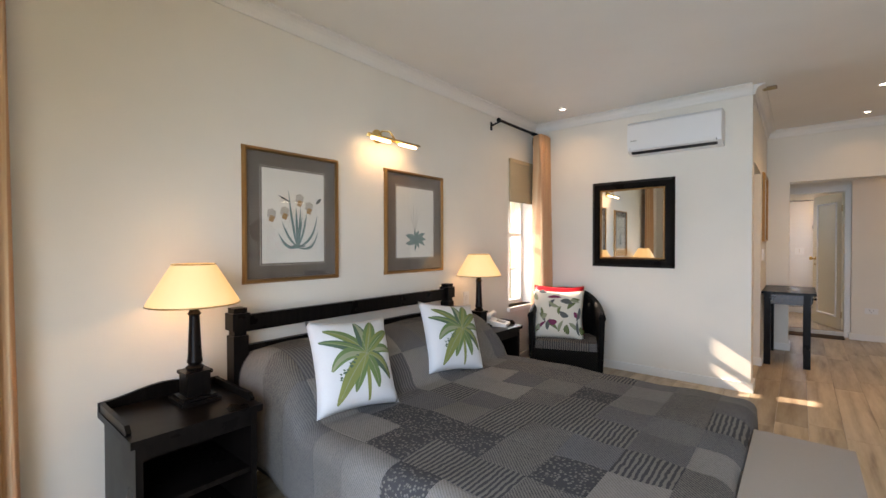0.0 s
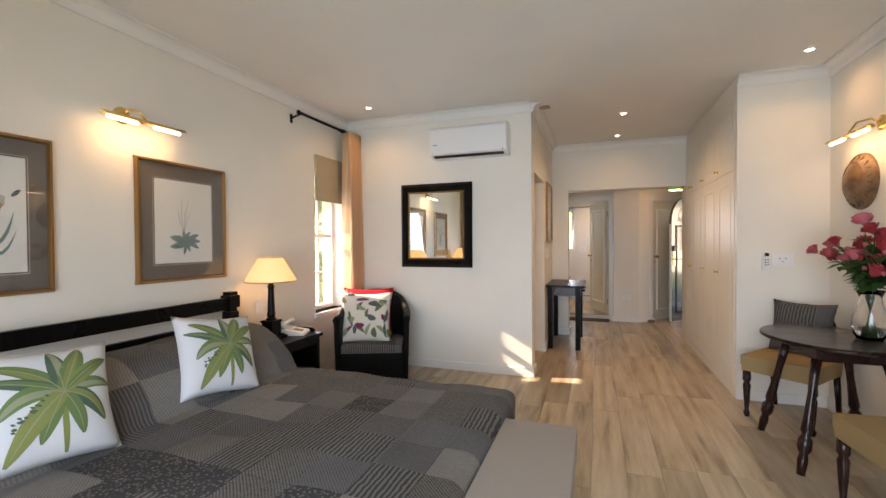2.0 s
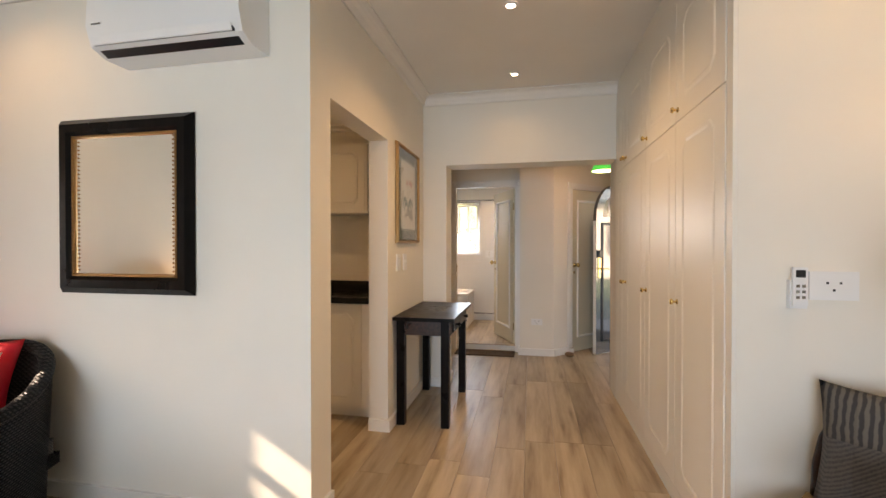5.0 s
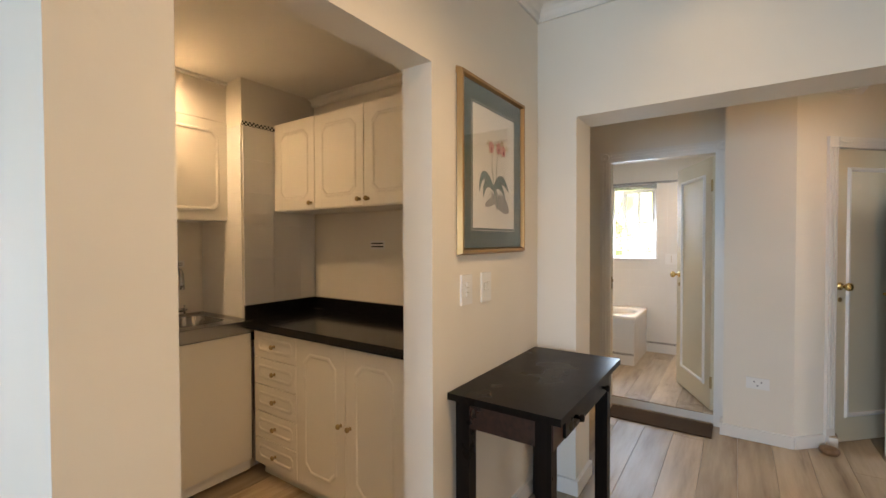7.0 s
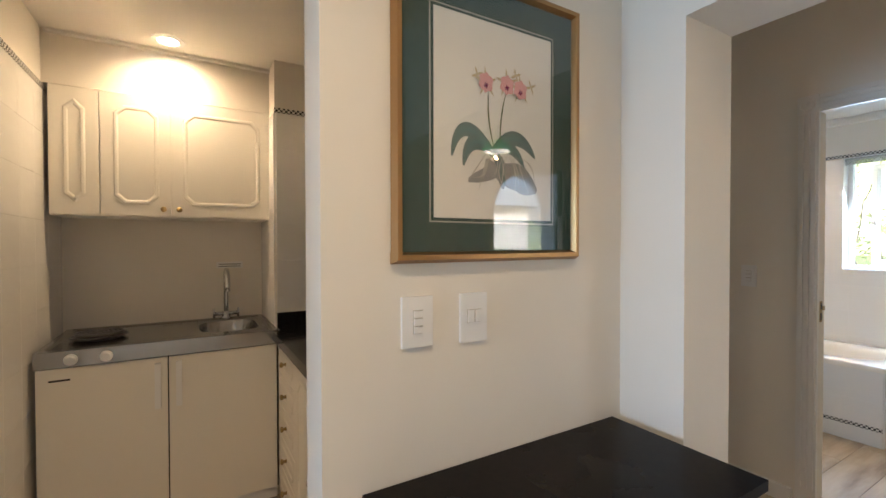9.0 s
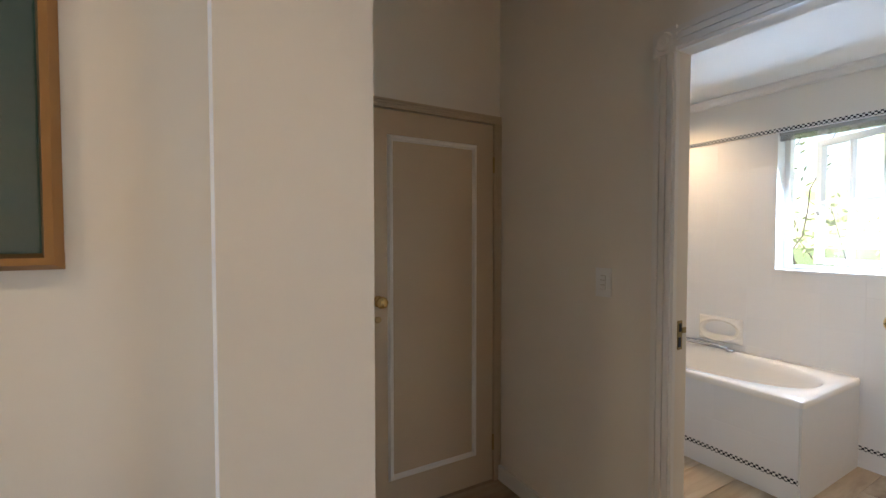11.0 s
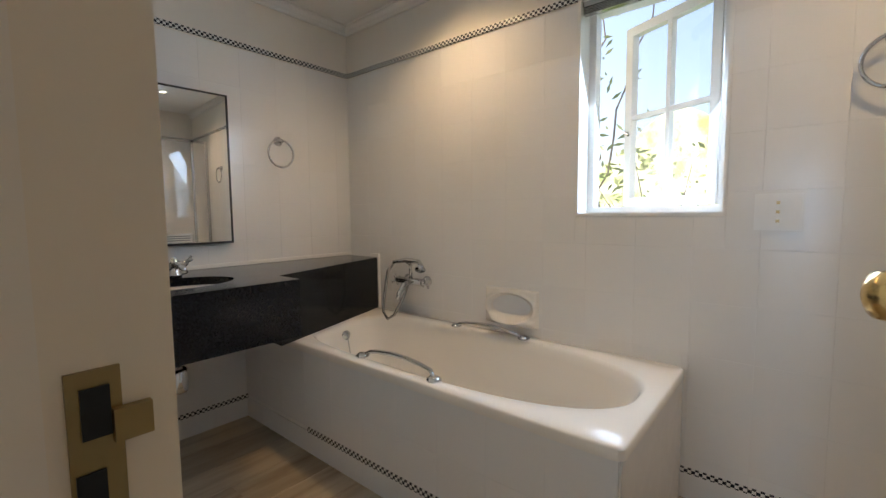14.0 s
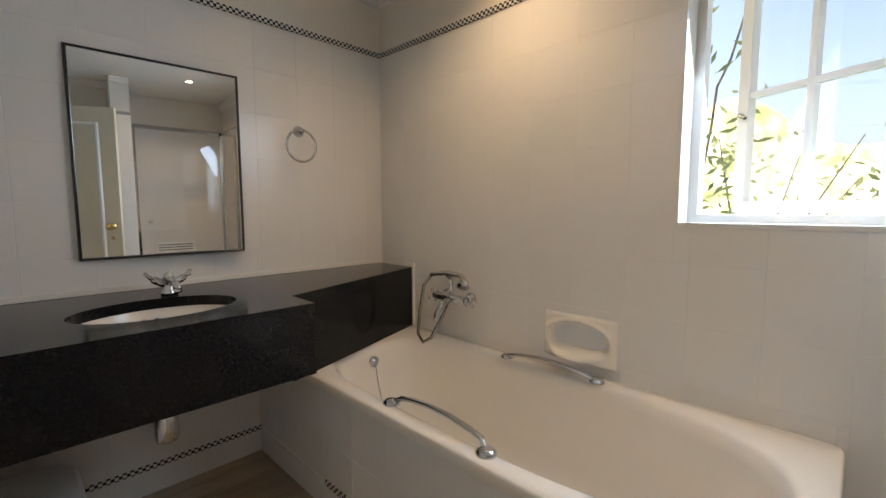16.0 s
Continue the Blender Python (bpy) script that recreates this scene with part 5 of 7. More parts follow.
def bouquet():
    b = thing("flower_bunch", "bunch of pink and red garden flowers with green leaves", "flowers")
    rnd = random.Random(5)
    stems, leaves = B(), B()
    roses = [B(), B()]
    base = Vector((2.12, -1.03, 0.76))
    neck = Vector((2.12, -1.03, 1.02))
    tips = []
    for k in range(34):
        a = rnd.random() * 6.28
        s = 0.08 + 0.24 * rnd.random()
        tips.append(neck + Vector((0.42 * s * math.cos(a) - 0.04, s * math.sin(a) * 1.05, 0.16 + 0.22 * rnd.random() - 0.25 * s)))
    tips += [Vector((2.05, -0.56, 1.24)), Vector((2.04, -1.50, 1.18)), Vector((2.02, -1.68, 1.15)), Vector((2.05, -0.70, 1.20)), Vector((2.08, -1.05, 1.42)), Vector((2.06, -1.40, 1.12)), Vector((2.05, -1.32, 1.25))]
    for k, t in enumerate(tips):
        o = Vector((rnd.uniform(-0.03, 0.03), rnd.uniform(-0.03, 0.03), 0))
        mid = neck + (t - neck) * 0.45 + Vector((0, 0, 0.05))
        tube(stems, [base + o, neck - o * 0.8, mid, t], [0.003, 0.003, 0.0025, 0.002], 5)
        for q in range(10):
            p = neck.lerp(t, 0.05 + 0.7 * rnd.random()) + Vector((0, 0, 0.03))
            d = Vector((rnd.uniform(-1, 1), rnd.uniform(-1, 1), rnd.uniform(-0.4, 0.8))).normalized()
            side = d.cross(Vector((0, 0, 1))).normalized() * 0.022
            L = 0.06 + 0.06 * rnd.random()
            vs = [leaves.verts.new(p + x) for x in (Vector(), d * L * 0.4 + side, d * L + Vector((0, 0, -0.015)), d * L * 0.4 - side)]
            leaves.faces.new(vs)
        rb = roses[k % 2]
        R = 0.036 + 0.020 * rnd.random() if k % 4 else 0.018
        tilt = Euler((rnd.uniform(-0.7, 0.7), rnd.uniform(-0.9, 0.2), rnd.random() * 6)).to_matrix().to_4x4()
        for ring, (n, open_, hgt) in enumerate(((5, 0.86, 1.0), (5, 0.62, 1.2), (4, 0.36, 1.3))):
            for i in range(n):
                a = 6.28 * (i + 0.5 * ring) / n
                rows = []
                for v in (0, 0.45, 0.8, 1.0):
                    row = []
                    for u in (-1, -0.5, 0, 0.5, 1):
                        w = (0.75 * math.sin(math.pi * min(0.95, 0.15 + v * 0.62))) * u
                        rad = R * open_ * (0.25 + 0.9 * v ** 1.3)
                        rip = 1 + 0.08 * math.sin(7 * u + k + i)
                        row.append(rb.verts.new(Matrix.Translation(t) @ tilt @ Vector((rad * math.cos(a + w) * rip, rad * math.sin(a + w) * rip, R * hgt * (v * 1.15 - 0.25 * v * v * open_)))))
                    rows.append(row)
                for r0, r1 in zip(rows, rows[1:]):
                    for i2 in range(4):
                        rb.faces.new((r0[i2], r0[i2 + 1], r1[i2 + 1], r1[i2]))
    obj("stem", stems, LEAF_A, b, True)
    tagged(obj("leaf", leaves, LEAF_A, b), kind="stuff")
    tagged(obj("petal", roses[0], PINK, b, True), kind="stuff")
    tagged(obj("petal", roses[1], paint("red petal", (0.50, 0.05, 0.06), 0.55, vary=0.35), b, True), kind="stuff")


bouquet()


def plate(name, axis, face, out, u, z, w, h, kind_, label):
    """A switch or socket plate with its rockers."""
    p = thing(name, label, "switch" if kind_ != "socket" else "socket")
    def bx(nm, a, b, c, d, h0, h1, mat, bev=0.0):
        lo, hi = sorted((face + out * h0, face + out * h1))
        return box(nm, lo, a, c, hi, b, d, mat, p, bev) if axis == "x" else box(nm, a, lo, c, b, hi, d, mat, p, bev)
    bx("cover", u - w / 2, u + w / 2, z - h / 2, z + h / 2, 0, 0.009, PLASTIC, 0.003)
    # a grey sheet behind each rocker paints the shadow line round it
    if kind_ == "double":
        for k in (-1, 1):
            bx("rocker_shade_line", u + k * 0.012 - 0.0105, u + k * 0.012 + 0.0105, z - 0.0135, z + 0.0215, 0.0091, 0.0096, PAPER_GREY)
            bx("rocker", u + k * 0.012 - 0.009, u + k * 0.012 + 0.009, z - 0.012, z + 0.02, 0.0097, 0.014, PLASTIC, 0.002)
    elif kind_ == "stack":
        for k in (-1, 0, 1):
            bx("rocker_shade_line", u - 0.0135, u + 0.0135, z + k * 0.02 - 0.0095, z + k * 0.02 + 0.0095, 0.0091, 0.0096, PAPER_GREY)
            bx("rocker", u - 0.012, u + 0.012, z + k * 0.02 - 0.008, z + k * 0.02 + 0.008, 0.0097, 0.014, PLASTIC, 0.002)
    elif kind_ == "socket":
        for du, dz in ((-0.02, 0.01), (0.02, 0.01), (0, -0.015)):
            bx("hole", u + du - 0.004, u + du + 0.004, z + dz - 0.004, z + dz + 0.004, 0.0092, 0.0097, BLACK)
    elif kind_ == "dots":
        for dz in (-0.03, 0, 0.03):
            bx("hole", u - 0.005, u + 0.005, z + dz - 0.005, z + dz + 0.005, 0.0092, 0.0097, OLDBRASS)
    return p


plate("light_switch", "x", 0.0, 1, 1.316, 1.183, 0.085, 0.125, "stack", "white light switch plate on the cream wall")
plate("light_switch", "x", 0.0, 1, 1.485, 1.18, 0.085, 0.13, "double", "white double light switch on the cream wall")
plate("light_switch", "y", 3.555, -1, -0.248, 1.19, 0.075, 0.12, "stack", "cream light switch beside the bathroom door")
plate("wall_socket", "y", 3.42, -1, 1.06, 0.40, 0.13, 0.075, "socket", "white wall socket low on the hall wall")
plate("wall_socket", "y", -0.05, -1, 2.02, 1.17, 0.15, 0.10, "socket", "white double plate beside the dining corner")
plate("light_switch", "x", XL, 1, -1.37, 0.80, 0.075, 0.12, "double", "white switch plate above the nightstand")
plate("shaver_plate", "y", 5.318, -1, 0.318, 1.166, 0.126, 0.122, "dots", "cream square plate with three dots on the tiles")
rm = thing("remote_control", "white air conditioner remote in a wall holder", "remote control")
box("holder", 1.878, -0.072, 1.09, 1.932, -0.051, 1.19, PLASTIC, rm, 0.004)
box("body", 1.882, -0.083, 1.10, 1.928, -0.0725, 1.235, PLASTIC, rm, 0.006)
box("screen", 1.890, -0.0845, 1.20, 1.920, -0.0835, 1.226, BLACK, rm)
for i in range(2):
    for j in range(3):
        box("button", 1.891 + i * 0.018, -0.085, 1.125 + j * 0.02, 1.902 + i * 0.018, -0.0835, 1.135 + j * 0.02, STEEL, rm)

# wardrobe: carcass, tall doors with shaped panels, upper doors
wr = thing("wardrobe", "cream lacquered built-in wardrobe, tall panelled doors, brass knobs", "wardrobe")
box("carcass", 1.725, 0.022, 0, XR - 0.001, 2.098, CEIL - 0.001, CREAM, wr)
box("plinth", 1.702, -0.05, 0, 1.7245, 2.098, 0.085, CREAM, wr, 0.003)
box("frieze", 1.704, -0.049, 2.53, 1.7245, 2.098, CEIL - 0.001, CREAM, wr)
box("end_stile", 1.704, -0.049, 0.0855, 1.7245, 0.0, 2.529, CREAM, wr)
ys = [0.003, 0.565, 1.145, 1.735, 2.095]
for i in range(4):
    for z0, z1, kz in ((0.09, 1.925, 1.03), (1.93, 2.525, 1.985)):
        a, b = ys[i] + 0.003, ys[i + 1] - 0.003
        dr = box("door", 1.700, a, z0, 1.7242, b, z1, CREAM, wr, 0.003)
        bm = B()
        w = 0.03 if b - a < 0.45 else 0.034
        panel_ring(bm, "x", 1.6995, a + 0.085, b - 0.085, z0 + 0.09, z1 - 0.09, w, -0.004, 0.05)
        obj("panel_moulding", bm, CREAM, dr)
        bm = B()
        lathe(bm, [(0.013, 0), (0.013, 0.004), (0.006, 0.007), (0.006, 0.018), (0.015, 0.024), (0.013, 0.033), (0, 0.036)], 0, 0, 0, 14)
        for off in ((-0.03,) if i != 3 else (0.03,)):
            y = (b if off < 0 else a) + off
            bmesh.ops.transform(bm, matrix=pose(1.70, y, kz, 0, -90), verts=bm.verts[:])
        obj("knob", bm, BRASS, dr, True)

# console table
co = thing("console_table", "narrow black wooden console table with a drawer", "table")
box("top", 0.004, 1.172, 0.765, 0.458, 2.055, 0.792, EBONY, co, 0.006)
bm = B()
quad_box(bm, 0.03, 1.205, 0.66, 0.05, 2.02, 0.7645)
quad_box(bm, 0.05, 1.205, 0.66, 0.40, 1.225, 0.7645)
quad_box(bm, 0.05, 2.0, 0.66, 0.40, 2.02, 0.7645)
quad_box(bm, 0.40, 1.205, 0.66, 0.42, 2.02, 0.7645)
obj("apron", bm, MAHOG2 := wood("dark reddish stained wood", (0.008, 0.005, 0.004), (0.045, 0.018, 0.012), 0.3, (1, 12, 1)), co, bevel=0.003)
box("drawer_front", 0.421, 1.30, 0.672, 0.432, 1.93, 0.755, EBONY, co, 0.004)
for y in (1.42, 1.81):
    bm = B()
    lathe(bm, [(0.007, 0), (0.007, 0.012), (0.016, 0.02), (0.014, 0.03), (0, 0.033)], 0, 0, 0, 14)
    bmesh.ops.transform(bm, matrix=pose(0.432, y, 0.712, 0, 90), verts=bm.verts[:])
    obj("knob", bm, EBONY, co, True)
for x in (0.045, 0.375):
    for y in (1.20, 1.975):
        box("leg", x - 0.02, y, 0, x + 0.04, y + 0.055, 0.765, EBONY, co, 0.004)

mt = thing("door_mat", "brown woven door mat at the bathroom doorway", "mat")
bm = B()
quad_box(bm, 0.09, 3.28, 0.0005, 0.80, 3.53, 0.012)
obj("weave", bm, cloth("brown coir", (0.16, 0.11, 0.07), (0.09, 0.06, 0.04), 160.0, 1.0, 0.9), mt, bevel=0.004)
ds = thing("door_stop", "small round reddish brown wooden door stop on floor", "door stop")
bm = B()
lathe(bm, [(0.0, 0), (0.045, 0), (0.055, 0.02), (0.05, 0.035), (0.03, 0.042), (0, 0.044)], 1.44, 3.47, 0.0005, 20)
obj("block", bm, HIDE, ds, True)

# hall lamp
gl = thing("hall_lamp", "green glass shaded lamp hanging from the hall ceiling", "lamp")
bm = B()
lathe(bm, [(0.03, 0.09), (0.05, 0.085), (0.09, 0.06), (0.12, 0.0), (0.117, 0.0), (0.086, 0.055), (0.05, 0.08), (0.03, 0.085)], 1.715, 2.87, 2.075, 28)
obj("shade", bm, glow("lit green glass", (0.02, 0.55, 0.08), 0.35, (0.02, 0.30, 0.06)), gl, True)
bm = B()
lathe(bm, [(0.006, 2.16), (0.006, CEIL - 0.02), (0.05, CEIL - 0.015), (0.05, CEIL)], 1.715, 2.87, 0, 12)
lathe(bm, [(0.0, 2.155), (0.03, 2.155), (0.03, 2.19), (0.0, 2.19)], 1.715, 2.87, 0, 14)
obj("stem", bm, BRASS, gl, 0.6)
bm = B()
lathe(bm, [(0.0, 2.078), (0.105, 2.078), (0.105, 2.082), (0.0, 2.082)], 1.715, 2.87, 0, 24)
obj("diffuser", bm, LEDSOFT := glow("lit lamp glass", (1.0, 0.92, 0.75), 1.6), gl)
bulb("hall_lamp_light", 1.715, 2.87, 2.03, 1.4, (1.0, 0.52, 0.22), 0.015)


def downlight(x, y, z, energy, size=2.2, s=1.0):
    d = thing("downlight", "small round lit downlight set in the ceiling", "downlight", "ceiling downlights")
    bm = B()
    lathe(bm, [(0.042 * s, 0), (0.042 * s, -0.006), (0.028 * s, -0.008), (0.026 * s, 0.0)], x, y, z, 24)
    obj("rim", bm, PLASTIC, d, 0.6)
    bm = B()
    lathe(bm, [(0.0, -0.002), (0.026 * s, -0.002), (0.026 * s, 0.0), (0.0, 0.0)], x, y, z, 20)
    obj("lens", bm, LED, d)
    spot("downlight_beam", x, y, z - 0.02, energy, size=size)


for x, y, e in ((0.87, 0.697, 17), (0.855, 1.70, 1.5), (-1.555, -0.43, 3.5), (2.03, -0.48, 3)):
    downlight(x, y, CEIL - 0.002, e, 2.6)
downlight(-1.54, 0.752, KIT_CEIL - 0.002, 8, 3.0, 1.7)
for x, y, e in ((-0.945, 4.925, 11), (0.62, 4.84, 8)):
    downlight(x, y, BATH_CEIL - 0.002, e, 2.6)
vt = thing("ceiling_vent", "small brown square vent in the ceiling", "vent")
box("grille", 0.04, 0.13, CEIL - 0.012, 0.16, 0.22, CEIL - 0.003, paint("brown vent paint", (0.35, 0.26, 0.18), 0.6), vt, 0.003)
for k in range(4):
    box("slat", 0.05, 0.14 + k * 0.02, CEIL - 0.016, 0.15, 0.15 + k * 0.02, CEIL - 0.0122, OLDBRASS, vt)

# ---- kitchenette ----


def cab_door(parent, axis, face, out, u0, u1, z0, z1, cut=0.03, inset=0.055, knob=None, name="door"):
    """A lacquered door with a cut-corner panel; knob: (u, z)."""
    lo, hi = sorted((face, face + out * 0.018))
    d = box(name, *((lo, u0, z0, hi, u1, z1) if axis == "x" else (u0, lo, z0, u1, hi, z1)), CREAM, parent, 0.003)
    bm = B()
    panel_ring(bm, axis, face + out * 0.0178, u0 + inset, u1 - inset, z0 + inset * 1.1, z1 - inset * 1.1, min(0.022, (u1 - u0) * 0.12), 0.004 * out, cut)
    obj("panel_moulding", bm, CREAM, d)
    if knob:
        bm = B()
        lathe(bm, [(0.010, 0), (0.006, 0.006), (0.006, 0.012), (0.014, 0.018), (0.012, 0.026), (0, 0.029)], 0, 0, 0, 12)
        m = pose(face + out * 0.018, knob[0], knob[1], 0, 90 * out) if axis == "x" else pose(knob[0], face + out * 0.018, knob[1], -90 * out)
        bmesh.ops.transform(bm, matrix=m, verts=bm.verts[:])
        obj("knob", bm, OLDBRASS, d, True)
    return d


kc = thing("wall_cabinet", "cream wall cabinet with three panelled doors over the sink", "cabinet", "kitchen wall cabinets")
box("body", -1.999, 0.276, 1.512, -1.69, 1.232, 2.12, CREAM, kc)
for a, b, k in ((0.278, 0.462, None), (0.466, 0.754, 0.722), (0.758, 1.230, 0.79)):
    cab_door(kc, "x", -1.689, 1, a, b, 1.518, 2.115, 0.04, 0.05, (k, 1.552) if k else None)
kr = thing("wall_cabinet", "cream wall cabinet with panelled doors over the counter", "cabinet", "kitchen wall cabinets")
box("body", -1.516, 1.47, 1.575, -0.30, 1.769, 2.13, CREAM, kr)
for a, b, k in ((-1.514, -1.125, -1.155), (-1.121, -0.722, -0.752), (-0.718, -0.320, -0.688)):
    cab_door(kr, "y", 1.469, -1, a, b, 1.58, 2.125, 0.04, 0.055, (k, 1.615))
box("filler", -0.317, 1.452, 1.58, -0.302, 1.4695, 2.125, CREAM, kr)

kb = thing("base_cabinet", "cream base cabinet with five drawers and two doors", "cabinet")
box("body", -1.40, 1.245, 0.08, -0.145, 1.769, 0.875, CREAM, kb)
box("plinth", -1.40, 1.29, 0, -0.145, 1.76, 0.08, CREAM, kb)
for k in range(5):
    z0 = 0.095 + k * 0.156
    cab_door(kb, "y", 1.2445, -1, -1.398, -1.012, z0, z0 + 0.150, 0.02, 0.03, (-1.205, z0 + 0.075), "drawer")
cab_door(kb, "y", 1.2445, -1, -1.009, -0.635, 0.095, 0.868, 0.05, 0.06, (-0.665, 0.48))
cab_door(kb, "y", 1.2445, -1, -0.631, -0.258, 0.095, 0.868, 0.05, 0.06, (-0.600, 0.48))
box("filler", -0.255, 1.2265, 0.095, -0.147, 1.2445, 0.868, CREAM, kb)
ct = thing("countertop", "polished black granite worktop with upstand", "countertop")
box("slab", -1.42, 1.20, 0.876, -0.142, 1.765, 0.92, GRANITE, ct, 0.004)
box("upstand", -1.516, 1.745, 0.9205, -0.142, 1.766, 1.0, GRANITE, ct, 0.002)
box("side_upstand", -1.5185, 1.24, 0.80, -1.4215, 1.744, 0.92, GRANITE, ct)
box("side_lip", -1.5185, 1.24, 0.9205, -1.499, 1.744, 1.0, GRANITE, ct)

su = thing("sink_unit", "stainless steel sink top with hotplate over white fridge", "kitchen unit")


def steel_top():
    """A pressed steel top, with a bowl sunk in it."""
    x0, x1, y0, y1, z = -1.995, -1.42, 0.274, 1.23, 0.925
    cx, cy, rx, ry = -1.72, 1.02, 0.17, 0.14
    def f(u, v):
        x, y = x0 + (x1 - x0) * u, y0 + (y1 - y0) * v
        q = ((x - cx) / rx) ** 4 + ((y - cy) / ry) ** 4
        d = 0.14 * max(0.0, 1 - q) ** 0.25 if q < 1 else 0.0
        tray = 0.006 if 0.03 < u < 0.93 and 0.03 < v < 0.97 else 0.0
        rib = 0.003 * math.sin(v * 150) if 0.42 < v < 0.62 and 0.15 < u < 0.85 else 0.0
        return Vector((x, y, z - d - tray + rib))
    return sheet(f, 60, 110)


obj("top", steel_top(), STEEL, su, 0.7)
box("front_edge", -1.425, 0.274, 0.855, -1.412, 1.23, 0.924, STEEL, su, 0.004)
for k, y in enumerate((0.395, 0.515)):
    bm = B()
    lathe(bm, [(0.024, 0), (0.024, 0.006), (0.018, 0.008), (0.017, 0.024), (0, 0.026)], 0, 0, 0, 16)
    bmesh.ops.transform(bm, matrix=pose(-1.412, y, 0.886, 0, 90), verts=bm.verts[:])
    obj("knob", bm, PLASTIC, su, 0.6)
bm = B()
for r in (0.09, 0.072, 0.054, 0.036, 0.018):
    tube(bm, [(-1.68 + r * math.cos(i * 0.2618), 0.455 + r * math.sin(i * 0.2618), 0.946) for i in range(24)], 0.007, 6, True)
lathe(bm, [(0.0, 0.92), (0.085, 0.92), (0.115, 0.934), (0.11, 0.937), (0.08, 0.924), (0.0, 0.923)], -1.68, 0.455, 0, 28)
obj("hotplate", bm, metal("dull hotplate steel", (0.16, 0.155, 0.15), 0.3), su, 0.7)
box("fridge_body", -1.99, 0.277, 0.03, -1.455, 1.225, 0.853, PLASTIC, su)
for a, b, hy in ((0.278, 0.739, 0.702), (0.745, 1.222, 0.785)):
    dd = box("door", -1.454, a, 0.10, -1.425, b, 0.848, CREAM, su, 0.006)
    box("handle", -1.4245, hy - 0.012, 0.62, -1.394, hy + 0.012, 0.825, PLASTIC, dd, 0.008)
# black strips put the shade into the gaps round the fridge doors
box("top_gap_shade", -1.4548, 0.278, 0.8485, -1.43, 1.222, 0.8545, BLACK, su)
box("side_gap_shade", -1.4548, 1.2225, 0.10, -1.43, 1.228, 0.8545, BLACK, su)
box("door_gap_shade", -1.4545, 0.7395, 0.09, -1.440, 0.7445, 0.85, BLACK, su)
box("maker_mark", -1.4245, 0.32, 0.795, -1.423, 0.39, 0.803, BLACK, su)
bm = B()
lathe(bm, [(0.03, 0.926), (0.03, 0.935), (0.018, 0.95), (0.018, 0.97)], -1.93, 1.02, 0, 16)
tube(bm, [(-1.93, 1.02, 0.96), (-1.93, 1.02, 1.16)] + [(-1.87 - 0.06 * math.cos(a), 1.02, 1.16 + 0.06 * math.sin(a)) for a in (0.5, 1.0, 1.57, 2.1, 2.6)] + [(-1.81, 1.02, 1.13), (-1.81, 1.02, 1.10)], 0.014, 10)
for s in (-1, 1):
    tube(bm, [(-1.93, 1.02, 0.958), (-1.93, 1.02 + s * 0.06, 0.958)], 0.012, 8)
    for a in (0, 1.57):
        tube(bm, [(-1.93 - 0.028 * math.cos(a), 1.02 + s * 0.065, 0.962 - 0.028 * math.sin(a)), (-1.93 + 0.028 * math.cos(a), 1.02 + s * 0.065, 0.962 + 0.028 * math.sin(a))], 0.006, 6)
obj("mixer_tap", bm, CHROME, su, True)
sk = thing("wall_label", "small white printed notice under the kitchen cabinets", "notice")
box("card", -0.98, 1.7665, 1.335, -0.86, 1.769, 1.39, PLASTIC, sk)
for k in range(2):
    box("text_bar", -0.97, 1.7655, 1.348 + k * 0.02, -0.87, 1.7663, 1.356 + k * 0.02, BLACK, sk)
sg = thing("wall_label", "small white printed notice on the kitchen wall", "notice")
box("card", -1.9985, 0.973, 1.225, -1.996, 1.119, 1.265, PLASTIC, sg)
for k in range(2):
    box("text_bar", -1.9958, 0.985, 1.235 + k * 0.013, -1.9953, 1.107, 1.239 + k * 0.013, INK, sg)
tagged(box("trim_kitchen_mosaic", -1.52, 1.2325, 2.085, -1.505, 1.768, 2.11, CHECK), "black and white mosaic strip", "tile strip", kind="structure")
tagged(box("trim_kitchen_mosaic_side", -1.998, 0.252, 2.085, -0.145, 0.2625, 2.11, CHECK), "black and white mosaic strip", "tile strip", kind="structure")

# ---- bathroom ----
tub = thing("bathtub", "white enamel bathtub boxed in with white tiles", "bathtub")


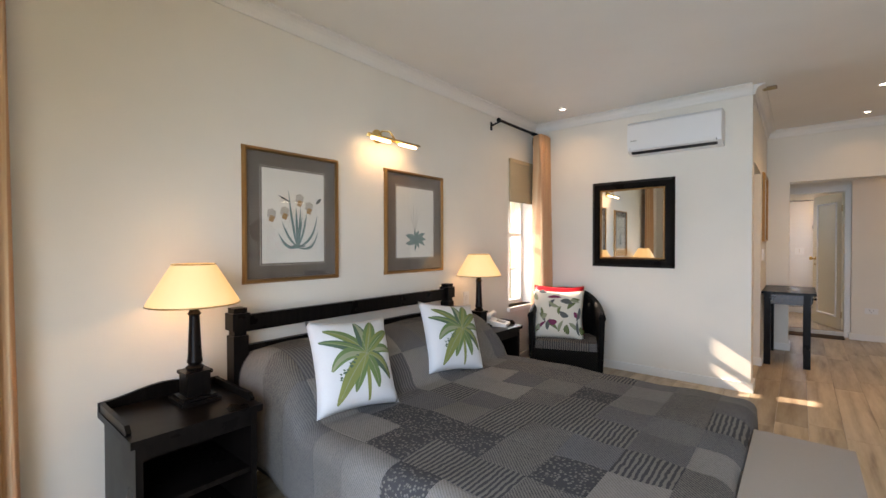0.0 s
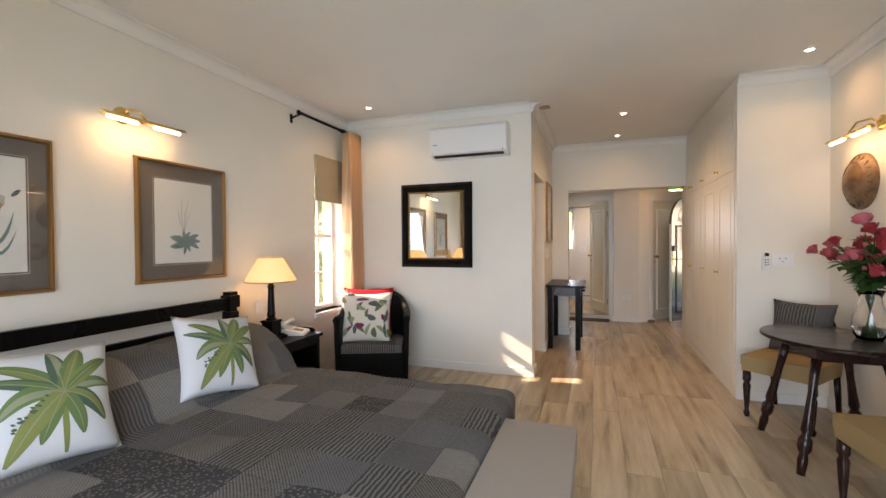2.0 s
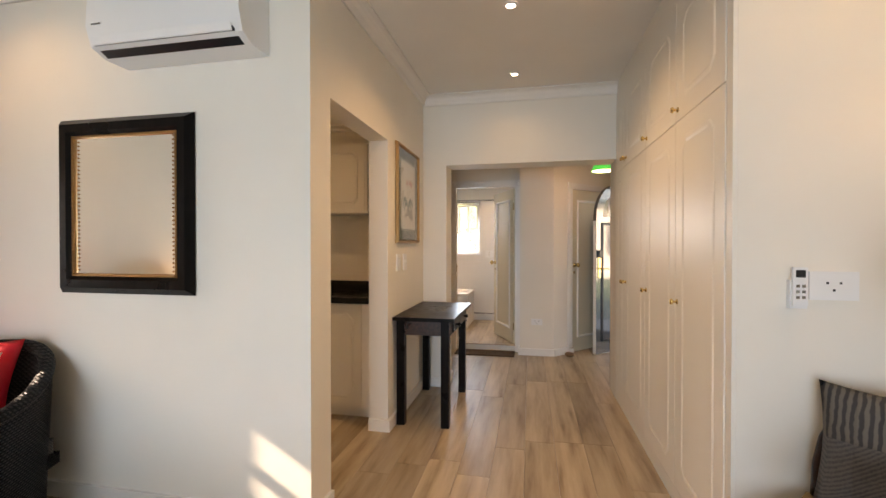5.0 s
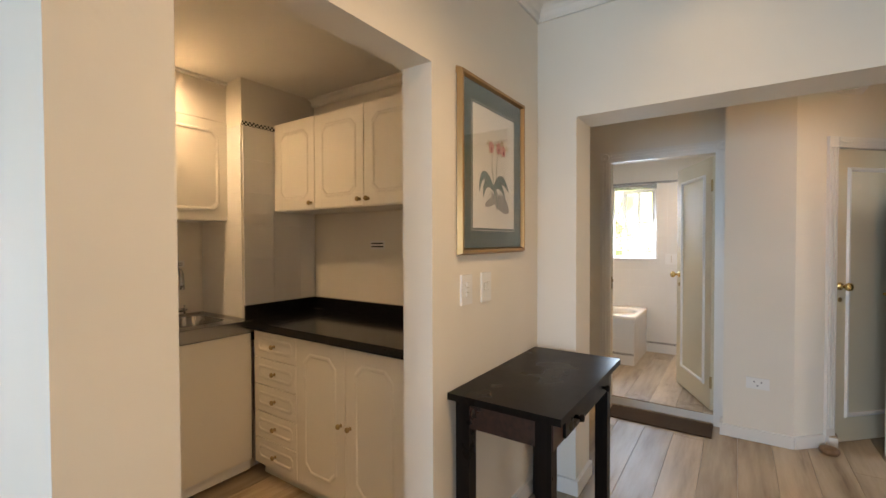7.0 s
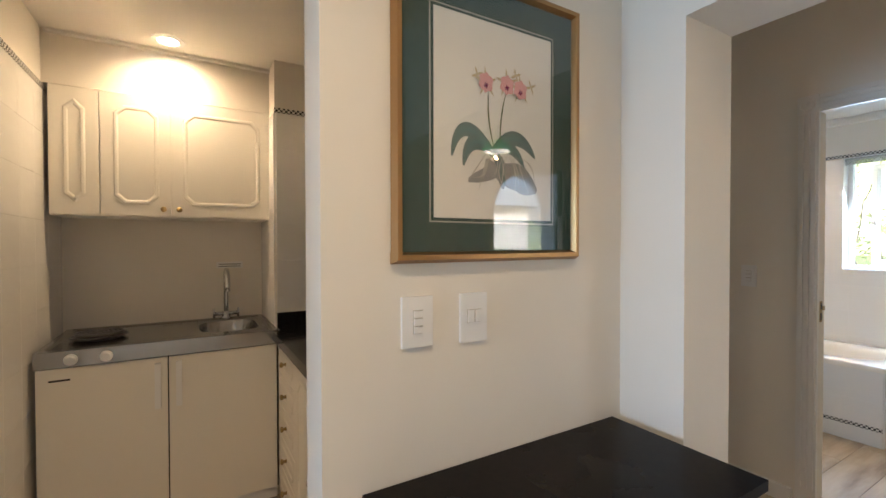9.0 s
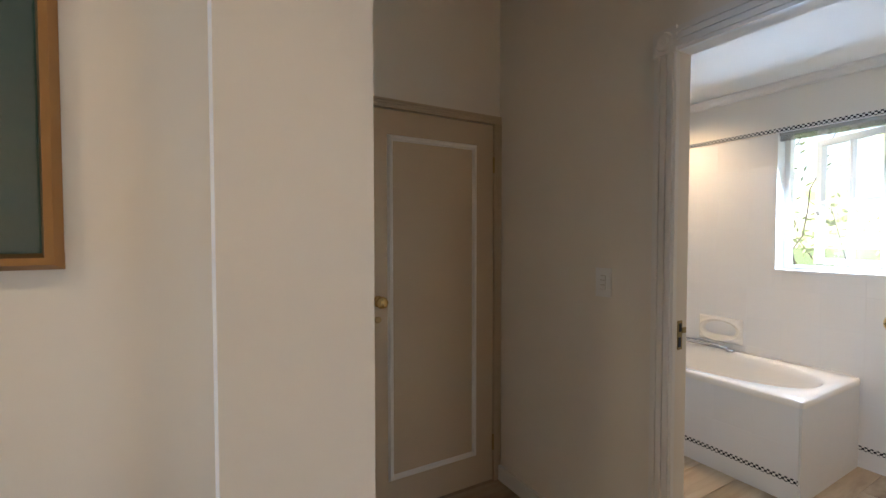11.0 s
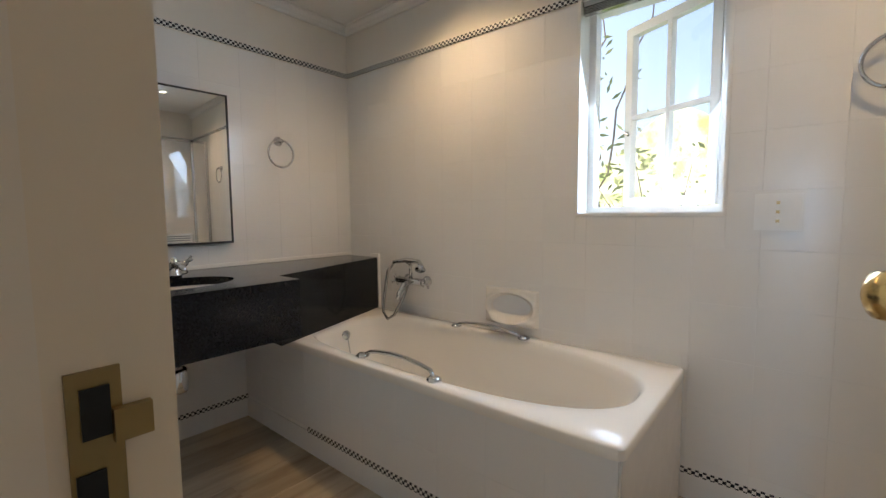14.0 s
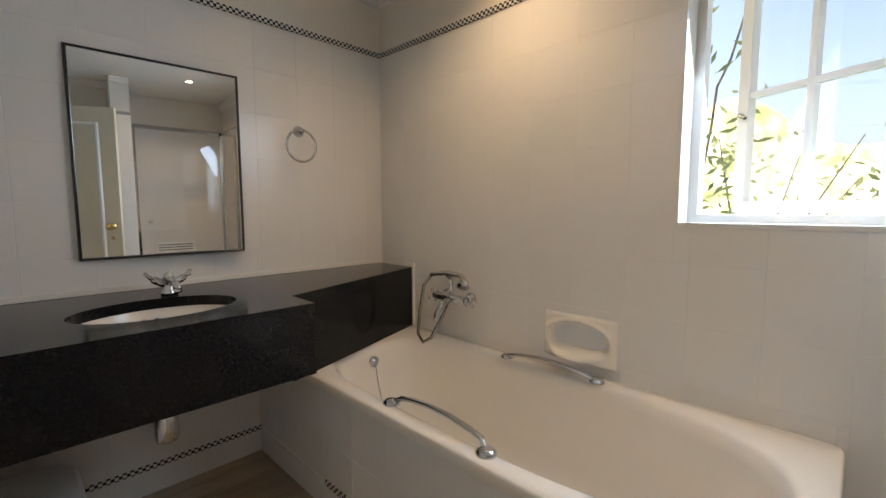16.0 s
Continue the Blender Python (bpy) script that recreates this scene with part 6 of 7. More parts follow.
def bath_shell():
    """Rim and rounded basin, from outside in."""
    x0, x1, y0, y1, z = -1.92, 0.07, 4.575, 5.316, 0.585
    bm = B()
    n = 96
    def ring(cx, cy, a, b, p, zz):
        pts = []
        for i in range(n):
            t = 6.28318 * i / n
            c, s = math.cos(t), math.sin(t)
            q = p * (0.62 if c > 0 and p < 20 else 1.0)
            pts.append(bm.verts.new((cx + a * math.copysign(abs(c) ** (2 / q), c), cy + b * math.copysign(abs(s) ** (2 / q), s), zz)))
        return pts
    cx, cy = (x0 + x1) / 2, (y0 + y1) / 2
    A, Bq = (x1 - x0) / 2, (y1 - y0) / 2
    icx = -0.76
    levels = [(cx, cy, A, Bq, 40, z - 0.035), (cx, cy, A, Bq, 40, z - 0.006), (cx, cy, A - 0.006, Bq - 0.006, 40, z),
              (icx, cy, 0.775, 0.318, 4.2, z), (icx, cy, 0.765, 0.311, 4.2, z - 0.004), (icx, cy, 0.755, 0.303, 4.1, z - 0.016), (icx, cy, 0.742, 0.294, 4, z - 0.05),
              (icx - 0.02, cy, 0.69, 0.265, 3.9, z - 0.22), (icx - 0.035, cy, 0.65, 0.245, 3.8, z - 0.32), (icx - 0.04, cy, 0.61, 0.225, 3.7, z - 0.375), (icx - 0.04, cy, 0.53, 0.18, 3.5, z - 0.405)]
    rings = [ring(*l) for l in levels]
    for a, b in zip(rings, rings[1:]):
        for i in range(n):
            bm.faces.new((a[i], a[(i + 1) % n], b[(i + 1) % n], b[i]))
    bm.faces.new(rings[-1])
    return bm


obj("basin", bath_shell(), ENAMEL, tub, 0.9)
box("front_wall", -1.92, 4.59, 0, 0.055, 4.62, 0.552, GROUT, tub)
box("end_wall", 0.03, 4.6205, 0, 0.055, 5.314, 0.552, GROUT, tub)
box("end_tile", 0.0555, 4.5905, 0.004, 0.061, 5.314, 0.55, TILE, tub, 0.001)
box("mosaic", -1.33, 4.580, 0.17, 0.054, 4.5895, 0.195, CHECK, tub)
bm = B()
lathe(bm, [(0.03, 0), (0.03, 0.006), (0.02, 0.012), (0.012, 0.02), (0, 0.022)], 0, 0, 0, 18)
bmesh.ops.transform(bm, matrix=pose(-1.505, 4.94, 0.51, 0, 90), verts=bm.verts[:])
obj("overflow", bm, CHROME, tub, True)
bm = B()
tube(bm, [(-1.485, 4.94, 0.50), (-1.47, 4.945, 0.40), (-1.44, 4.95, 0.30)], 0.003, 5)
obj("plug_chain", bm, CHROME, tub)
for (xa, ya), (xb, yb), s in (((-0.98, 5.255), (-0.59, 5.265), -1), ((-0.99, 4.635), (-0.59, 4.625), 1)):
    bm = B()
    pts = [(xa, ya, 0.587)] + [(xa + (xb - xa) * q, ya + (yb - ya) * q + s * 0.02, 0.587 + 0.038 * math.sin(math.pi * q) ** 0.5) for q in (0.08, 0.2, 0.4, 0.6, 0.8, 0.92)] + [(xb, yb, 0.587)]
    tube(bm, pts, 0.0085, 8)
    for x, y in ((xa, ya), (xb, yb)):
        lathe(bm, [(0.028, 0.585), (0.028, 0.591), (0.016, 0.600), (0, 0.602)], x, y, 0, 14)
    obj("grab_handle", bm, CHROME, tub, True)

# bath mixer with hand shower on its cradle
bx = thing("bath_mixer", "chrome bath mixer with cross handles and hand shower", "tap")
bm = B()
for s in (-1, 1):
    x = -1.31 + s * 0.075
    lathe(bm, [(0.03, 5.318), (0.03, 5.310), (0.014, 5.304), (0.014, 5.255)], x, 0, 0.79, 14, "y")
    tube(bm, [(x, 5.258, 0.79), (x + s * 0.035, 5.258, 0.79)], 0.016, 10)
    for a in (0.4, 1.97):
        tube(bm, [(x + s * 0.045, 5.258 - 0.034 * math.cos(a), 0.79 - 0.034 * math.sin(a)), (x + s * 0.045, 5.258 + 0.034 * math.cos(a), 0.79 + 0.034 * math.sin(a))], 0.007, 6)
tube(bm, [(-1.395, 5.258, 0.79), (-1.225, 5.258, 0.79)], 0.02, 12)
tube(bm, [(-1.31, 5.258, 0.79), (-1.31, 5.20, 0.775), (-1.31, 5.16, 0.73), (-1.31, 5.155, 0.70)], [0.016, 0.014, 0.013, 0.014], 10)
tube(bm, [(-1.31, 5.258, 0.80), (-1.31, 5.255, 0.90)], 0.010, 8)
tube(bm, [(-1.345, 5.255, 0.90), (-1.31, 5.25, 0.885), (-1.275, 5.255, 0.90)], 0.007, 8)
obj("body", bm, CHROME, bx, True)
bm = B()
tube(bm, [(-1.42, 5.23, 0.895), (-1.33, 5.25, 0.91), (-1.22, 5.23, 0.91), (-1.17, 5.19, 0.895), (-1.16, 5.175, 0.875)], [0.011, 0.013, 0.012, 0.014, 0.03], 12)
obj("hand_shower", bm, CHROME, bx, True)
bm = B()
tube(bm, [(-1.42, 5.23, 0.89), (-1.455, 5.215, 0.84), (-1.46, 5.19, 0.70), (-1.45, 5.17, 0.61), (-1.41, 5.165, 0.575), (-1.37, 5.18, 0.60), (-1.34, 5.225, 0.70), (-1.33, 5.255, 0.77)], 0.008, 8)
obj("hose", bm, STEEL, bx, True)

sd = thing("soap_dish", "white ceramic soap dish set in the wall tiles", "soap dish")
def dish(u, v):
    a, b = 2 * u - 1, 2 * v - 1
    q = (a * a / 0.72) + (b * b / 0.55)
    out = 0.012 - 0.03 * max(0.0, 1 - q) ** 0.5 if q < 1 else 0.012 + 0.012 * math.exp(-((q - 1.15) / 0.2) ** 2)
    lip = 0.05 * math.exp(-((b + 0.72) / 0.22) ** 2) * max(0.0, 1 - a * a * 1.1)
    edge = max(0.0, max(abs(a), abs(b)) - 0.93) / 0.07
    return Vector((-0.838 + 0.296 * u, 5.3175 - (out + lip + 0.004) * (1 - edge), 0.625 + 0.18 * v))
obj("dish", sheet(dish, 40, 30), ENAMEL, sd, True)

# vanity
vn = thing("vanity", "black granite vanity counter with deep apron and undermount basin", "vanity")
VX0, VX1, VY0, VY1 = -1.921, -1.21, 3.608, 4.495


def top_with_hole(x0, x1, y0, y1, z, cx, cy, rx, ry, n=48):
    bm = B()
    inner, outer, low = [], [], []
    for i in range(n):
        t = 6.28318 * i / n
        c, s = math.cos(t), math.sin(t)
        inner.append(bm.verts.new((cx + rx * c, cy + ry * s, z)))
        low.append(bm.verts.new((cx + rx * c, cy + ry * s, z - 0.035)))
        k = min(((x1 - cx) / c if c > 1e-6 else (x0 - cx) / c if c < -1e-6 else 9), ((y1 - cy) / s if s > 1e-6 else (y0 - cy) / s if s < -1e-6 else 9))
        outer.append(bm.verts.new((cx + k * c, cy + k * s, z)))
    for i in range(n):
        j = (i + 1) % n
        bm.faces.new((inner[i], inner[j], outer[j], outer[i]))
        bm.faces.new((inner[j], inner[i], low[i], low[j]))
    corners = {}
    for i in range(n):
        a, b = outer[i].co, outer[(i + 1) % n].co
        if abs(a.x - b.x) > 1e-5 and abs(a.y - b.y) > 1e-5:
            cxn = x1 if max(a.x, b.x) > x1 - 1e-4 else x0
            cyn = y1 if max(a.y, b.y) > y1 - 1e-4 else y0
            bm.faces.new((outer[i], outer[(i + 1) % n], bm.verts.new((cxn, cyn, z))))
    return bm


obj("top", top_with_hole(VX0, VX1, VY0, VY1, 0.905, -1.50, 4.12, 0.165, 0.225), GRANITE, vn)
box("apron", VX1 - 0.03, VY0, 0.665, VX1, VY1, 0.9035, GRANITE, vn, 0.001)
box("apron_return", VX0, VY1 - 0.03, 0.665, VX1 - 0.0305, VY1, 0.9035, GRANITE, vn)
bm = B()
lathe(bm, [(1.02, 0.87), (0.98, 0.85), (0.85, 0.78), (0.5, 0.745), (0.12, 0.735), (0.0, 0.735)], -1.50, 4.12, 0, 40, "z", 0.165, 0.225)
for f in [f for f in bm.faces if len(f.verts) > 6]:
    bm.faces.remove(f)
obj("basin", bm, ENAMEL, vn, True)
for dy in (-0.02, 0.02):
    bm = B()
    lathe(bm, [(0.009, 0), (0.009, 0.003), (0, 0.003)], 0, 0, 0, 10)
    bmesh.ops.transform(bm, matrix=pose(-1.636, 4.12 + dy, 0.835, 0, 75), verts=bm.verts[:])
    obj("overflow_hole", bm, BLACK, vn)
box("back_trim", -1.924, VY0, 0.906, -1.905, 5.31, 0.925, TRIM, vn, 0.002)
lg = thing("bath_ledge", "black granite boxed ledge across the bath's end", "ledge")
bm = B()
prism(bm, [(-1.921, 4.4955), (-1.375, 4.4955), (-1.64, 5.300), (-1.921, 5.300)], "z", 0.588, 0.9045)
obj("box", bm, GRANITE, lg, 0.6, 0.002)
box("edge_trim", -1.70, 5.3005, 0.588, -1.632, 5.3165, 0.925, TRIM, lg)
bt = thing("basin_tap", "chrome basin mixer with two cross handles", "tap")
bm = B()
cx, cy = -1.72, 4.20
lathe(bm, [(0.028, 0.9055), (0.028, 0.915), (0.02, 0.925), (0.018, 0.96), (0.022, 0.965), (0.01, 0.985), (0, 0.99)], cx, cy, 0, 16)
tube(bm, [(cx, cy, 0.945), (cx + 0.05, cy, 0.965), (cx + 0.10, cy, 0.955), (cx + 0.115, cy, 0.93)], [0.014, 0.013, 0.012, 0.013], 10)
for s in (-1, 1):
    tube(bm, [(cx, cy, 0.935), (cx, cy + s * 0.05, 0.965)], 0.013, 8)
    for a in (0.3, 1.87):
        o = Vector((0.026 * math.cos(a), 0.018 * math.sin(a) * s, 0.02 * math.sin(a)))
        p = Vector((cx, cy + s * 0.056, 0.97))
        tube(bm, [p - o, p + o], 0.0065, 6)
obj("body", bm, CHROME, bt, True)
tr = thing("waste_trap", "chrome bottle trap under the vanity", "pipe")
bm = B()
tube(bm, [(-1.50, 4.12, 0.735), (-1.50, 4.12, 0.56)], 0.014, 10)
lathe(bm, [(0.0, 0.47), (0.03, 0.47), (0.034, 0.48), (0.034, 0.56), (0.02, 0.575)], -1.50, 4.12, 0, 18)
tube(bm, [(-1.50, 4.12, 0.55), (-1.922, 4.12, 0.55)], 0.014, 10)
obj("pipe", bm, CHROME, tr, True)
bm_ = thing("bath_mirror", "tall mirror in a thin black frame above the basin", "mirror")
bm = B()
panel_ring(bm, "x", 0.007, -0.2815, 0.2815, 1.029, 1.777, 0.012, 0.012)
obj("frame", bm, BLACK, bm_)
box("mirror_plate", 0.0, -0.2795, 1.031, 0.0105, 0.2795, 1.775, MIRROR, bm_)
box("backing", -0.002, -0.279, 1.032, -0.0005, 0.279, 1.774, BLACK, bm_)
bm_.matrix_world = pose(-1.903, 4.2535, 0, 0, 0, -2.3)
nt = thing("notice_card", "white printed notice stuck low on the mirror", "notice")
box("card", -1.8915, 4.20, 1.045, -1.8860, 4.34, 1.085, PAPER, nt)
for k in range(3):
    box("text_bar", -1.8858, 4.21, 1.052 + k * 0.010, -1.8852, 4.33, 1.055 + k * 0.010, INK, nt)
rg = thing("towel_ring", "chrome towel ring on the tiled wall", "towel ring", "towel rings")
bm = B()
lathe(bm, [(0.026, -1.918), (0.026, -1.910), (0.012, -1.900), (0.012, -1.880), (0, -1.878)], 0, 4.82, 1.585, 16, "x")
tube(bm, [(-1.885, 4.82 + 0.075 * math.sin(a), 1.515 + 0.075 * math.cos(a)) for a in [6.28318 * i / 32 for i in range(32)]], 0.006, 8, True)
obj("ring", bm, CHROME, rg, True)
rg2 = thing("towel_ring", "chrome towel ring on the window wall", "towel ring", "towel rings")
bm = B()
lathe(bm, [(0.026, 5.317), (0.026, 5.309), (0.012, 5.30), (0.012, 5.28), (0, 5.278)], 0.565, 0, 1.66, 16, "y")
tube(bm, [(0.565 + 0.075 * math.sin(a), 5.285, 1.59 + 0.075 * math.cos(a)) for a in [6.28318 * i / 32 for i in range(32)]], 0.006, 8, True)
obj("ring", bm, CHROME, rg2, True)
bn = thing("waste_bin", "white plastic bin with a flap lid under the vanity", "bin")
bm = B()
prism(bm, [(3.70, 0.0705), (3.90, 0.0705), (3.915, 0.31), (3.685, 0.31)], "x", -1.80, -1.56)
obj("body", bm, PLASTIC, bn, 0.6, 0.015, 3)
bm = B()
prism(bm, [(3.68, 0.311), (3.92, 0.311), (3.905, 0.345), (3.86, 0.37), (3.74, 0.37), (3.695, 0.345)], "x", -1.805, -1.555)
obj("lid", bm, PLASTIC, bn, 0.6, 0.008, 2)
hd = thing("hair_dryer", "cream wall hair dryer with a coiled hose", "hair dryer")
box("holder", -1.52, 3.606, 1.30, -1.38, 3.70, 1.62, CREAM, hd, 0.02, 3)
box("switch", -1.379, 3.65, 1.42, -1.372, 3.67, 1.50, OLDBRASS, hd, 0.002)
bm = B()
tube(bm, [(-1.42, 3.66, 1.30), (-1.40, 3.67, 1.15), (-1.39, 3.68, 1.06), (-1.40, 3.70, 1.02), (-1.43, 3.70, 1.04), (-1.44, 3.69, 1.15), (-1.45, 3.67, 1.30)], 0.02, 10)
obj("hose", bm, PLASTIC, hd, True)

# bathroom window: lining, frame, opened sash, rolled blind
bw = thing("window_2", "white timber bathroom window with its sash standing open", "window")
tagged(bw, kind="structure")
X0, X1, Z0, Z1 = -0.375, 0.174, 1.153, 2.055
bm = B()
for a, b, c, d in ((X0, X0 + 0.012, Z0, Z1), (X1 - 0.012, X1, Z0, Z1), (X0 + 0.012, X1 - 0.012, Z0, Z0 + 0.014), (X0 + 0.012, X1 - 0.012, Z1 - 0.012, Z1)):
    quad_box(bm, a, 5.316, c, b, 5.42, d)
obj("lining", bm, TRIM, bw, bevel=0.002)
bm = B()
fw = 0.04
for a, b, c, d in ((X0, X0 + fw, Z0, Z1), (X1 - fw, X1, Z0, Z1), (X0 + fw, X1 - fw, Z0, Z0 + fw), (X0 + fw, X1 - fw, Z1 - fw, Z1)):
    quad_box(bm, a, 5.4205, c, b, 5.48, d)
obj("frame", bm, TRIM, bw, bevel=0.004)
sa = new("sash")
sa.parent = bw
sw, sh, sf = 0.455, Z1 - Z0 - 2 * fw - 0.01, 0.038
bm = B()
for a, b, c, d in ((-sw, -sw + sf, 0, sh), (-sf, 0, 0, sh), (-sw + sf, -sf, 0, sf), (-sw + sf, -sf, sh - sf, sh)):
    quad_box(bm, a, -0.018, c, b, 0.018, d)
quad_box(bm, -sw / 2 - 0.010, -0.014, sf, -sw / 2 + 0.010, 0.014, sh - sf)
quad_box(bm, -sw + sf, -0.013, sh * 0.5 - 0.010, -sf, 0.013, sh * 0.5 + 0.010)
obj("stile", bm, TRIM, sa, bevel=0.003)
bm = B()
quad_box(bm, -sw + sf * 0.7, -0.002, sf * 0.7, -sf * 0.7, 0.002, sh - sf * 0.7)
g = obj("pane", bm, PICGLASS, sa)
g.visible_shadow = False
bm = B()
tube(bm, [(-sw + 0.02, -0.018, sh * 0.42), (-sw + 0.02, -0.04, sh * 0.42), (-sw + 0.05, -0.045, sh * 0.40)], 0.006, 6)
obj("catch", bm, STEEL, sa)
sa.matrix_local = pose(X1 - fw - 0.003, 5.47, Z0 + fw + 0.005, 0, 0, -27)
vb = thing("venetian_blind", "grey slatted blind drawn up at the window head", "blind")
box("headrail", X0 + 0.014, 5.33, Z1 - 0.035, X1 - 0.014, 5.36, Z1 - 0.014, STEEL, vb, 0.002)
for k in range(5):
    box("slat", X0 + 0.016, 5.332, Z1 - 0.041 - k * 0.006, X1 - 0.016, 5.358, Z1 - 0.0385 - k * 0.006, STEEL, vb)
bm = B()
tube(bm, [(X1 - 0.03, 5.345, Z1 - 0.03), (X1 - 0.03, 5.345, Z0 + 0.25)], 0.002, 5)
lathe(bm, [(0.004, Z0 + 0.25), (0.006, Z0 + 0.22), (0.003, Z0 + 0.20)], X1 - 0.03, 5.345, 0, 8)
obj("cord", bm, PLASTIC, vb)

# shower screen, seen in the mirror
sc = thing("shower_screen", "clear glass shower enclosure in a chrome frame", "shower")
bm = B()
for y in (4.435, 5.16, 5.30):
    quad_box(bm, 0.955, y - 0.012, 0.1005, 0.985, y + 0.012, 1.98)
quad_box(bm, 0.955, 4.447, 1.955, 0.985, 5.288, 1.98)
quad_box(bm, 0.955, 4.447, 0.1005, 0.985, 5.288, 0.125)
obj("frame", bm, CHROME, sc)
bm = B()
quad_box(bm, 0.967, 4.445, 0.12, 0.973, 5.29, 1.96)
g = obj("pane", bm, PICGLASS, sc)
g.visible_shadow = False
box("tray", 0.94, 4.424, 0.0705, 1.49, 5.315, 0.10, ENAMEL, sc, 0.01)
bm = B()
lathe(bm, [(0.012, 0.955), (0.012, 0.935), (0.02, 0.93), (0.02, 0.915), (0, 0.912)], 0, 4.52, 1.10, 12, "x")
obj("knob", bm, CHROME, sc, True)

# ---- outside ----
LAWN = Mat("lawn", 0.95)
LAWN.color(LAWN.mix(LAWN.noise(3.0), (0.05, 0.10, 0.025), (0.10, 0.13, 0.04))).bump(LAWN.noise(90.0), 0.6, 0.02)
LAWN = LAWN.m
BARK = wood("grey bark", (0.07, 0.055, 0.045), (0.20, 0.17, 0.14), 0.9, (1, 1, 6), 0.6)
PALM = paint("palm leaf", (0.10, 0.17, 0.05), 0.45, vary=0.4)
SHRUB = paint("shrub leaf", (0.08, 0.15, 0.04), 0.5, vary=0.5)
SHRUB2 = paint("pale shrub leaf", (0.26, 0.28, 0.13), 0.5, vary=0.5)
for leafm in (SHRUB, SHRUB2, PALM):
    # thin leaves let some light through
    nt_ = leafm.node_tree
    pb = nt_.nodes["Principled BSDF"]
    tl = nt_.nodes.new("ShaderNodeBsdfTranslucent")
    mxs = nt_.nodes.new("ShaderNodeMixShader")
    tl.inputs["Color"].default_value = (0.30, 0.35, 0.19, 1)
    mxs.inputs[0].default_value = 0.55
    nt_.links.new(pb.outputs[0], mxs.inputs[1])
    nt_.links.new(tl.outputs[0], mxs.inputs[2])
    nt_.links.new(mxs.outputs[0], nt_.nodes["Material Output"].inputs["Surface"])
STONEPAV = paint("paving", (0.42, 0.38, 0.33), 0.85, vary=0.2)
bm = B()
R = 400.0
for a, b in (((-R, -R), (XL - 0.28, R)), ((XR + 0.25, -R), (R, R)), ((XL - 0.28, 5.55), (XR + 0.25, R)), ((XL - 0.28, -R), (XR + 0.25, YB - 0.25))):
    vs = [bm.verts.new((x, y, -0.10)) for x, y in ((a[0], a[1]), (b[0], a[1]), (b[0], b[1]), (a[0], b[1]))]
    bm.faces.new(vs)
bmesh.ops.remove_doubles(bm, verts=bm.verts[:], dist=1e-4)
tagged(obj("ground", bm, LAWN), "green garden lawn round the house", "lawn", kind="structure")
tagged(box("pavement", XR + 0.26, 2.2, -0.099, XR + 2.2, 5.2, -0.02, STONEPAV, bevel=0.01), "stone paving outside the front door", "paving", kind="structure")


def palm(x, y, h, n, L, seed):
    p = thing("palm_tree", "green fan palm with arching fronds in the garden", "palm", "garden palms")
    rnd = random.Random(seed)
    bm = B()
    tube(bm, [(x, y, -0.1), (x + 0.03, y, h * 0.5), (x, y + 0.02, h)], [0.14, 0.12, 0.10], 12)
    obj("trunk", bm, BARK, p, True)
    bm = B()
    for k in range(n):
        a, e = rnd.random() * 6.28, rnd.uniform(-0.35, 1.2)
        d = Vector((math.cos(a) * math.cos(e), math.sin(a) * math.cos(e), math.sin(e)))
        pts = [Vector((x, y, h)) + d * L * s + Vector((0, 0, -0.55 * L * s * s)) for s in (0, 0.2, 0.4, 0.6, 0.8, 1.0)]
        tube(bm, pts, [0.012, 0.01, 0.008, 0.006, 0.004, 0.002], 4)
        side = d.cross(Vector((0, 0, 1)))
        if side.length < 0.1:
            continue
        side.normalize()
        for s in range(2, 26):
            q = s / 26
            i = min(4, int(q * 5))
            c = pts[i].lerp(pts[i + 1], q * 5 - i)
            for sg2 in (-1, 1):
                w = L * 0.30 * math.sin(math.pi * (0.15 + 0.8 * q))
                t = c + side * sg2 * w + d * w * 0.6 + Vector((0, 0, -0.25 * w + rnd.uniform(-0.03, 0.03)))
                o = d * 0.012
                vs = [bm.verts.new(v) for v in (c - o, c + o, c.lerp(t, 0.6) + o * 0.8, t, c.lerp(t, 0.6) - o * 0.8)]
                bm.faces.new(vs)
    tagged(obj("fronds", bm, PALM, p), kind="stuff")


palm(-3.6, 0.1, 1.0, 34, 1.5, 3)
palm(-4.6, 1.6, 1.5, 34, 1.7, 9)


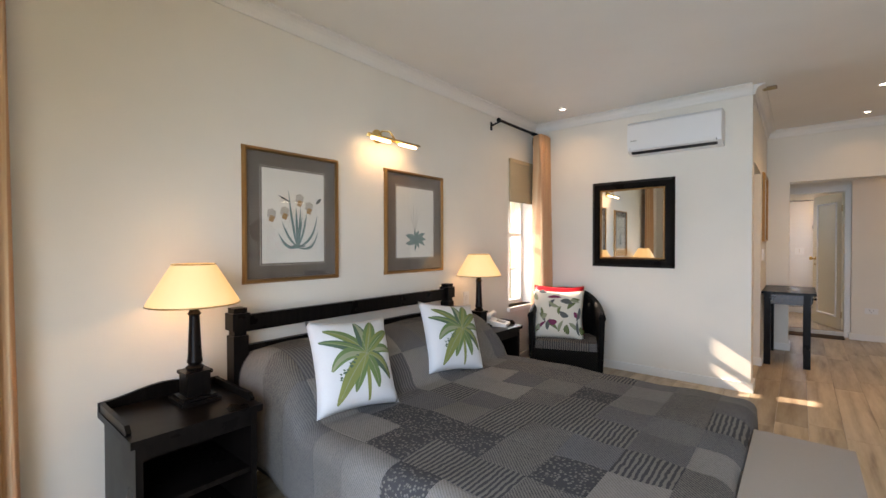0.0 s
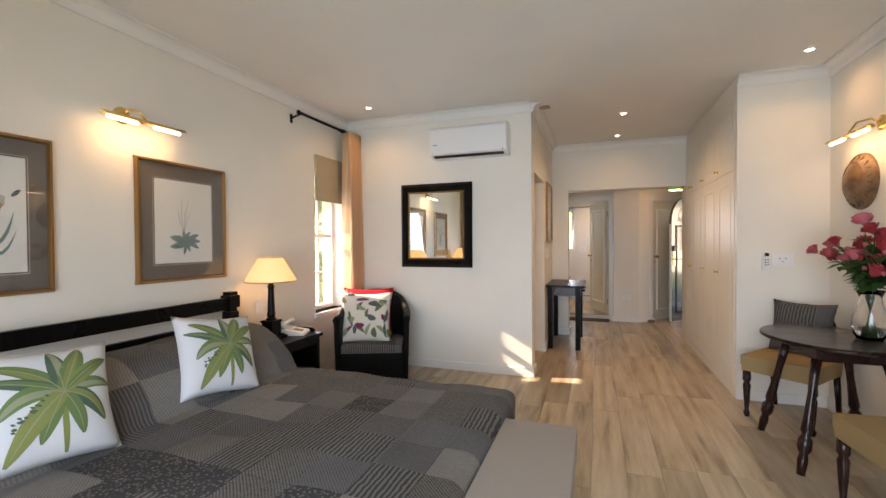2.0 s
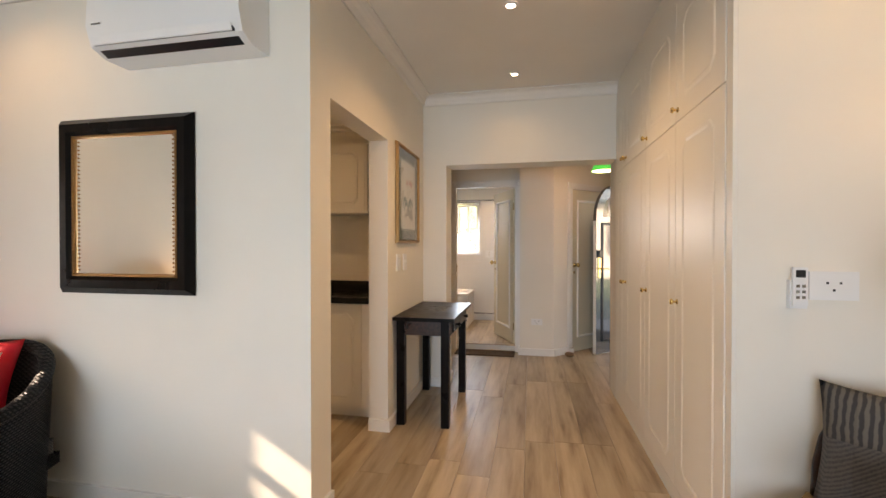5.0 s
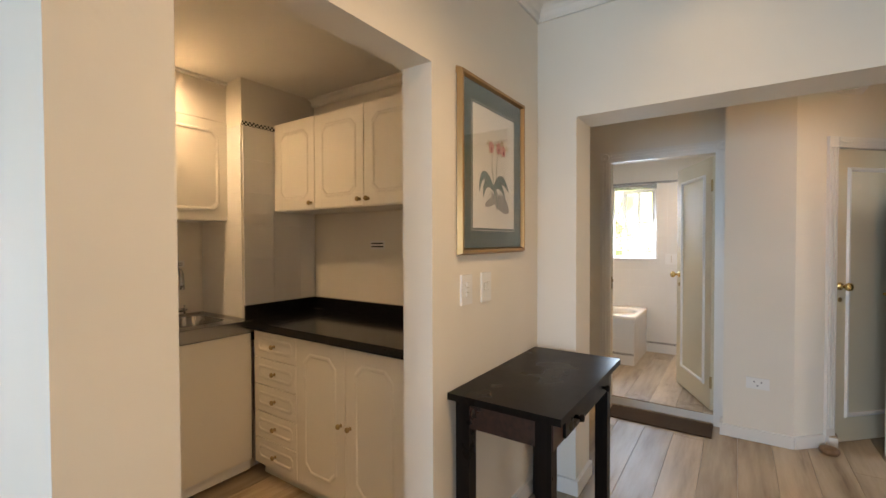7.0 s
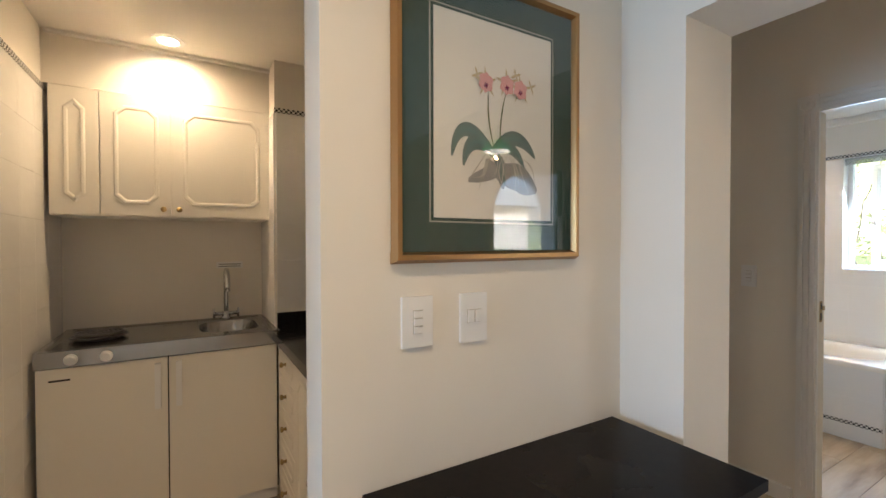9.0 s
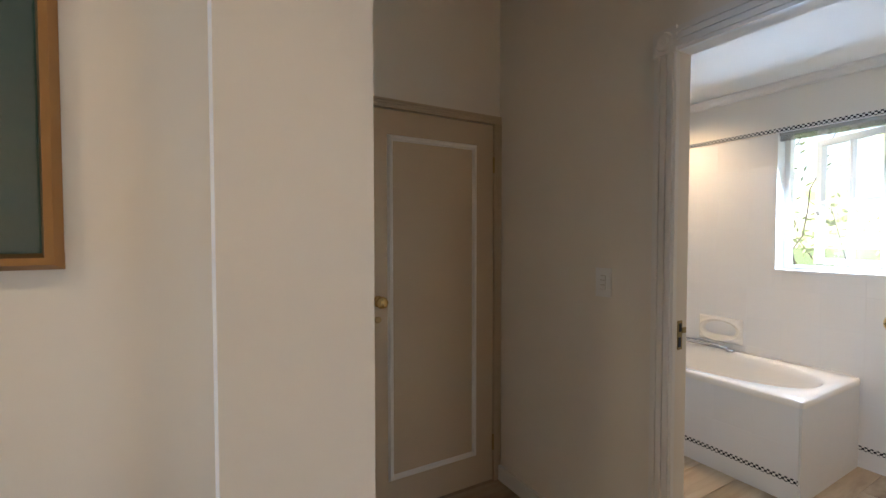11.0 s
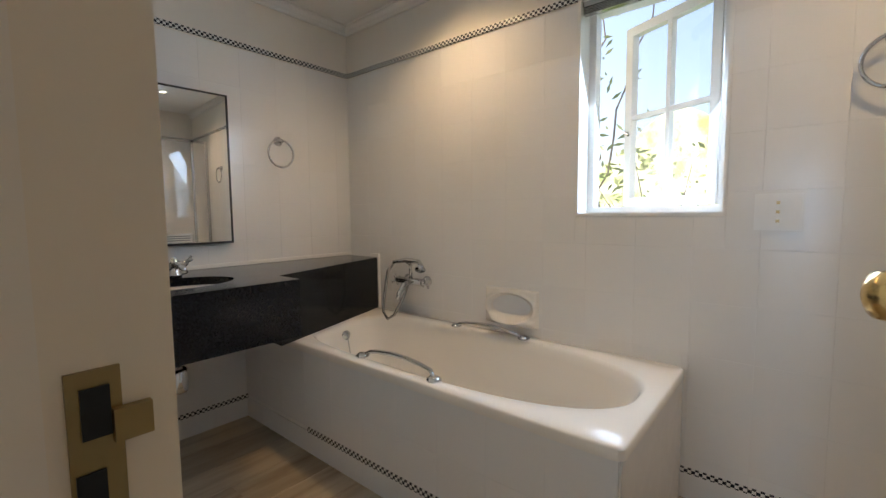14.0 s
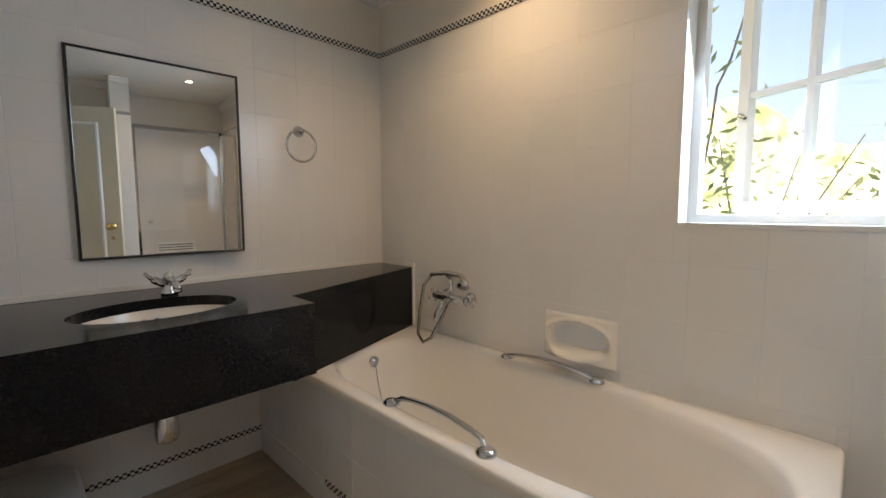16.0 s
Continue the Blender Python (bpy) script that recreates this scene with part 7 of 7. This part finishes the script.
def shrub(x, y, r, h, n, mat, seed, label="leafy green garden shrub", leaf=0.07):
    s = thing("shrub", label, "shrub", "garden shrubs")
    rnd = random.Random(seed)
    bm, tw = B(), B()
    for k in range(9):
        a = rnd.random() * 6.28
        q = Vector((x + r * 0.7 * math.cos(a), y + r * 0.7 * math.sin(a), h * rnd.uniform(0.6, 0.95)))
        tube(tw, [(x, y, -0.1), Vector((x, y, h * 0.3)).lerp(q, 0.4), q], [0.014, 0.008, 0.003], 5)
    for k in range(n):
        a, b = rnd.random() * 6.28, rnd.random()
        rr = r * (0.35 + 0.65 * rnd.random() ** 0.5) * (1 + 0.25 * math.sin(3 * a + seed))
        z = h * (0.05 + 0.95 * b)
        rr *= math.sin(math.pi * min(0.95, 0.25 + 0.7 * b)) ** 0.5
        p = Vector((x + rr * math.cos(a), y + rr * math.sin(a), z - 0.08))
        d = Vector((rnd.uniform(-1, 1), rnd.uniform(-1, 1), rnd.uniform(-0.5, 1))).normalized()
        sd_ = d.cross(Vector((rnd.uniform(-1, 1), rnd.uniform(-1, 1), rnd.uniform(-1, 1)))).normalized() * leaf * 0.25
        L = leaf * rnd.uniform(0.6, 1.3)
        vs = [bm.verts.new(p + v) for v in (Vector(), d * L * 0.45 + sd_, d * L, d * L * 0.45 - sd_)]
        bm.faces.new(vs)
    obj("branches", tw, BARK, s)
    tagged(obj("leaves", bm, mat, s), kind="stuff")


shrub(-3.4, -1.0, 0.7, 1.2, 1500, SHRUB, 1)
shrub(-0.5, 7.4, 0.8, 1.75, 420, SHRUB2, 2, leaf=0.07)
shrub(0.7, 7.9, 0.9, 1.85, 420, SHRUB2, 4, leaf=0.07)
# tree backdrop: pale colours and emission stand in for bright sun on it
GLOW_TREES = Mat("glowing garden backdrop", 1.0, spec=0.0)
hz = GLOW_TREES.ramp(GLOW_TREES.noise(0.55, detail=3.0), [(0.32, (0.30, 0.40, 0.16)), (0.5, (0.62, 0.68, 0.36)), (0.68, (0.86, 0.90, 0.74))])
GLOW_TREES.color(hz)
GLOW_TREES.put(GLOW_TREES.b.inputs["Emission Color"], hz)
GLOW_TREES.b.inputs["Emission Strength"].default_value = 0.32
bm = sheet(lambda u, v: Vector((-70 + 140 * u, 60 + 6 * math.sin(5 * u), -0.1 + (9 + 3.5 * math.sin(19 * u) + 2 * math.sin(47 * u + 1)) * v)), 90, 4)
tagged(obj("backdrop", bm, GLOW_TREES.m, None, True), "far garden trees backdrop, sunlight put in as glow", "trees", kind="structure")
shrub(8.8, 8.6, 0.9, 1.3, 1800, SHRUB2, 7)
shrub(9.0, 11.2, 1.1, 1.7, 1800, SHRUB2, 8)
shrub(8.6, 6.2, 0.8, 1.1, 1300, SHRUB2, 10)
# bare twining branches just outside the bathroom window
cr = thing("climber", "bare twisting climber stems outside the bathroom window", "climber")
bm = B()
rnd = random.Random(12)
for k in range(7):
    x, y, z = -0.62 + rnd.uniform(-0.12, 0.2), 5.75 + rnd.uniform(0, 0.2), -0.1
    pts = [(x, y, z)]
    while z < 2.5:
        x += rnd.uniform(-0.09, 0.09)
        y += rnd.uniform(-0.04, 0.04)
        z += rnd.uniform(0.10, 0.22)
        x = min(-0.25, max(-0.8, x))
        pts.append((x, max(5.62, y), z))
    tube(bm, pts, [0.009 - 0.006 * i / len(pts) for i in range(len(pts))], 5)
obj("stem", bm, BARK, cr)
bm = B()
for k in range(260):
    p = Vector((rnd.uniform(-0.80, -0.22), rnd.uniform(5.66, 6.0), rnd.uniform(0.6, 1.55) if k % 4 else rnd.uniform(1.5, 2.3)))
    d = Vector((rnd.uniform(-1, 1), rnd.uniform(-1, 1), rnd.uniform(-0.6, 0.8))).normalized()
    w = d.cross(Vector((0, 1, 0.3))).normalized() * 0.008
    vs = [bm.verts.new(p + q) for q in (Vector(), d * 0.03 + w, d * 0.065, d * 0.03 - w)]
    bm.faces.new(vs)
tagged(obj("leaves", bm, SHRUB2, cr), kind="stuff")

# deep unseen eave, added to cut the high sun on the garden side
tagged(box("eave", -3.6, -3.2, 2.40, XL - 0.282, 3.2, 2.50, TRIM), "unseen white boarded eave added to block high sun", "eave", kind="structure")

# eave added outside the front door to hold sky light back from the hall
tagged(box("eave_front", XR + 0.252, 1.6, 2.36, XR + 1.7, 5.8, 2.46, TRIM), "white boarded eave added to keep sky light off the hall", "eave", kind="structure")

# a neighbour's house
hs = thing("house", "white garden house with a pale blue tiled roof", "house")
box("walls", 16, 4, -0.1, 24, 16, 3.2, TRIM, hs)
bm = B()
prism(bm, [(15.4, 3.2), (24.6, 3.2), (20, 5.6)], "y", 3.4, 16.6)
obj("roof", bm, paint("blue grey roof", (0.22, 0.30, 0.36), 0.8, vary=0.2), hs)
for y in (5.5, 8.5, 11.5):
    wdw = box("window", 15.96, y, 0.9, 15.999, y + 1.3, 2.3, BLACK, hs)
    box("frame", 15.93, y + 0.6, 0.9, 15.958, y + 0.7, 2.3, TRIM, wdw)

# ---- wall tiles, one by one ----


def cut_rect(r, h):
    """Rectangle r less rectangle h, as up to four rectangles."""
    a, b, c, d = r
    e, f, g, k = h
    if b <= e or a >= f or d <= g or c >= k:
        return [r]
    out = []
    if a < e:
        out.append((a, e, c, d))
    if b > f:
        out.append((f, b, c, d))
    m0, m1 = max(a, e), min(b, f)
    if c < g:
        out.append((m0, m1, c, g))
    if d > k:
        out.append((m0, m1, k, d))
    return out


def tiling(parent, axis, face, out, u0, u1, z0, z1, ou, oz, sx=0.2, sz=0.2, holes=(), depth=0.007):
    made = {}
    gap = 0.0
    i0, i1 = math.floor((u0 - ou) / sx), math.ceil((u1 - ou) / sx)
    j0, j1 = math.floor((z0 - oz) / sz), math.ceil((z1 - oz) / sz)
    for i in range(i0, i1):
        for j in range(j0, j1):
            rects = [(max(u0, ou + i * sx), min(u1, ou + (i + 1) * sx), max(z0, oz + j * sz), min(z1, oz + (j + 1) * sz))]
            for h in holes:
                rects = [q for r in rects for q in cut_rect(r, h)]
            for a, b, c, d in rects:
                if b - a < 0.012 or d - c < 0.012:
                    continue
                key = (round(b - a, 4), round(d - c, 4))
                if key not in made:
                    bm = B()
                    w, h2 = b - a - gap, d - c - gap
                    e = 0.0014
                    base = [(gap, gap), (w, gap), (w, h2), (gap, h2)]
                    top = [(gap + e, gap + e), (w - e, gap + e), (w - e, h2 - e), (gap + e, h2 - e)]
                    P = lambda p, k: (out * k, p[0], p[1]) if axis == "x" else (p[0], out * k, p[1])
                    r0 = [bm.verts.new(P(p, 0.0)) for p in base]
                    r1 = [bm.verts.new(P(p, depth - 0.0009)) for p in base]
                    r2 = [bm.verts.new(P(p, depth)) for p in top]
                    for q0, q1 in ((r0, r1), (r1, r2)):
                        for k in range(4):
                            bm.faces.new((q0[k], q0[(k + 1) % 4], q1[(k + 1) % 4], q1[k]))
                    bm.faces.new(r2), bm.faces.new(r0[::-1])
                    bmesh.ops.recalc_face_normals(bm, faces=bm.faces[:])
                    me = bpy.data.meshes.new("tile")
                    bm.to_mesh(me), bm.free()
                    me.materials.append(TILE)
                    made[key] = me
                ob = new("tile", made[key])
                ob.location = (face, a, c) if axis == "x" else (a, face, c)
                ob.parent = parent


W_ = bpy.data.objects
tiling(W_["wall_bath_window"], "y", 5.325, -1, -1.925, 1.49, 0.0, 2.045, 0.275, 0.037, holes=[(-0.375, 0.174, 1.153, 2.055), (-1.925, 0.05, 0.0, 0.55), (-1.92, -1.64, 0.5, 0.90)])
tiling(W_["wall_bath_vanity"], "x", -1.925, 1, 3.61, 5.318, 0.0, 2.045, 3.618, 0.037, holes=[(4.6, 5.318, 0.0, 0.9)])
tiling(W_["wall_shower"], "x", 1.5, -1, 4.425, 5.317, 0.1, 2.045, 4.425, 0.037)
tiling(W_["wall_shower_front"], "x", 0.90, -1, 4.281, 4.42, 0.07, 2.045, 4.22, 0.037)
tiling(W_["wall_shower_return"], "x", 1.16, -1, 3.63, 4.272, 0.07, 2.045, 4.072, 0.037)
tiling(W_["wall_shower_front"], "y", 4.28, -1, 0.893, 1.152, 0.07, 2.045, 0.893, 0.037)
tiling(W_["front_wall"], "y", 4.59, -1, -1.92, 0.055, 0.195, 0.55, 0.055, 0.15)
tiling(W_["front_wall"], "y", 4.59, -1, -1.92, 0.055, 0.0, 0.17, 0.055, -0.03)
tiling(W_["wall_kitchen_lining"], "y", 0.252, 1, -1.995, -0.141, 0.0, 2.085, -0.145, 0.085)
tiling(W_["wall_kitchen_pipe_box"], "x", -1.52, 1, 1.24, 1.765, 1.0, 2.085, 1.24, 0.085)
tiling(W_["wall_kitchen_pipe_box"], "y", 1.235, -1, -1.995, -1.522, 0.93, 2.085, -1.52, 0.085)
for nm, args in (("window", (-1.925, 5.3145, 2.046, 1.489, 5.325, 2.071)),):
    tagged(box("trim_mosaic_" + nm, *args, CHECK), "black and white mosaic border strip", "tile strip", kind="structure")
for nm, args in (("shower", (1.4895, 4.425, 2.046, 1.5, 5.314, 2.071)), ("pier", (0.8895, 4.2695, 2.046, 0.90, 4.42, 2.071)), ("return", (1.1495, 3.63, 2.046, 1.16, 4.2695, 2.071)), ("pier_side", (0.9005, 4.2695, 2.046, 1.1495, 4.28, 2.071))):
    tagged(box("trim_mosaic_" + nm, *args, CHECK), "black and white mosaic border strip", "tile strip", kind="structure")
cornice("trim_cornice_pier", (0.899, 4.28), (0.899, 4.42), (-1, 0), BATH_CEIL - 0.002, 0.05)
cornice("trim_cornice_return", (1.159, 3.622), (1.159, 4.28), (-1, 0), BATH_CEIL - 0.002, 0.05)
tagged(box("trim_mosaic_vanity", -1.925, 3.606, 2.046, -1.9145, 5.3145, 2.071, CHECK), "black and white mosaic border strip", "tile strip", kind="structure")
tagged(box("trim_mosaic_low", -1.925, 3.606, 0.17, -1.9165, 4.589, 0.195, CHECK), "black and white mosaic border strip", "tile strip", kind="structure")
tagged(box("trim_mosaic_low_window", 0.062, 5.3165, 0.17, 0.94, 5.3255, 0.195, CHECK), "black and white mosaic border strip", "tile strip", kind="structure")

# ---- floors, laid board by board (last in the file) ----
def boards():
    slab = tagged(box("floor", XL - 0.28, YB - 0.25, -0.12, XR + 0.25, 5.55, -0.008, GROUT), "pale oak laminate floor laid in long boards", "floor", kind="structure")
    bm = B()
    W, L = 0.19, 1.3
    quad_box(bm, 0, 0, -0.008, W - 0.0015, L - 0.0015, 0)
    proto = bpy.data.meshes.new("board")
    bmesh.ops.bevel(bm, geom=[e for e in bm.edges if min(v.co.z for v in e.verts) > -0.001], offset=0.0012, segments=1, affect="EDGES")
    bmesh.ops.recalc_face_normals(bm, faces=bm.faces[:])
    bm.to_mesh(proto)
    bm.free()
    proto.materials.append(OAK)
    rnd = random.Random(4)
    low = box("bath_floor_bed", -1.925, 3.59, -0.0075, 1.5, 5.325, 0.062, GROUT)
    tagged(low, "pale oak laminate bathroom floor, one low step up", "floor", kind="structure")
    low.name = "floor_bathroom"
    rooms = ((XL, YB, XR, 0.0), (-0.14, 0.0, 1.76, 2.36), (-2.0, 0.2, -0.14, 1.77), (-0.97, 2.36, XR + 0.25, 4.6))
    inside = lambda x, y: any(a <= x <= c and b <= y <= d for a, b, c, d in rooms)
    x = XL
    while x < XR + 0.2:
        y = YB - rnd.random() * L
        spans = [(b, d) for a, b, c, d in rooms if a < x + W and x < c]
        y_lo, y_hi = min(q[0] for q in spans), max(q[1] for q in spans)
        while y < y_hi:
            a, b = max(y, y_lo), min(y + L, y_hi)
            if b - a > 0.02 and any(inside(x + W * fx, a + (b - a) * fy) for fx in (0.05, 0.5, 0.95) for fy in (0.0, 0.25, 0.5, 0.75, 1.0)):
                ob = new("board", proto)
                ob.location, ob.scale = (x, a, 0), (min(1.0, (XR + 0.24 - x) / W), (b - a) / L, 1)
                ob.parent = slab
            y += L
        x += W
    x = -1.925
    while x < 1.5:
        y = 3.60 - rnd.random() * L
        while y < 5.3:
            a, b = max(y, 3.592), min(y + L, 5.324)
            if b - a > 0.05:
                ob = new("board", proto)
                ob.location, ob.scale = (x, a, 0.07), (min(1.0, (1.5 - x) / W), (b - a) / L, 1)
                ob.parent = low
            y += L
        x += W

boards()
